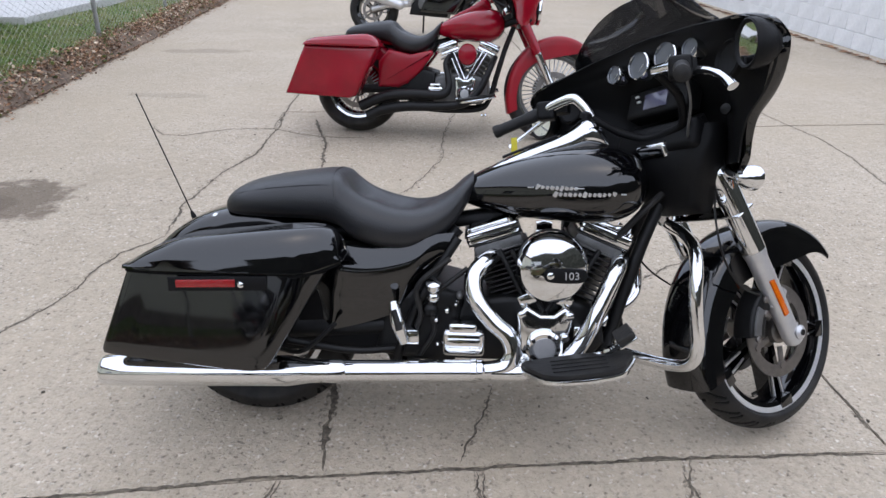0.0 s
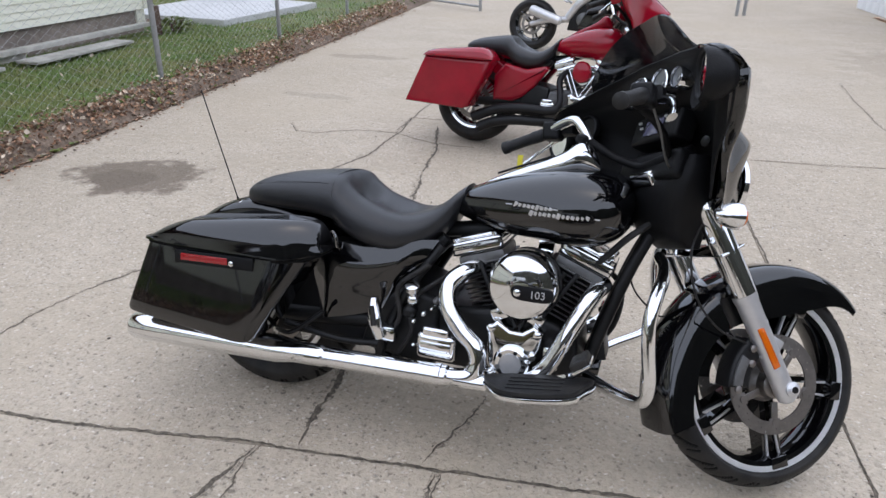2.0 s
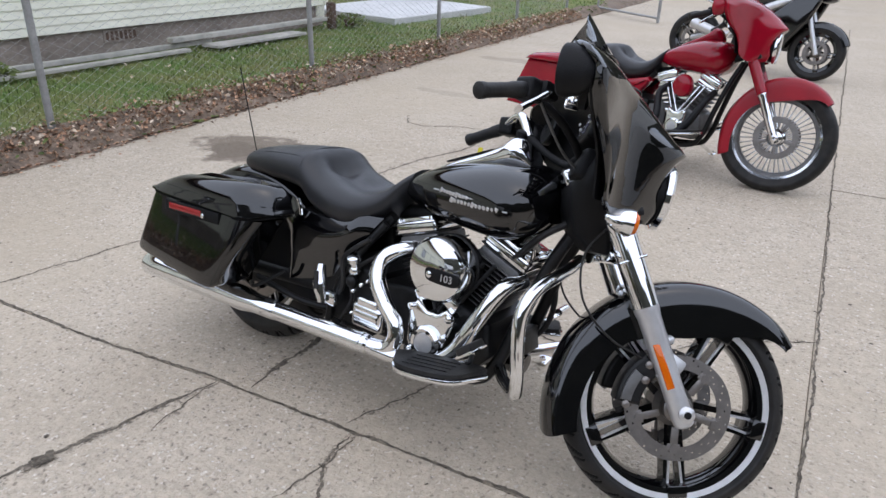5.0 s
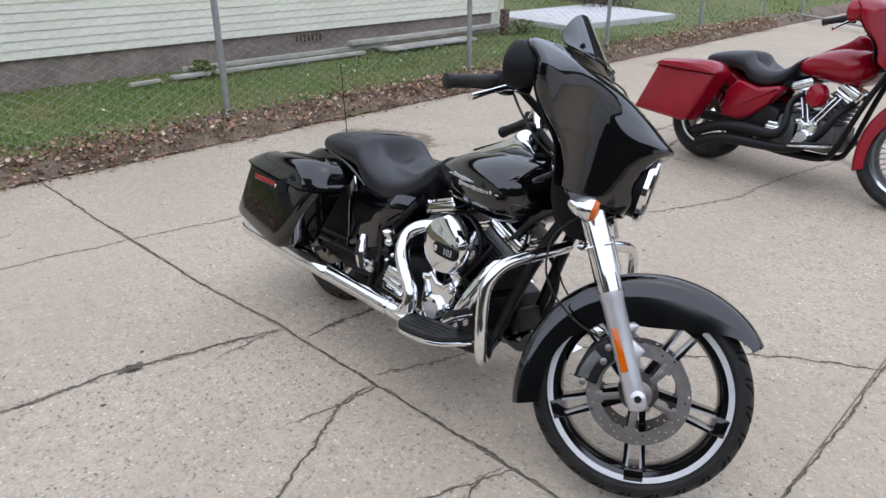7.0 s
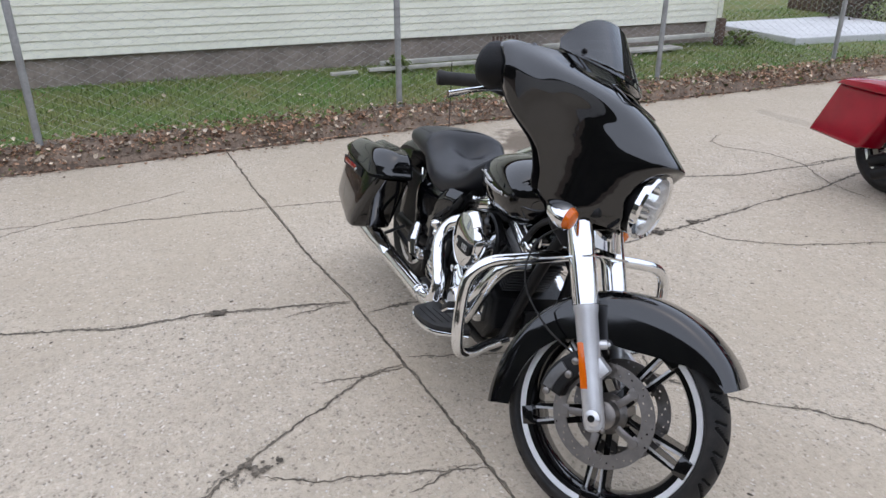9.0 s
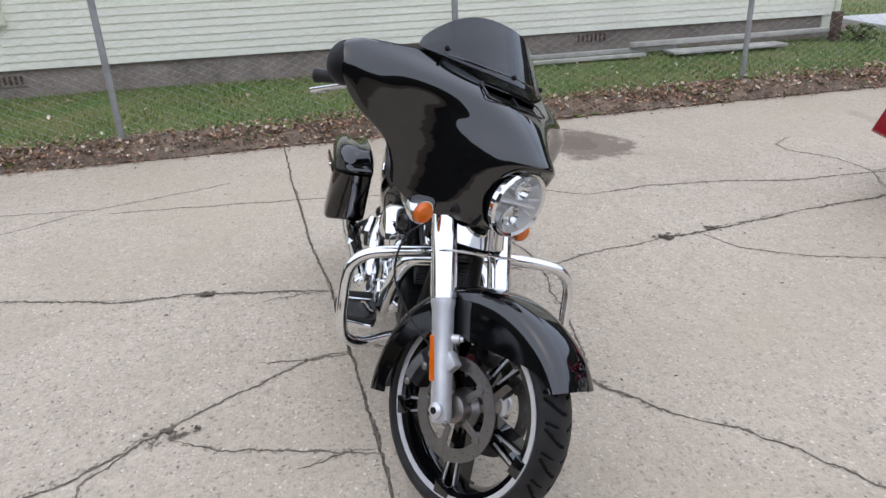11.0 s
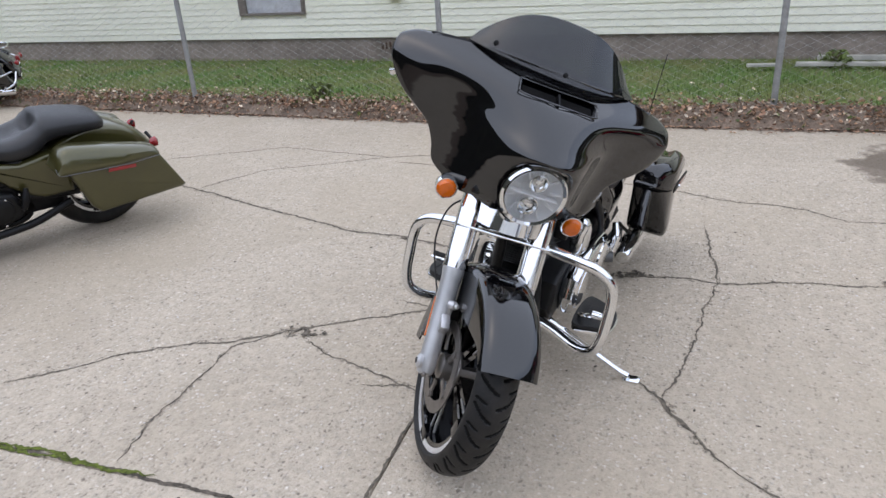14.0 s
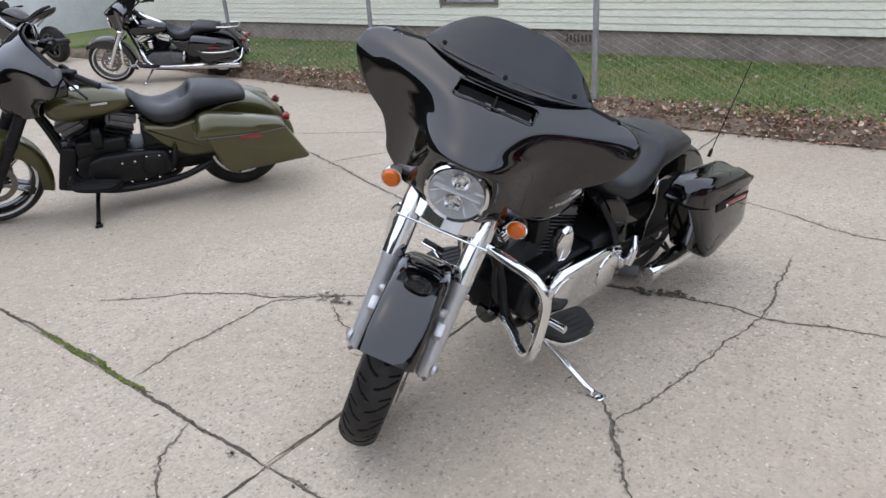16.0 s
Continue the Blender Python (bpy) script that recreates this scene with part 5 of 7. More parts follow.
    if not o["bigair"]:
        ac = lathe([(0.056, 0.0), (0.070, 0.012), (0.072, 0.05), (0.063, 0.066), (0.034, 0.074), (0.01, 0.075)], (0.863, -0.138, 0.565), (0, -1, 0), 40)
    put("air_cleaner", ac, o["air"], "round chrome air cleaner cover" if fine else "")
    put("air_cleaner_back", lathe([(q * k_, h_) for k_ in (1.0 if o["bigair"] else 0.62,) for q, h_ in ((0.085, 0.0), (0.097, 0.008), (0.098, 0.03), (0.092, 0.035))], (0.866, -0.105, 0.537), (0, -1, 0), 40), M_ENGINE if fine else trim)
    if fine:
        acp = put("air_cleaner_insert", prism([(0.837, 0.528), (0.846, 0.546), (0.885, 0.549), (0.935, 0.547), (0.953, 0.540), (0.955, 0.522), (0.940, 0.508), (0.890, 0.505), (0.848, 0.509)], -0.2285, -0.2165, 0.004, smooth=4), M_PLASTIC)
        put("bolt", lathe([(0.010, 0), (0.010, 0.005), (0.005, 0.007)], (0.855, -0.228, 0.527), (0, -1, 0), 14), M_CHROME, parent=acp)
        txt = bpy.data.curves.new("number", "FONT")
        txt.body, txt.size, txt.extrude, txt.align_x, txt.align_y = "103", 0.030, 0.001, "CENTER", "CENTER"
        tob = bpy.data.objects.new("number", txt)
        scene.collection.objects.link(tob)
        dep = bpy.context.evaluated_depsgraph_get()
        me = bpy.data.meshes.new_from_object(tob.evaluated_get(dep))
        bpy.data.objects.remove(tob)
        me.materials.clear()
        me.materials.append(M_SILVER)
        me.transform(Matrix.Translation((0.912, -0.2298, 0.5265)) @ pose(0, 0, 0, 90, 0, 0) @ pose(0, 0, 0, 0, 0, 2))
        num = new("number", me)
        num.parent = acp
    cam_c = prism([(0.772, 0.40), (0.80, 0.425), (0.84, 0.40), (0.875, 0.40), (0.905, 0.425), (0.935, 0.405), (0.925, 0.355), (0.905, 0.30), (0.90, 0.262), (0.87, 0.25), (0.80, 0.25), (0.778, 0.29), (0.775, 0.35)], -0.19, -0.13, 0.012, segs=3)
    for bx, bz in ((0.785, 0.40), (0.92, 0.40), (0.79, 0.265), (0.91, 0.335)):
        lathe([(0.012, 0), (0.012, 0.012), (0.006, 0.015)], (bx, -0.186, bz), (0, -1, 0), 12, cam_c)
    put("cam_cover", cam_c, o["cover"], "chrome cam cover" if fine else "")
    tc_ = put("timer_cover", lathe([(0.052, 0), (0.052, 0.014), (0.044, 0.022), (0.034, 0.022), (0.032, 0.018)], (0.853, -0.187, 0.306), (0, -1, 0), 36), o["cover"])
    put("timer_inset", lathe([(0.031, 0), (0.031, 0.004), (0.01, 0.005)], (0.853, -0.2045, 0.306), (0, -1, 0), 28), M_SATIN, parent=tc_)
    if fine:
        for k in range(5):
            a = 2 * math.pi * k / 5
            put("screw", lathe([(0.006, 0), (0.006, 0.003)], (0.853 + 0.039 * math.cos(a), -0.209, 0.306 + 0.039 * math.sin(a)), (0, -1, 0), 8), M_ENGINE, parent=tc_)
        for lx, sg in ((0.80, -1), (0.905, 1)):
            put("lifter_block", box((lx, -0.152, 0.438), (0.05, 0.04, 0.036), 0.008, rot=pose(0, 0, 0, 0, sg * 25)), M_CHROME)
        put("oil_pump_cover", box((0.96, -0.15, 0.33), (0.05, 0.05, 0.07), 0.012), M_CHROME)
        for kx, kz, kr, km in ((0.535, 0.437, 0.019, M_CHROME), (0.527, 0.398, 0.020, M_ENGINE), (0.575, 0.40, 0.010, M_CHROME), (0.60, 0.42, 0.008, M_CHROME), (0.545, 0.372, 0.009, M_CHROME), (0.55, 0.30, 0.008, M_CHROME), (0.61, 0.445, 0.010, M_CAST)):
            put("bolt", lathe([(kr, 0), (kr, 0.016), (kr * 0.6, 0.026), (kr * 0.3, 0.028)], (kx, -0.16, kz), (0, -1, 0), 16), km)
        put("oil_filler_neck", lathe([(0.014, 0), (0.014, 0.03), (0.022, 0.034), (0.022, 0.05), (0.008, 0.054)], (0.535, -0.165, 0.437), (0, -0.4, 1), 18), M_CHROME)
    gb = box((0.625, -0.178, 0.310), (0.122, 0.05, 0.082), 0.018, segs=3)
    box((0.622, -0.182, 0.353), (0.082, 0.04, 0.032), 0.010, gb, segs=3)
    box((0.625, -0.203, 0.313), (0.095, 0.012, 0.028), 0.008, gb, segs=2)
    put("clutch_cover", gb, o["cover"], "chrome clutch release cover" if fine else "")
    # left side: primary case, horn, shifter
    pr = prism([(0.44, 0.33), (0.49, 0.405), (0.60, 0.425), (0.87, 0.43), (0.945, 0.40), (0.970, 0.33), (0.935, 0.255), (0.85, 0.22), (0.55, 0.225), (0.46, 0.26)], 0.13, 0.20, 0.03, segs=4)
    prim = put("primary_cover", pr, o["primary"], "chrome primary cover" if fine else "")
    put("derby_cover", lathe([(0.075, 0), (0.075, 0.012), (0.060, 0.022), (0.02, 0.026)], (0.575, 0.192, 0.325), (0, 1, 0), 36), o["primary"], parent=prim)
    put("stator_bump", lathe([(0.085, 0), (0.08, 0.012), (0.04, 0.02)], (0.865, 0.190, 0.325), (0, 1, 0), 36), o["primary"], parent=prim)
    put("horn_cover", loft([oval(x, 0.15, w, zt, zb, 20, 2.6) for x, w, zt, zb in ((0.835, 0.01, 0.56, 0.52), (0.845, 0.03, 0.60, 0.47), (0.87, 0.035, 0.605, 0.465), (0.895, 0.03, 0.60, 0.47), (0.905, 0.01, 0.56, 0.52))]), trim)
    put("shift_lever", tube([(0.96, 0.22, 0.28), (1.05, 0.25, 0.34), (1.06, 0.32, 0.36)], 0.008, 8, 4, tube([(1.06, 0.28, 0.36), (1.06, 0.34, 0.362)], 0.014, 10, 2)), trim)
    # exhaust
    if o["pipes"] == "chrome":
        ex = tube([(0.715, -0.09, 0.550), (0.675, -0.150, 0.535), (0.648, -0.182, 0.500), (0.657, -0.205, 0.445), (0.702, -0.215, 0.388), (0.748, -0.220, 0.345), (0.762, -0.224, 0.298), (0.744, -0.230, 0.260), (0.700, -0.238, 0.249), (0.64, -0.245, 0.250)], 0.0265, 16, 6)
        put("exhaust_pipe", ex, M_CHROME, "polished chrome rear exhaust header")
        put("exhaust_pipe", tube([(1.075, -0.07, 0.545), (1.048, -0.140, 0.520), (1.000, -0.175, 0.415), (0.955, -0.185, 0.315), (0.900, -0.195, 0.262), (0.80, -0.222, 0.242), (0.70, -0.240, 0.245)], 0.0255, 16, 6), M_CHROME, "polished chrome front exhaust header")
        mf = lathe([(0.026, 0), (0.031, 0.006), (0.031, 0.40), (0.034, 0.42)], (0.685, -0.244, 0.250), (-1, -0.025, -0.030), 28)
        put("heat_shield", mf, M_CHROME)
        put("clamp", lathe([(0.030, 0), (0.0335, 0.003), (0.0335, 0.018), (0.030, 0.02)], (0.665, -0.2444, 0.2495), (-1, -0.025, -0.030), 28), M_CHROME)
        for s, x0, l0 in ((-1, 0.30, 0), (1, 0.33, 0)):
            mu = lathe([(0.026, 0), (0.033, 0.01), (0.034, 0.10), (0.043, 0.16), (0.0445, 0.62), (0.0445, 0.68), (0.040, 0.69), (0.034, 0.685), (0.030, 0.60)], (x0, s * 0.258, 0.240), (-1, s * 0.006, -0.03), 32)
            put("muffler", mu, M_CHROME, "long chrome muffler under the saddlebag")
        put("crossover_pipe", tube([(0.52, -0.20, 0.215), (0.42, 0.0, 0.20), (0.34, 0.22, 0.235)], 0.024, 12, 5), M_CAST)
    elif o["pipes"] == "sweep":
        put("exhaust_pipe", tube([(0.73, -0.10, 0.56), (0.70, -0.17, 0.50), (0.725, -0.22, 0.42), (0.735, -0.245, 0.35), (0.68, -0.26, 0.300), (0.45, -0.27, 0.298), (0.24, -0.272, 0.275), (0.07, -0.275, 0.205)], [0.022, 0.024, 0.026, 0.028, 0.031, 0.034, 0.036, 0.036], 14, 6), M_MATTE, "matte black swept exhaust pipe")
        put("exhaust_pipe", tube([(1.07, -0.09, 0.55), (1.04, -0.18, 0.48), (0.97, -0.22, 0.34), (0.85, -0.24, 0.245), (0.62, -0.26, 0.222), (0.40, -0.27, 0.215), (0.22, -0.272, 0.185), (0.12, -0.275, 0.14)], [0.022, 0.024, 0.026, 0.028, 0.032, 0.035, 0.036, 0.036], 14, 6), M_MATTE, "matte black swept exhaust pipe")
    elif o["pipes"] == "plain":
        for s in (-1, 1):
            put("muffler", lathe([(0.026, 0), (0.034, 0.02), (0.043, 0.20), (0.0445, 0.68), (0.036, 0.69)], (0.36, s * 0.272, 0.245), (-1, s * 0.012, -0.03), 24), o["muffler"])
            put("exhaust_pipe", tube([(1.06, s * 0.05, 0.54), (1.0, s * 0.19, 0.42), (0.9, s * 0.22, 0.27), (0.6, s * 0.25, 0.245), (0.34, s * 0.27, 0.243)], 0.026, 12, 5), o["muffler"])
    # floorboards, pedal, guard, stand
    for s in (-1, 1):
        out = [(0.80, s * 0.225), (0.815, s * 0.30), (0.86, s * 0.345), (0.95, s * 0.358), (1.04, s * 0.345), (1.075, s * 0.30), (1.08, s * 0.225)]
        tilt = Matrix.Translation((0.94, 0, 0.285)) @ pose(0, 0, 0, 0, -9) @ Matrix.Translation((-0.94, 0, 0))
        fb = put("floorboard", plate(out, -0.016, -0.002, 0.004, tilt), trim)
        inn = [(0.94 + (x - 0.94) * 0.97, y * 0.985) for x, y in out]
        put("rubber_pad", plate(inn, -0.001, 0.012, 0.004, tilt), M_RUBBER, parent=fb)
        if fine:
            for k in range(4):
                put("pad_rib", box((0.94, s * (0.25 + k * 0.024), 0.2985), (0.15, 0.004, 0.003), 0.001, rot=pose(0, 0, 0, 0, -9)), M_RUBBER, parent=fb)
    if fine:
        pd = put("brake_pedal", box((1.052, -0.282, 0.385), (0.05, 0.075, 0.020), 0.006, rot=pose(0, 0, 0, 0, -38), segs=3), M_RUBBER)
        put("pedal_rim", box((1.060, -0.282, 0.3745), (0.054, 0.079, 0.008), 0.003, rot=pose(0, 0, 0, 0, -38)), M_CHROME, parent=pd)
        put("pedal_arm", tube([(1.055, -0.27, 0.37), (1.03, -0.235, 0.32), (0.94, -0.20, 0.27)], 0.009, 8, 5), M_CHROME, parent=pd)
    if o["guard"] is not None:
        gd = bmesh.new()
        for s in (-1, 1):
            tube([(1.215, s * 0.03, 0.636), (1.228, s * 0.12, 0.632), (1.228, s * 0.22, 0.622), (1.220, s * 0.285, 0.606), (1.213, s * 0.325, 0.574), (1.210, s * 0.342, 0.53), (1.218, s * 0.346, 0.46), (1.230, s * 0.344, 0.385), (1.226, s * 0.326, 0.330), (1.195, s * 0.275, 0.300), (1.12, s * 0.185, 0.283), (1.05, s * 0.08, 0.268)], 0.0175, 14, 7, gd)
        put("engine_guard", gd, o["guard"], "chrome tubular engine guard" if fine else "")
    if fine:
        put("regulator", box((1.085, 0, 0.345), (0.03, 0.11, 0.075), 0.008, rot=pose(0, 0, 0, 0, -14)), M_ENGINE)
        for k in range(5):
            put("cooling_fin", box((1.100 - k * 0.0035, 0, 0.313 + k * 0.016), (0.014, 0.11, 0.004), 0.001, rot=pose(0, 0, 0, 0, -14)), M_ENGINE)
        put("oil_filter", lathe([(0.036, 0), (0.040, 0.01), (0.040, 0.075), (0.034, 0.09), (0.01, 0.092)], (1.00, 0.02, 0.265), (1, 0, -0.12), 28), M_BLACK)
        put("oil_line", tube([(1.05, 0.06, 0.30), (1.11, 0.075, 0.38), (1.12, 0.07, 0.50), (1.06, 0.06, 0.57)], 0.009, 8, 5), M_RUBBER)
        put("wiring_conduit", tube([(1.21, -0.05, 0.76), (1.13, -0.10, 0.70), (1.06, -0.10, 0.62), (1.03, -0.09, 0.60)], 0.010, 8, 5), M_RUBBER)
        put("wiring_conduit", tube([(0.46, -0.17, 0.30), (0.50, -0.178, 0.38), (0.49, -0.176, 0.47), (0.58, -0.165, 0.55)], 0.008, 8, 5), M_RUBBER)
        put("wiring_conduit", tube([(0.50, -0.17, 0.26), (0.54, -0.175, 0.34), (0.53, -0.172, 0.43), (0.63, -0.15, 0.52)], 0.007, 8, 5), M_RUBBER)
        an = put("antenna", rod((-0.262, 0.14, 0.575), (-0.425, 0.14, 0.972), 0.0022, 8), M_PLASTIC, "thin black whip antenna")
        put("antenna_base", lathe([(0.008, -0.01), (0.008, 0.014), (0.004, 0.03)], (-0.262, 0.14, 0.575), (-0.41, 0, 1), 12), M_PLASTIC, parent=an)
        put("coil_cover", box((0.955, 0.10, 0.60), (0.07, 0.05, 0.09), 0.012), M_ENGINE)
        put("bracket", box((1.07, -0.075, 0.615), (0.05, 0.03, 0.05), 0.008), M_CHROME)
    st_ = put("side_stand", tube([(0.94, 0.12, 0.205), (0.955, 0.27, 0.160), (0.965, 0.40, 0.117), (0.968, 0.447, 0.1065)], [0.016, 0.013, 0.012, 0.014], 12, 5), trim, "chrome side stand, folded out" if fine else "")
    foot = box((0.966, 0.462, 0.0985), (0.045, 0.06, 0.010), 0.004, rot=pose(0, 0, 0, 11.6))
    put("stand_foot", foot, trim, parent=st_)

    # ---- everything that turns with the bars ----
    fx, fz, R = 1.531, 0.318 + o["lift"], o["tyre"]
    ax = (fx, 0, fz)
    wheel(bike, (0.2 + (fx - 0.2) * sq, 0, fz), R, o["rimr"], o["fw"], o["front"], S, M_BLACK if o["front"] == "cast" else M_CAST, o["lip"], (-0.072, 0.072), fine, detail=fine)
    put("front_fender", arch(ax, [(a, r + R - 0.312, o["fw"] / 2 + 0.022, sk) for a, r, sk in ((41, 0.362, 0.034), (51, 0.362, 0.060), (68, 0.354, 0.118), (90, 0.344, 0.145), (112, 0.338, 0.140), (140, 0.338, 0.110), (165, 0.342, 0.092), (185, 0.350, 0.086), (205, 0.366, 0.084))]), o["fender"], turn=True)
    u = Vector((-0.509, 0, 0.861))
    for s in (-1, 1):
        b0 = Vector((fx - 0.001, s * 0.117, fz - 0.012))
        lg = lathe([(0.018, -0.026), (0.025, -0.020), (0.028, 0.0), (0.0275, 0.05), (0.0285, 0.13), (0.030, 0.27), (0.033, 0.285), (0.033, 0.30), (0.028, 0.302)], b0, u, 28)
        leg = put("fork_leg", lg, o["leg"], "satin silver fork lower leg" if fine else "", turn=True)
        put("fork_cover", lathe([(0.029, 0.295), (0.0355, 0.30), (0.0355, 0.55), (0.033, 0.565), (0.028, 0.57)], b0, u, 28), o["cover_fork"], "chrome fork cover" if fine else "", turn=True)
        put("fork_tube", lathe([(0.027, 0.50), (0.027, 0.72)], b0, u, 20), M_ENGINE, turn=True)
        cap = put("axle_cap", lathe([(0.021, 0), (0.021, 0.010), (0.014, 0.014), (0.010, 0.016), (0.008, 0.004)], (fx, s * 0.138, fz), (0, s, 0), 20), o["leg"], turn=True, parent=leg)
        if fine:
            put("axle_end", lathe([(0.009, 0.0), (0.009, 0.0175), (0.006, 0.0175)], (fx, s * 0.138, fz), (0, s, 0), 14), M_ENGINE, turn=True, parent=leg)
            put("fork_reflector", box(b0 + u * 0.142 + Vector((-0.009, s * 0.0255, -0.004)), (0.020, 0.007, 0.120), 0.003, rot=Matrix.Rotation(math.atan2(u.x, u.z), 4, "Y")), M_AMBER, "long amber fork reflector", parent=leg, turn=True)
            put("leg_lug", lathe([(0.013, 0), (0.013, 0.020), (0.008, 0.024), (0.007, 0.030), (0.003, 0.031)], b0 + u * 0.195 + Vector((0.020, s * -0.012, 0.010)), (0.75, s * -0.55, 0.35), 14), M_SATIN, parent=leg, turn=True)
            put("pinch_bolt", lathe([(0.007, 0), (0.007, 0.014), (0.004, 0.016)], b0 + u * -0.012 + Vector((0.018, s * 0.004, 0.0)), (0.8, s * 0.5, 0.2), 10), M_STEEL, parent=leg, turn=True)
            arc = [(fx + r * math.cos(radians(a)), fz + r * math.sin(radians(a))) for r, aa in ((0.176, range(134, 187, 6)), (0.112, range(184, 133, -6))) for a in aa]
            y0, y1 = sorted((s * 0.052, s * 0.118))
            cal = put("brake_caliper", prism(arc, y0, y1, 0.010, segs=3), M_ENGINE, "black four-piston brake caliper", turn=True)
            face = [(fx + r * math.cos(radians(a)), fz + r * math.sin(radians(a))) for r, aa in ((0.166, range(150, 183, 6)), (0.138, range(180, 149, -6))) for a in aa]
            y0, y1 = sorted((s * 0.115, s * 0.124))
            put("caliper_face", prism(face, y0, y1, 0.003), M_CAST, parent=cal, turn=True)
            for r, a in ((0.128, 152), (0.150, 184), (0.150, 138), (0.120, 132)):
                put("bolt", lathe([(0.010, 0), (0.010, 0.006), (0.006, 0.008)], (fx + r * math.cos(radians(a)), s * 0.117, fz + r * math.sin(radians(a))), (0, s, 0), 14), M_STEEL, parent=cal, turn=True)
            put("caliper_mount", box((fx - 0.055, s * 0.110, fz + 0.10), (0.05, 0.03, 0.075), 0.008, rot=pose(0, 0, 0, 0, 25)), M_SATIN, turn=True)
            put("brake_hose", tube([(1.245, s * 0.11, 0.74), (1.19, s * 0.15, 0.65), (1.21, s * 0.155, 0.54), (1.30, s * 0.13, 0.46), (1.40, s * 0.115, 0.425)], 0.003, 8, 6), M_RUBBER, turn=True)
        # indicators
        if o["signals"]:
            sg = put("turn_signal", lathe([(0.006, -0.055), (0.018, -0.045), (0.030, -0.020), (0.034, 0.0), (0.034, 0.012), (0.028, 0.012)], (1.262, s * 0.209, 0.749), (1, 0, -0.05), 28), trim, turn=True)
            put("amber_lens", lathe([(0.030, 0.006), (0.030, 0.014), (0.024, 0.024), (0.010, 0.028)], (1.262, s * 0.209, 0.749), (1, 0, -0.05), 28), M_AMBER, "amber indicator lens", sg, True)
            put("signal_arm", tube([(1.247, s * 0.203, 0.753), (1.245, s * 0.165, 0.765), (1.248, s * 0.13, 0.79), (1.215, s * 0.125, 0.865)], [0.011, 0.012, 0.016, 0.014], 12, 5), trim, parent=sg, turn=True)
    put("triple_clamp", box((1.275, 0, 0.775), (0.09, 0.29, 0.03), 0.012, rot=pose(0, 0, 0, 0, -26)), M_ENGINE, turn=True)
    if fine:
        mid = Vector((fx - 0.001, 0, fz - 0.012)) + u * 0.425
        put("clamp_band", box(mid, (0.074, 0.300, 0.007), 0.003, rot=Matrix.Rotation(math.atan2(u.x, u.z), 4, "Y")), M_CHROME, turn=True)
        np_ = [[(1.322 - 0.065 * (yy / 0.15) ** 2 + 0.034 * k, yy, 0.768 - 0.066 * k) for yy in np.linspace(-0.145, 0.145, 19)] for k in (0.0, 0.35, 0.7, 1.0)]
        put("lower_nacelle", sheet(np_, 0.006), M_CHROME, "chrome trim panel below the headlamp", turn=True)
    # handlebar, grips, levers, switches
    side = [(0.937, 0.285, 0.990), (0.955, 0.24, 1.006), (0.978, 0.165, 1.018), (0.996, 0.135, 0.990), (1.012, 0.12, 0.955)]
    bar_r = put("handlebar", tube([(x, -y, z) for x, y, z in side[:3]], 0.0145, 14, 6), trim, turn=True)
    hb = tube(side, 0.0145, 14, 6)
    drop = [(1.010, 0.122, 0.958), (1.035, 0.108, 0.940), (1.075, 0.08, 0.910), (1.12, 0.04, 0.888), (1.13, 0.0, 0.885)]
    # lower middle of the bar, coloured black to sink into the cockpit's shade
    put("bar_middle", tube(drop + [(x, y, z) for x, y, z in ((1.13, -0.05, 0.89), (1.13, -0.10, 0.90), (1.10, -0.135, 0.93), (1.06, -0.16, 0.962), (1.02, -0.165, 0.988), (0.978, -0.165, 1.014))], 0.011, 12, 6), M_PLASTIC, turn=True)
    bar = put("handlebar", hb, trim, turn=True)
    put("bar_clamp", box((1.14, 0, 0.852), (0.06, 0.11, 0.045), 0.012, rot=pose(0, 0, 0, 0, -26), segs=3), trim, parent=bar, turn=True)
    for s in (-1, 1):
        put("grip", lathe([(0.017, 0), (0.0195, 0.004), (0.0195, 0.05), (0.0175, 0.06), (0.0175, 0.135), (0.0195, 0.14), (0.0195, 0.155), (0.014, 0.159)], (0.950, s * 0.273, 0.996), (-0.70, s * 0.645, -0.31), 20), M_RUBBER, parent=bar, turn=True)
        put("switch_box", box((0.958, s * 0.262, 0.998), (0.055, 0.055, 0.055), 0.012, rot=pose(0, 0, 0, 0, 0, s * 45), segs=3), M_PLASTIC, parent=bar, turn=True)
        put("lever", tube([(1.000, s * 0.275, 0.995), (0.990, s * 0.325, 0.980), (0.965, s * 0.380, 0.950), (0.933, s * 0.428, 0.915)], [0.015, 0.012, 0.010, 0.013], 12, 6, squash=0.6), trim, parent=bar, turn=True)
        put("master_cylinder", box((0.995, s * 0.245, 1.008), (0.05, 0.06, 0.04), 0.01, rot=pose(0, 0, 0, 0, 0, s * 40)), M_PLASTIC, parent=bar, turn=True)
    if fine:
        put("hang_tag", box((0.885, 0.335, 0.905), (0.004, 0.019, 0.045), 0.001, rot=pose(0, 0, 0, 0, 0, 40)), M_YELLOW, "yellow paper tag hanging from the grip", bar, True)
        put("throttle_cable", tube([(0.985, -0.255, 0.985), (1.03, -0.225, 0.93), (1.08, -0.17, 0.885), (1.13, -0.12, 0.86)], 0.0035, 8, 6), M_CAST, turn=True)
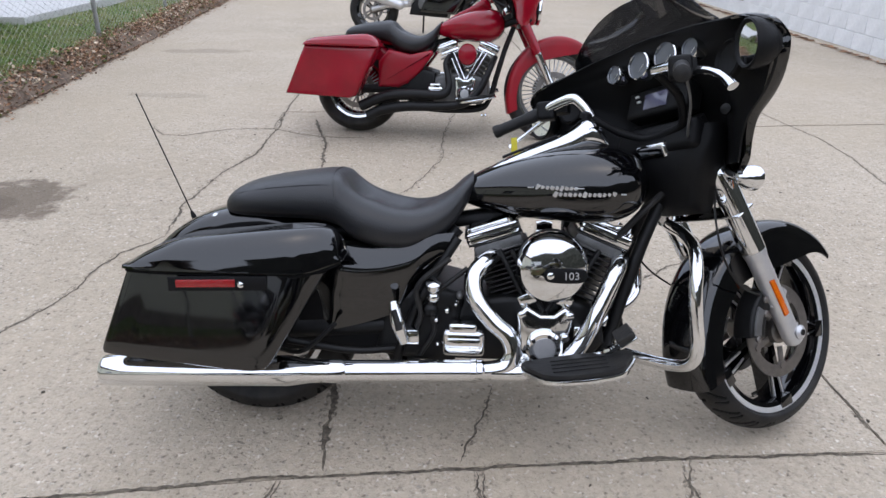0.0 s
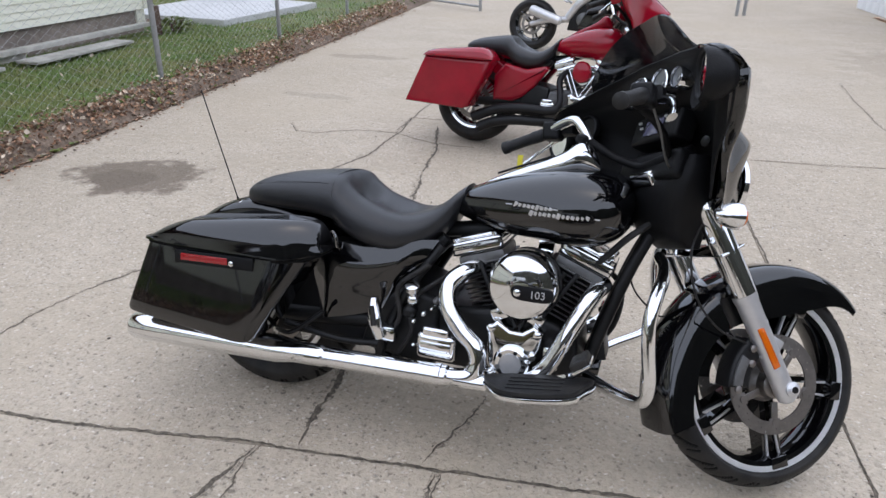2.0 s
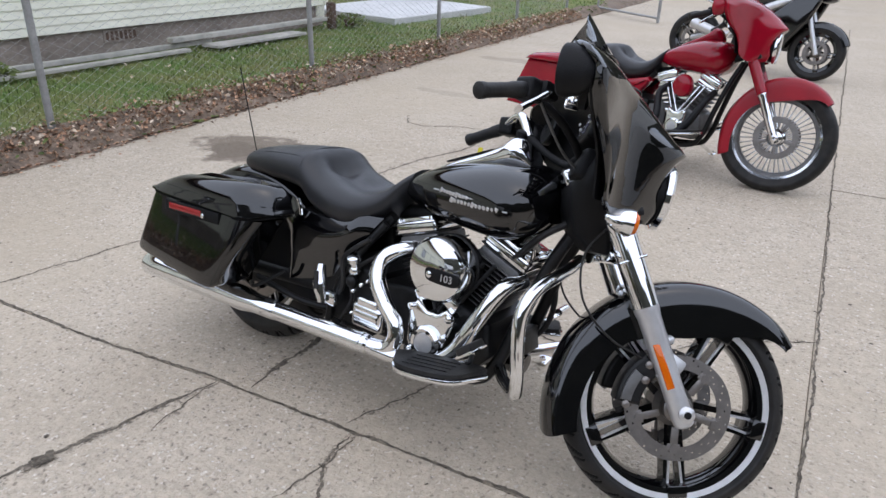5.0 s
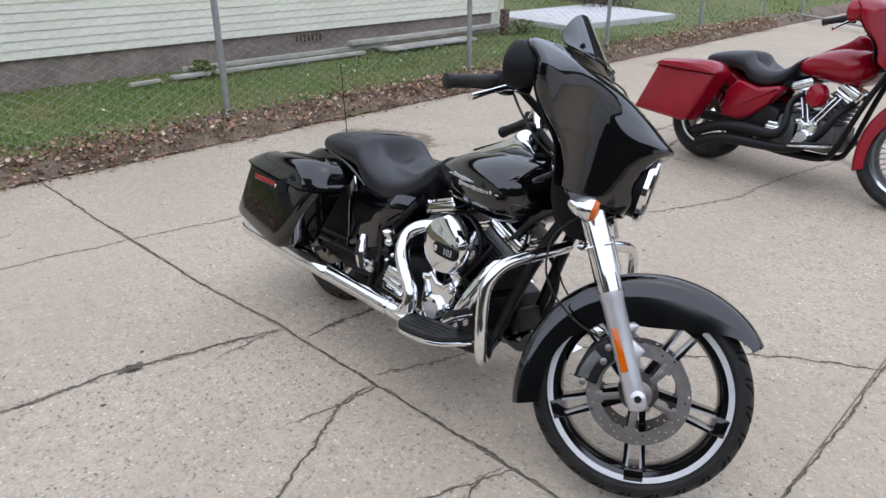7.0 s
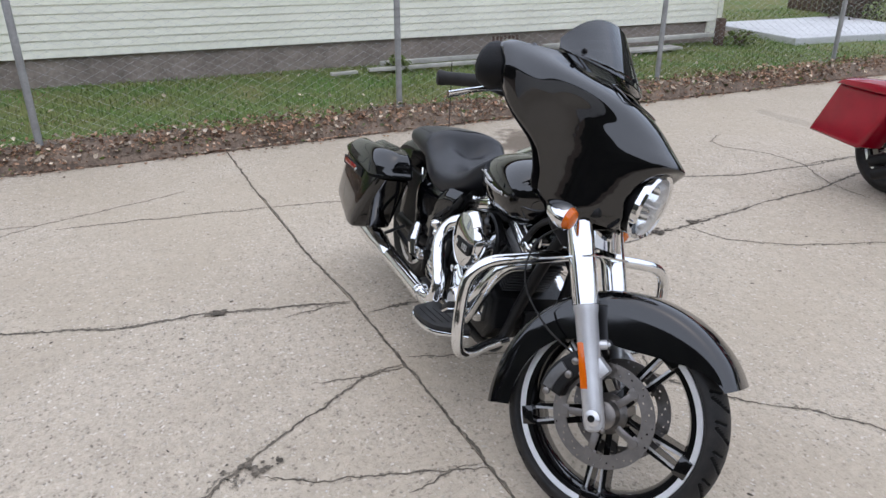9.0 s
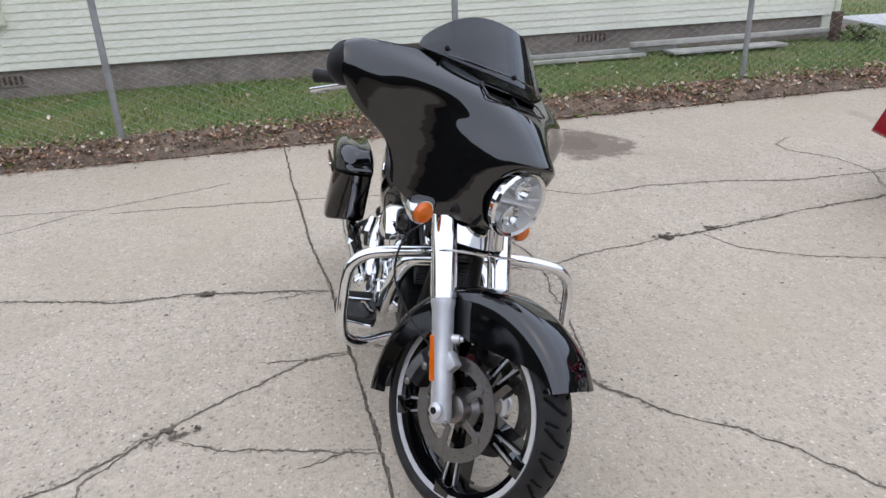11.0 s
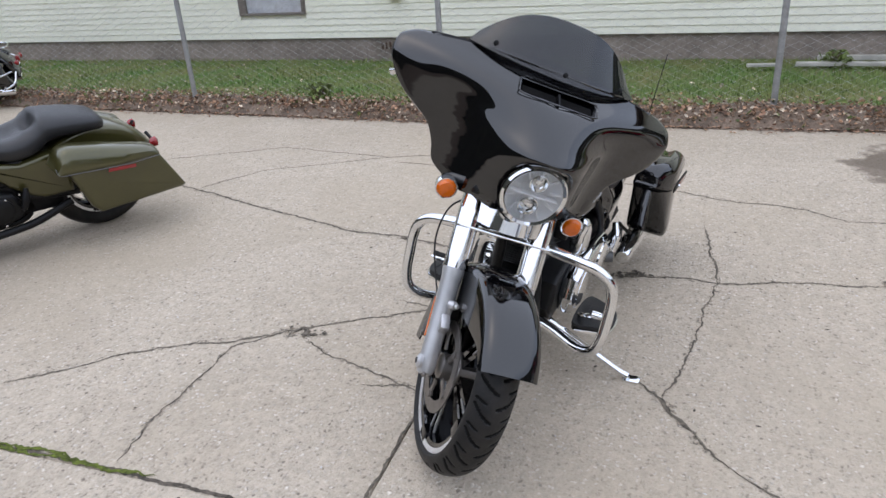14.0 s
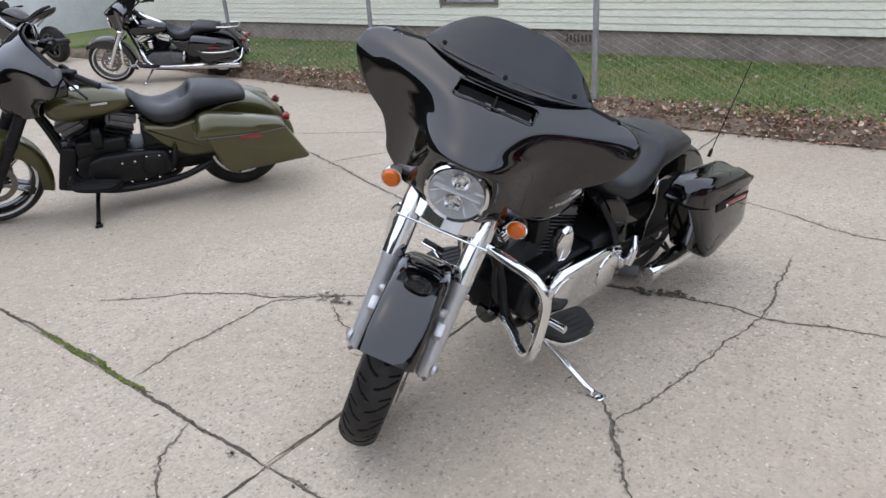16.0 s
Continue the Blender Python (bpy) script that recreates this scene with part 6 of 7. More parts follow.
    if o["fairing"] is not None:
        fm = o["fairing"]
        rows = smooth_rows([(0.768, 1.290, 0.190, 1.235, 0.748, 0.60), (0.80, 1.320, 0.256, 1.215, 0.782, 0.50), (0.86, 1.345, 0.278, 1.210, 0.835, 0.40), (0.91, 1.372, 0.312, 1.195, 0.885, 0.38), (0.950, 1.424, 0.385, 1.178, 0.928, 0.42),
                            (0.978, 1.434, 0.424, 1.158, 0.960, 0.46), (1.02, 1.404, 0.452, 1.130, 1.002, 0.50), (1.06, 1.344, 0.458, 1.098, 1.040, 0.60), (1.098, 1.268, 0.448, 1.074, 1.070, 0.85), (1.136, 1.196, 0.408, 1.068, 1.092, 1.0), (1.156, 1.155, 0.370, 1.060, 1.102, 1.0)], 4)
        us = [math.copysign(abs(k) ** 0.9, k) for k in np.linspace(-1, 1, 61)]

        prof = np.array(smooth_rows([(0.90, 1.440), (0.93, 1.443), (0.955, 1.441), (0.974, 1.430), (1.0, 1.394), (1.035, 1.345), (1.07, 1.287), (1.105, 1.212), (1.136, 1.163), (1.160, 1.128), (1.19, 1.09)], 6))
        rim = np.array(smooth_rows([(-0.05, 0.972), (0, 0.974), (0.06, 0.963), (0.10, 0.941), (0.135, 0.955), (0.17, 0.985), (0.22, 1.004), (0.30, 1.010), (0.40, 1.022), (0.46, 1.032), (0.5, 1.036)], 6))
        low = np.array(smooth_rows([(-0.05, 0.02), (0, 0.0), (0.05, 0.018), (0.10, 0.062), (0.17, 0.150), (0.24, 0.212), (0.32, 0.250), (0.40, 0.272), (0.46, 0.284), (0.5, 0.29)], 6))
        top = np.array(smooth_rows([(-0.05, 0.003), (0, 0.0), (0.10, 0.014), (0.225, 0.068), (0.33, 0.125), (0.42, 0.195), (0.46, 0.23), (0.5, 0.27)], 6))

        wide = np.array([(ze, hw) for zc, xc, hw, xe, ze, s0 in rows])
        edge = np.array([(0.74, 1.312), (0.775, 1.272), (0.80, 1.236), (0.84, 1.230), (0.885, 1.212), (0.92, 1.196), (0.964, 1.166), (1.0, 1.140), (1.04, 1.112), (1.10, 1.09)])

        def at(table, v):
            return float(np.interp(v, table[:, 0], table[:, 1]))

        def front_x(y, z):
            """The shell: a hood that sweeps back into the wings, and hollows below its rim."""
            y = abs(y)
            zr = at(rim, y)
            zh = max(z, zr)
            q = min(1, max(0, (zh - 0.965) / 0.135))
            q = q * q * (3 - 2 * q)
            x = at(prof, zh) - at(low, y) * (1 - q) - at(top, y) * q
            if z < zr:
                hw_, xr = at(wide, z), at(edge, z)
                t = min(1, max(0, (hw_ - y) / (hw_ - 0.09)))
                under = xr + (1.374 + 0.15 * (z - 0.856) - xr) * t ** 1.2 - 0.02 * math.sin(math.pi * t) - 0.5 * max(0, 0.80 - z)
                w = max(0, 1 - (zr - z) / 0.035)
                w = w * w * (3 - 2 * w)
                x = min(x, under * (1 - w) + x * w)
            if math.hypot(y, z - 0.856) < 0.086:
                x = min(x, 1.335)
            return x
        grid, skin, rims = [], [], []
        for zc, xc, hw, xe, ze, s0 in smooth_rows(rows, 3):
            row = []
            for uu in us:
                y, z = hw * uu, zc + (ze - zc) * abs(uu) ** 1.6
                row.append((front_x(y, z), y, z))
            # deep rounded return at the rim
            (xa, ya, za), (xb, yb, zb_) = row[0], row[-1]
            back = 0.034 * min(1, max(0.35, (za - 0.76) / 0.2))
            skin.append(row)
            rims.append(back)
        skin = np.array(skin)
        for k in range(4):
            sx = skin[:, :, 0].copy()
            skin[1:-1, :, 0] = (sx[:-2] + 2 * sx[1:-1] + sx[2:]) / 4
            sx = skin[:, :, 0].copy()
            skin[:, 1:-1, 0] = (sx[:, :-2] + 2 * sx[:, 1:-1] + sx[:, 2:]) / 4
        if fine:
            hole = (np.abs(skin[:, :, 1]) < 0.114) & (skin[:, :, 2] > 1.079) & (skin[:, :, 2] < 1.108)
            skin[hole, 0] -= 0.045
        for row, back in zip(skin.tolist(), rims):
            (xa, ya, za), (xb, yb, zb_) = row[0], row[-1]
            grid.append([(xa - back, ya * 0.955, za), (xa - back * 0.7, ya * 1.005, za), (xa - back * 0.35, ya * 1.018, za)] + row + [(xb - back * 0.35, yb * 1.018, zb_), (xb - back * 0.7, yb * 1.005, zb_), (xb - back, yb * 0.955, zb_)])
        fa = put("fairing", sheet(grid, -0.006), fm, "glossy batwing fairing" if fine else "", turn=True, angle=50)
        # inner panel
        ig = []
        for zc, xc, hw, xe, ze, s0 in rows[4:]:
            ig.append([(min(xe - 0.035 + 0.105 * (1 - abs(uu) ** 2.2) * min(1, max(0.8, (1.17 - zc) / 0.06)), front_x(hw * uu, zc + (ze - zc) * abs(uu) ** 1.6) - 0.03), hw * 0.985 * uu, zc + (ze - zc) * abs(uu) ** 1.6) for uu in np.linspace(-1, 1, 25)])
        put("inner_panel", sheet(ig, -0.005), M_PLASTIC, parent=fa, turn=True)
        if fine:
            nac = loft([[(x0 + (x1 - x0) * (0.5 - 0.5 * math.copysign(abs(math.cos(a)) ** 0.5, math.cos(a))), hw * math.copysign(abs(math.sin(a)) ** 0.5, math.sin(a)), z) for a in np.linspace(0, 2 * math.pi, 29)[:-1]]
                        for z, x0, x1, hw in ((0.665, 1.215, 1.275, 0.075), (0.70, 1.165, 1.275, 0.100), (0.76, 1.135, 1.268, 0.135), (0.82, 1.125, 1.262, 0.160), (0.865, 1.140, 1.250, 0.175), (0.90, 1.155, 1.235, 0.170))])
            put("inner_nacelle", nac, M_PLASTIC, parent=fa, turn=True)
        lc, la = Vector((1.382, 0, 0.856)), Vector((1, 0, -0.04)).normalized()
        lup = Vector((0.04, 0, 1)).normalized()
        hl = put("headlamp", lathe([(0.060, -0.07), (0.084, -0.045), (0.087, -0.006)], lc, la, 48, caps=(True, False)), M_PLASTIC, "round headlamp in a chrome ring" if fine else "", turn=True)
        put("lamp_ring", lathe([(0.087, -0.012), (0.0965, -0.008), (0.0965, 0.006), (0.091, 0.013), (0.083, 0.008)], lc, la, 48, caps=(False, False)), M_CHROME, "chrome headlamp ring", hl, True)
        put("lamp_bowl", lathe([(0.084, 0.007), (0.072, -0.016), (0.045, -0.038), (0.02, -0.044)], lc, la, 40, caps=(False, True)), M_LAMP, parent=hl, turn=True)
        if fine:
            put("lamp_divider", box(lc - la * 0.006, (0.020, 0.145, 0.006), 0.002, rot=pose(0, 0, 0, 0, 2.3)), M_LAMP, parent=hl, turn=True)
            for dz, rr in ((0.037, 0.027), (-0.037, 0.030)):
                put("lamp_element", lathe([(rr, -0.02), (rr, 0.002), (rr * 0.88, 0.004), (rr * 0.6, -0.012), (0.009, -0.016), (0.008, -0.006), (0.002, -0.004)], lc - la * 0.004 + lup * dz, la, 24), M_CHROME, parent=hl, turn=True)
            for k in range(10):
                a = 2 * math.pi * k / 10 + 0.3
                d = (Vector((0, 1, 0)) * math.cos(a) + lup * math.sin(a))
                put("reflector_facet", rod(lc - la * 0.012 + d * 0.050, lc - la * 0.002 + d * 0.078, 0.004, 6), M_LAMP, parent=hl, turn=True)
            put("lens", lathe([(0.083, 0.008), (0.080, 0.012), (0.055, 0.019), (0.0005, 0.0225), (0.0005, 0.0210), (0.055, 0.0175), (0.079, 0.0105)], lc, la, 40, closed=True), M_GLASS, parent=hl, turn=True).visible_shadow = False
        else:
            put("lens", lathe([(0.083, 0.004), (0.055, 0.012), (0.02, 0.015)], lc, la, 32), M_GLASS, parent=hl, turn=True).visible_shadow = False
        if fine:
            # air slot above the lamp
            # near-black floor plate paints the shade inside the vent
            sl = put("air_slot", box((1.2265, 0, 1.0805), (0.046, 0.222, 0.005), 0.002, rot=pose(0, 0, 0, 0, 25), segs=2), M_RECESS, "dark air vent slot", fa, True)
            put("slot_divider", box((1.231, 0, 1.0885), (0.044, 0.006, 0.014), 0.001, rot=pose(0, 0, 0, 0, 25)), M_PLASTIC, parent=sl, turn=True)
            put("slot_lip", tube([(1.196, -0.118, 1.106), (1.228, -0.122, 1.094), (1.250, -0.112, 1.083), (1.257, 0.0, 1.084), (1.250, 0.112, 1.083), (1.228, 0.122, 1.094), (1.196, 0.118, 1.106), (1.204, 0.0, 1.108), (1.196, -0.118, 1.106)], 0.0026, 8, 6), M_BLACK, parent=sl, turn=True)
            for gy, gz, gr in ((-0.172, 1.085, 0.028), (-0.080, 1.090, 0.040), (0.020, 1.090, 0.040), (0.112, 1.085, 0.028)):
                gx = 1.108 if gr > 0.03 else 1.102
                gg = put("gauge", lathe([(gr, -0.03), (gr, 0.006), (gr * 0.93, 0.009), (gr * 0.90, 0.004)], (gx, gy, gz), (-1, 0, 0.05), 28, caps=(True, False)), M_CHROME, "round gauge with a bright rim", fa, True)
                put("gauge_face", lathe([(gr * 0.91, 0.002), (gr * 0.5, 0.0025), (0.003, 0.003)], (gx, gy, gz), (-1, 0, 0.05), 24), M_DIAL, parent=gg, turn=True)
                put("needle", box((gx - 0.0045, gy - 0.25 * gr, gz - 0.2 * gr), (0.002, 0.002, gr * 0.6), 0.0005, rot=pose(0, 0, 0, 50, -3)), M_SILVER, parent=gg, turn=True)
            for s in (-1, 1):
                put("speaker", lathe([(0.048, -0.01), (0.050, 0.006), (0.045, 0.010), (0.040, 0.002), (0.01, -0.004)], (1.086, s * 0.300, 1.022), (-1, -s * 0.25, 0.15), 32), M_PLASTIC, "round black speaker grille", fa, True)
            rd = put("radio", box((1.175, 0, 0.985), (0.06, 0.23, 0.085), 0.012, rot=pose(0, 0, 0, 0, 16), segs=3), M_PLASTIC, "radio unit with a small screen", fa, True)
            put("screen", box((1.1435, 0, 0.992), (0.004, 0.088, 0.046), 0.001, rot=pose(0, 0, 0, 0, 16)), M_SCREEN, parent=rd, turn=True)
            for s in (-1, 1):
                for k in range(4):
                    put("button", box((1.1395 + k * 0.0045, s * 0.066, 1.012 - k * 0.014), (0.006, 0.014, 0.007), 0.002, rot=pose(0, 0, 0, 0, 16)), M_SILVER, parent=rd, turn=True)
            put("storage_box", box((1.17, 0, 0.87), (0.09, 0.30, 0.085), 0.02, rot=pose(0, 0, 0, 0, 16), segs=3), M_PLASTIC, parent=fa, turn=True)
            put("power_outlet", lathe([(0.014, 0), (0.014, 0.006), (0.009, 0.008)], (1.158, -0.226, 0.921), (-1, -0.2, 0.1), 18), M_ENGINE, parent=fa, turn=True)
        for s in (-1, 1):
            mx, my, mz = (1.024, 0.415, 1.022) if s < 0 else (1.050, 0.400, 0.995)
            ma = radians(20 if s < 0 else 14)
            nx, ny = -math.cos(ma), -s * math.sin(ma)
            pod = loft([[(mx - nx * dx - ny * rr * math.cos(t) * 0.85, s * my - ny * dx + nx * rr * math.cos(t) * 0.85, mz + rr * math.sin(t)) for t in [2 * math.pi * k / 24 for k in range(24)]] for dx, rr in ((0.060, 0.012), (0.052, 0.032), (0.030, 0.050), (0.0, 0.058), (-0.016, 0.057), (-0.020, 0.053), (-0.017, 0.048), (-0.006, 0.046))])
            mr = put("mirror", pod, M_PLASTIC if fine else fm, parent=fa, turn=True)
            put("mirror_glass", lathe([(0.045, 0), (0.045, 0.002), (0.01, 0.003)], (mx + nx * 0.012, s * my + ny * 0.012, mz), (nx, ny, 0), 24), M_MIRROR, "mirror glass", mr, True)
    if o["screen"]:
        sg_ = []
        for v in np.linspace(0, 1, 12):
            row = []
            for uu in np.linspace(-1, 1, 25):
                k = 1 - 0.80 * abs(uu) ** 2.6
                row.append((1.200 - 0.115 * uu * uu - (0.115 + o["tall"] * 0.4) * v * k, 0.272 * uu * (1 - 0.10 * v), 1.128 + 0.006 * (1 - uu * uu) + (0.138 + o["tall"]) * v * k))
            sg_.append(row)
        put("windscreen", sheet(sg_, 0.004), M_TINT, "low smoked windscreen", turn=True)
        if fine:
            for yy in (-0.205, 0.0, 0.205):
                xx = 1.200 - 0.115 * (yy / 0.262) ** 2
                put("screen_bolt", lathe([(0.007, 0), (0.007, 0.006), (0.003, 0.008)], (xx - 0.012, yy, 1.152), (0.75, 0, 0.66), 12), M_PLASTIC, turn=True)
            put("screen_trim", tube([(1.092, -0.255, 1.130), (1.140, -0.19, 1.140), (1.178, -0.10, 1.147), (1.188, 0.0, 1.150), (1.178, 0.10, 1.147), (1.140, 0.19, 1.140), (1.092, 0.255, 1.130)], 0.0035, 8, 5), M_BLACK, turn=True)
    if o["fairing"] is None:
        hl = put("headlamp", lathe([(0.03, -0.16), (0.085, -0.11), (0.105, -0.02), (0.105, 0.02), (0.095, 0.03), (0.09, 0.02)], (1.33, 0, 0.885), (1, 0, -0.05), 36), o["nacelle"], turn=True)
        put("lens", lathe([(0.09, 0.016), (0.06, 0.03), (0.01, 0.036)], (1.33, 0, 0.885), (1, 0, -0.05), 32), M_LAMP, parent=hl, turn=True)
        put("nacelle", loft([oval(x, 0, w, zt, zb, 24, 2.6) for x, w, zt, zb in ((1.14, 0.05, 0.93, 0.84), (1.18, 0.11, 0.965, 0.79), (1.25, 0.15, 0.975, 0.74), (1.31, 0.13, 0.96, 0.76), (1.335, 0.11, 0.95, 0.80))]), o["nacelle"], turn=True)
    return bike


BAG = [(-0.246, 0.530), (-0.312, 0.345), (-0.326, 0.312), (-0.314, 0.300), (0.115, 0.312), (0.145, 0.328), (0.170, 0.375), (0.217, 0.480), (0.251, 0.550)]
LID = [(-0.272, 0.518, 0.538), (-0.262, 0.518, 0.552), (-0.21, 0.520, 0.572), (-0.10, 0.524, 0.602), (0.03, 0.530, 0.634), (0.16, 0.536, 0.658), (0.225, 0.540, 0.662), (0.262, 0.543, 0.640), (0.290, 0.545, 0.585), (0.300, 0.546, 0.560)]
base = dict(squeeze=1.0, bigair=True, refl=True, paint=M_BLACK, bagpaint=M_BLACK, trim=M_CHROME, case=M_ENGINE, fine=True, rear="cast", front="cast", lip=M_LIP, bag=BAG, lid=LID, console=M_CHROME, badge=True, stripe=False,
            heads=M_CHROME, air=M_CHROME, cover=M_CHROME, primary=M_CHROME, pipes="chrome", muffler=M_CHROME, guard=M_CHROME, lift=-0.006, tyre=0.303, rimr=0.250, fw=0.124, fender=M_BLACK,
            leg=M_SATIN, cover_fork=M_CHROME, signals=True, fairing=M_BLACK, screen=True, tall=0.0, nacelle=M_BLACK)
bagger("motorcycle", "glossy black touring motorcycle with batwing fairing, leaning on its side stand", pose(-0.557, 1.843, 0, 0, 0, -2.3) @ pose(0, 0, 0, -11.6), 34.4, base)

# ---- the other machines in the yard ----
RBAG = [(-0.30, 0.60), (-0.445, 0.275), (0.02, 0.265), (0.06, 0.28), (0.215, 0.60)]
RLID = [(-0.305, 0.598, 0.612), (-0.25, 0.60, 0.645), (0.0, 0.60, 0.672), (0.14, 0.60, 0.676), (0.205, 0.60, 0.640), (0.222, 0.60, 0.615)]
red = dict(base, squeeze=0.88, bigair=False, refl=False, paint=M_RED, bagpaint=M_RED, fine=False, rear=40, front=40, lip=M_CHROME, bag=RBAG, lid=RLID, console=M_RED, badge=False, air=M_RED, pipes="sweep", guard=None, lift=0.014, tyre=0.338, rimr=0.256,
           fw=0.12, fender=M_REDDEEP, leg=M_CHROME, cover_fork=M_RED, signals=False, fairing=M_RED, screen=False, case=M_CAST)
bagger("motorcycle", "candy red custom motorcycle with stretched bags and wire-spoked wheels", pose(-0.62, 5.01, 0, 0, 0, -6.5) @ pose(0, 0, 0, -8.5), 8, red)

OBAG = [(-0.265, 0.535), (-0.425, 0.265), (-0.40, 0.252), (0.11, 0.262), (0.155, 0.31), (0.217, 0.47), (0.251, 0.550)]
olive = dict(base, paint=M_OLIVE, bagpaint=M_OLIVE, trim=M_MATTE, fine=False, bag=OBAG, lid=LID, console=M_BLACK, badge=False, stripe=True, heads=M_CAST, air=M_MATTE, cover=M_ENGINE, primary=M_ENGINE, pipes="none",
             muffler=M_MATTE, guard=None, fender=M_OLIVE, leg=M_MATTE, cover_fork=M_MATTE, signals=False, fairing=M_BLACK, screen=False)
ob_ = bagger("motorcycle", "olive green motorcycle with hard bags and black engine on its stand", pose(-0.375, -1.10, 0, 0, 0, -25) @ pose(0, 0, 0, -11), 14, olive)

part("fuel_cap", lathe([(0.034, 0), (0.034, 0.010), (0.026, 0.016), (0.004, 0.018)], (0.93, 0.085, 0.848), (0, 0.35, 1), 24), M_CHROME, ob_, "chrome fuel cap")
for s in (-1, 1):
    part("lid_trim", tube([(-0.262, s * 0.370, 0.522), (-0.10, s * 0.405, 0.527), (0.06, s * 0.411, 0.533), (0.20, s * 0.411, 0.540), (0.29, s * 0.410, 0.547), (0.300, s * 0.39, 0.585)], 0.0028, 8, 5), M_CAST, ob_)
    part("tail_lamp", lathe([(0.010, -0.03), (0.028, -0.01), (0.030, 0.012), (0.010, 0.022)], (-0.318, s * 0.17, 0.52), (-1, 0, 0.1), 18), M_REFL, ob_, "red tail indicator")
    part("lamp_arm", tube([(-0.30, s * 0.10, 0.56), (-0.31, s * 0.14, 0.535), (-0.315, s * 0.17, 0.52)], 0.010, 8, 4), M_MATTE, ob_)
    # plain black blocks added to fill see-through gaps round the engine
    part("engine_cover", box((0.86, s * 0.11, 0.46), (0.30, 0.05, 0.11), 0.02, segs=3), M_ENGINE, ob_)
    part("filler_block", box((0.50, s * 0.10, 0.50), (0.22, 0.10, 0.14), 0.02, segs=3), M_ENGINE, ob_)
    part("frame_rail", tube([(1.04, s * 0.15, 0.22), (0.80, s * 0.20, 0.19), (0.45, s * 0.19, 0.20), (0.20, s * 0.16, 0.27)], 0.022, 10, 5), M_MATTE, ob_)
    # added black block that fills the dark space ahead of the engine
    part("front_block", box((1.085, s * 0.06, 0.34), (0.10, 0.11, 0.30), 0.02, rot=pose(0, 0, 0, 0, -16), segs=3), M_MATTE, ob_)
    for k in range(7):
        part("bolt", lathe([(0.007, 0), (0.007, 0.006), (0.003, 0.008)], (0.46 + 0.075 * k, s * 0.198, 0.40 - 0.012 * (k % 2) - 0.002 * k * k), (0, s, 0), 10), M_CHROME, ob_)
    for k in range(5):
        part("bolt", lathe([(0.007, 0), (0.007, 0.006), (0.003, 0.008)], (0.56 + 0.085 * k, s * 0.198, 0.235), (0, s, 0), 10), M_CHROME, ob_)

tour = dict(base, fine=False, front=24, rear=24, badge=False, stripe=True, pipes="plain", tall=0.16, fairing=M_BLACK, leg=M_CHROME, primary=M_CAST)
tb = bagger("motorcycle", "black touring motorcycle with chrome bag rails and wire wheels", pose(-3.16, -5.80, 0, 0, 0, -47.5) @ pose(0, 0, 0, -10), 10, tour)
for s in (-1, 1):
    part("bag_rail", tube([(0.24, s * 0.24, 0.33), (0.10, s * 0.44, 0.30), (-0.20, s * 0.45, 0.30), (-0.33, s * 0.30, 0.32), (-0.36, s * 0.18, 0.42)], 0.012, 8, 5), M_CHROME, tb)
    part("bag_rail", tube([(0.26, s * 0.24, 0.50), (0.10, s * 0.45, 0.47), (-0.20, s * 0.46, 0.46), (-0.34, s * 0.30, 0.46)], 0.010, 8, 5), M_CHROME, tb)
    part("tail_signal", lathe([(0.012, -0.03), (0.03, -0.01), (0.032, 0.01), (0.01, 0.02)], (-0.40, s * 0.15, 0.52), (-1, 0, 0), 18), M_REFL, tb, "red rear indicator lens")
part("tail_lamp", box((-0.395, 0, 0.53), (0.05, 0.10, 0.07), 0.015), M_REFL, tb, "red tail lamp")
part("luggage_rack", tube([(-0.05, -0.13, 0.70), (-0.28, -0.12, 0.69), (-0.33, 0.0, 0.69), (-0.28, 0.12, 0.69), (-0.05, 0.13, 0.70)], 0.009, 8, 5), M_CHROME, tb)


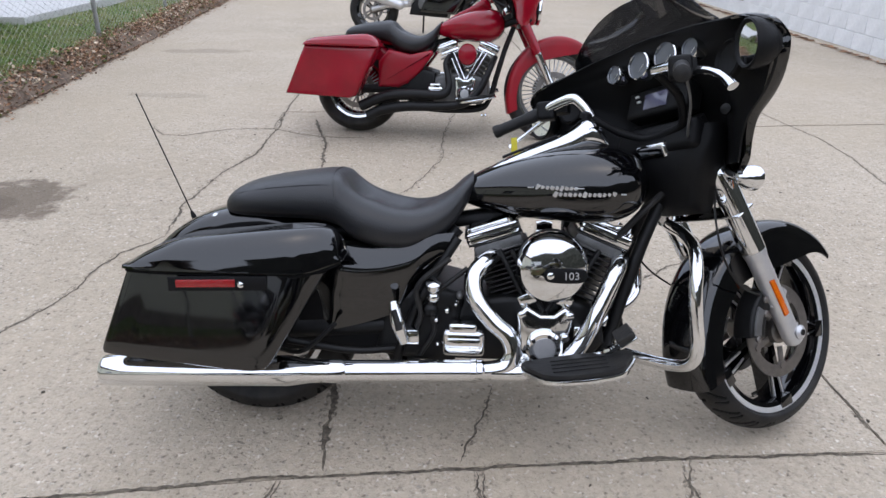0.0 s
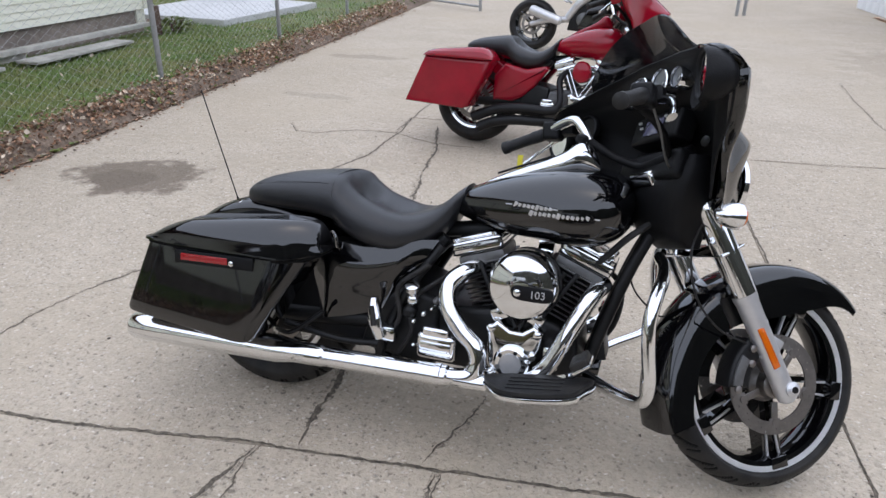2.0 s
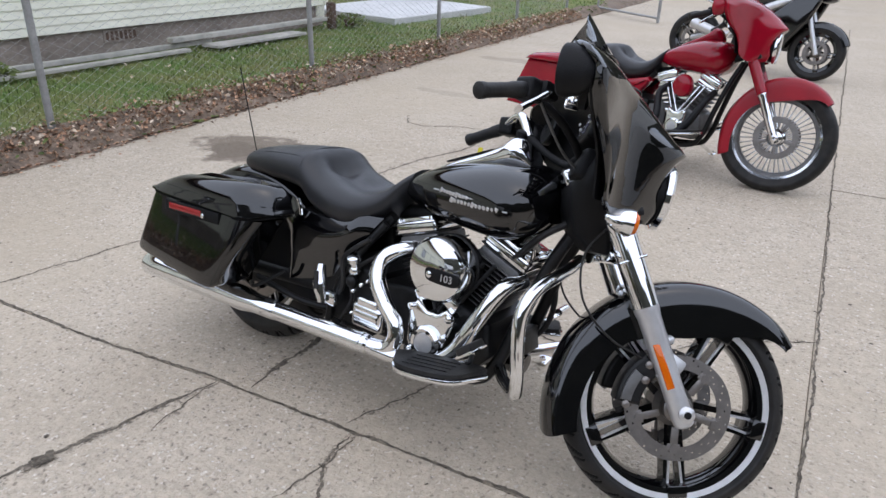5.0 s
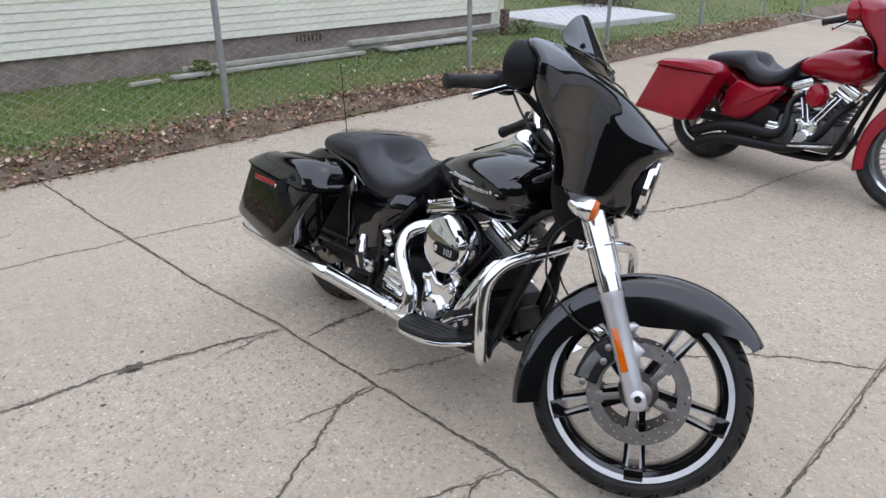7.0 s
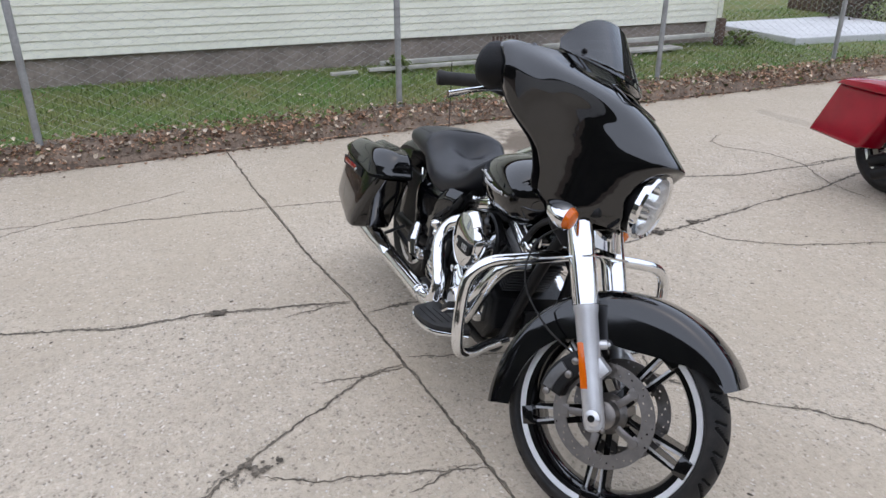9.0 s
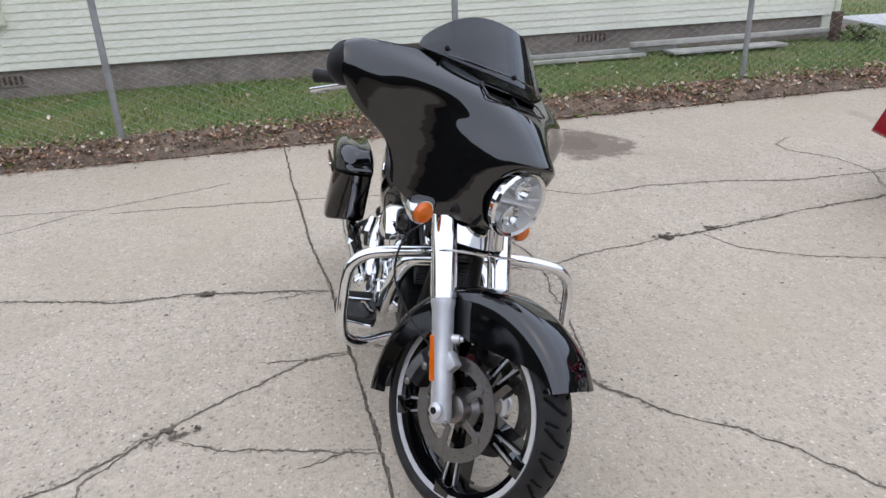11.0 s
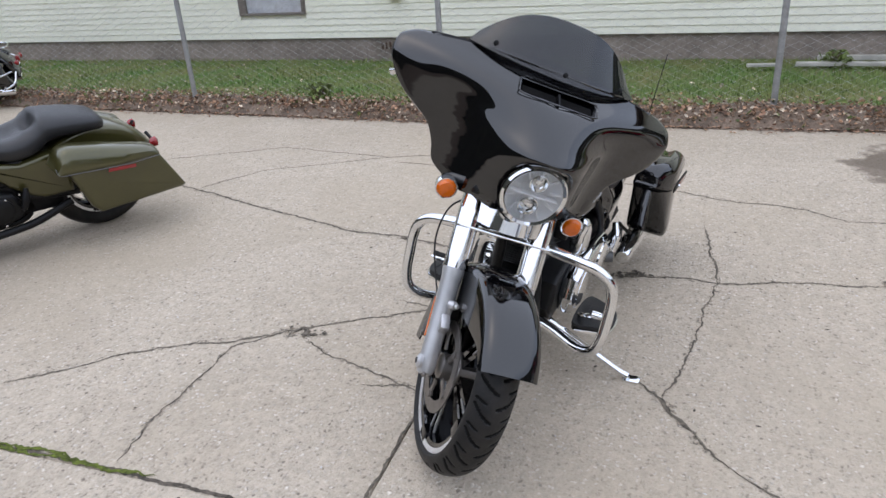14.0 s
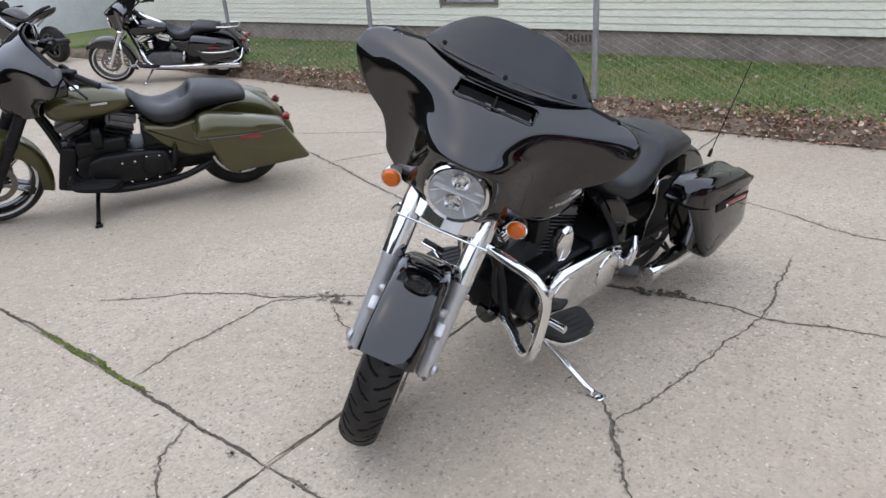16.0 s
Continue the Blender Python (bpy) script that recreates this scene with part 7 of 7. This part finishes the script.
def sport_bike(label, m, paint):
    """A sport motorcycle with a twin-spar frame."""
    bike = thing("sport_motorcycle", label, "motorcycle", "motorcycles in the yard", m)
    I = Matrix()
    wheel(bike, (0, 0, 0.315), 0.315, 0.215, 0.17, "cast", I, M_BLACK, M_BLACK, (-0.08,), False, detail=False)
    wheel(bike, (1.40, 0, 0.30), 0.30, 0.215, 0.12, "cast", I, M_BLACK, M_BLACK, (-0.07, 0.07), False, detail=False)
    for s in (-1, 1):
        part("frame_spar", tube([(1.10, s * 0.06, 0.86), (0.95, s * 0.16, 0.78), (0.65, s * 0.17, 0.62), (0.48, s * 0.14, 0.42)], [0.04, 0.045, 0.05, 0.045], 10, 5), M_SATIN, bike, "silver aluminium frame spar")
        part("swingarm", tube([(0.48, s * 0.11, 0.40), (0.25, s * 0.12, 0.38), (0.0, s * 0.11, 0.315)], [0.035, 0.04, 0.028], 10, 4), M_SATIN, bike)
        part("fork_leg", rod((1.42, s * 0.10, 0.28), (1.16, s * 0.10, 0.92), 0.027, 14), M_SATIN, bike)
        a, b = sorted((s * 0.12, s * 0.21))
        part("side_fairing", prism([(0.62, 0.30), (1.05, 0.28), (1.28, 0.62), (1.38, 0.88), (1.22, 0.98), (1.05, 0.80), (0.72, 0.52)], a, b, 0.03, segs=3), paint, bike)
        part("grip", rod((1.05, s * 0.20, 0.93), (0.98, s * 0.34, 0.92), 0.018, 12), M_RUBBER, bike)
        part("mirror", lathe([(0.02, 0), (0.05, 0.015), (0.05, 0.03), (0.01, 0.04)], (1.24, s * 0.36, 1.12), (-1, 0, 0), 18), M_PLASTIC, bike)
        part("mirror_arm", tube([(1.26, s * 0.14, 1.02), (1.25, s * 0.26, 1.08), (1.24, s * 0.35, 1.12)], 0.009, 8, 4), M_PLASTIC, bike)
    part("engine", prism([(0.48, 0.27), (0.95, 0.24), (1.05, 0.45), (0.85, 0.68), (0.55, 0.60)], -0.15, 0.15, 0.03, segs=3), M_ENGINE, bike)
    part("engine_cover", lathe([(0.085, 0), (0.085, 0.02), (0.05, 0.035)], (0.68, -0.15, 0.40), (0, -1, 0), 28), M_CAST, bike)
    part("fuel_tank", loft([oval(x, 0, w, zt, zb, 28, 2.5) for x, w, zt, zb in smooth_rows([(0.50, 0.08, 0.80, 0.72), (0.60, 0.13, 0.88, 0.70), (0.80, 0.17, 0.97, 0.72), (0.98, 0.15, 0.95, 0.76), (1.06, 0.08, 0.90, 0.80)], 3)]), paint, bike)
    part("seat", loft([oval(x, 0, w, zt, zb, 24, 2.8) for x, w, zt, zb in smooth_rows([(-0.22, 0.05, 0.98, 0.94), (-0.10, 0.11, 0.96, 0.88), (0.10, 0.13, 0.90, 0.80), (0.30, 0.14, 0.82, 0.74), (0.48, 0.10, 0.81, 0.74)], 3)]), M_VINYL, bike)
    part("tail", loft([oval(x, 0, w, zt, zb, 20, 2.6) for x, w, zt, zb in smooth_rows([(-0.36, 0.04, 0.95, 0.90), (-0.2, 0.10, 0.94, 0.82), (0.1, 0.13, 0.86, 0.74), (0.4, 0.12, 0.76, 0.66)], 3)]), paint, bike)
    part("subframe", tube([(0.45, -0.1, 0.60), (0.15, -0.11, 0.74), (-0.15, -0.09, 0.86)], 0.014, 8, 4), M_SATIN, bike)
    part("subframe", tube([(0.45, 0.1, 0.60), (0.15, 0.11, 0.74), (-0.15, 0.09, 0.86)], 0.014, 8, 4), M_SATIN, bike)
    part("muffler", lathe([(0.03, 0), (0.055, 0.03), (0.06, 0.40), (0.045, 0.43)], (0.42, -0.2, 0.36), (-1, -0.03, 0.32), 24), M_SATIN, bike)
    part("nose", loft([oval(x, 0, w, zt, zb, 24, 2.4) for x, w, zt, zb in smooth_rows([(1.12, 0.18, 1.08, 0.86), (1.25, 0.20, 1.06, 0.82), (1.40, 0.15, 0.98, 0.82), (1.48, 0.06, 0.92, 0.85)], 3)]), paint, bike)
    part("front_fender", arch((1.40, 0, 0.30), [(20, 0.335, 0.07, 0.05), (90, 0.335, 0.075, 0.07), (160, 0.34, 0.07, 0.05)]), paint, bike)
    part("side_stand", tube([(0.62, 0.12, 0.28), (0.60, 0.22, 0.12), (0.59, 0.27, 0.05)], 0.012, 8, 4), M_ENGINE, bike)
    return bike


sport_bike("black and silver sport motorcycle parked behind a red machine", pose(-0.92, 9.35, 0, 0, 0, -8) @ pose(0, 0, 0, -8), M_BLACK)
sport_bike("dark sport motorcycle parked far along the lawn", pose(-2.75, -10.6, 0, 0, 0, -75) @ pose(0, 0, 0, -8), M_BLACK)
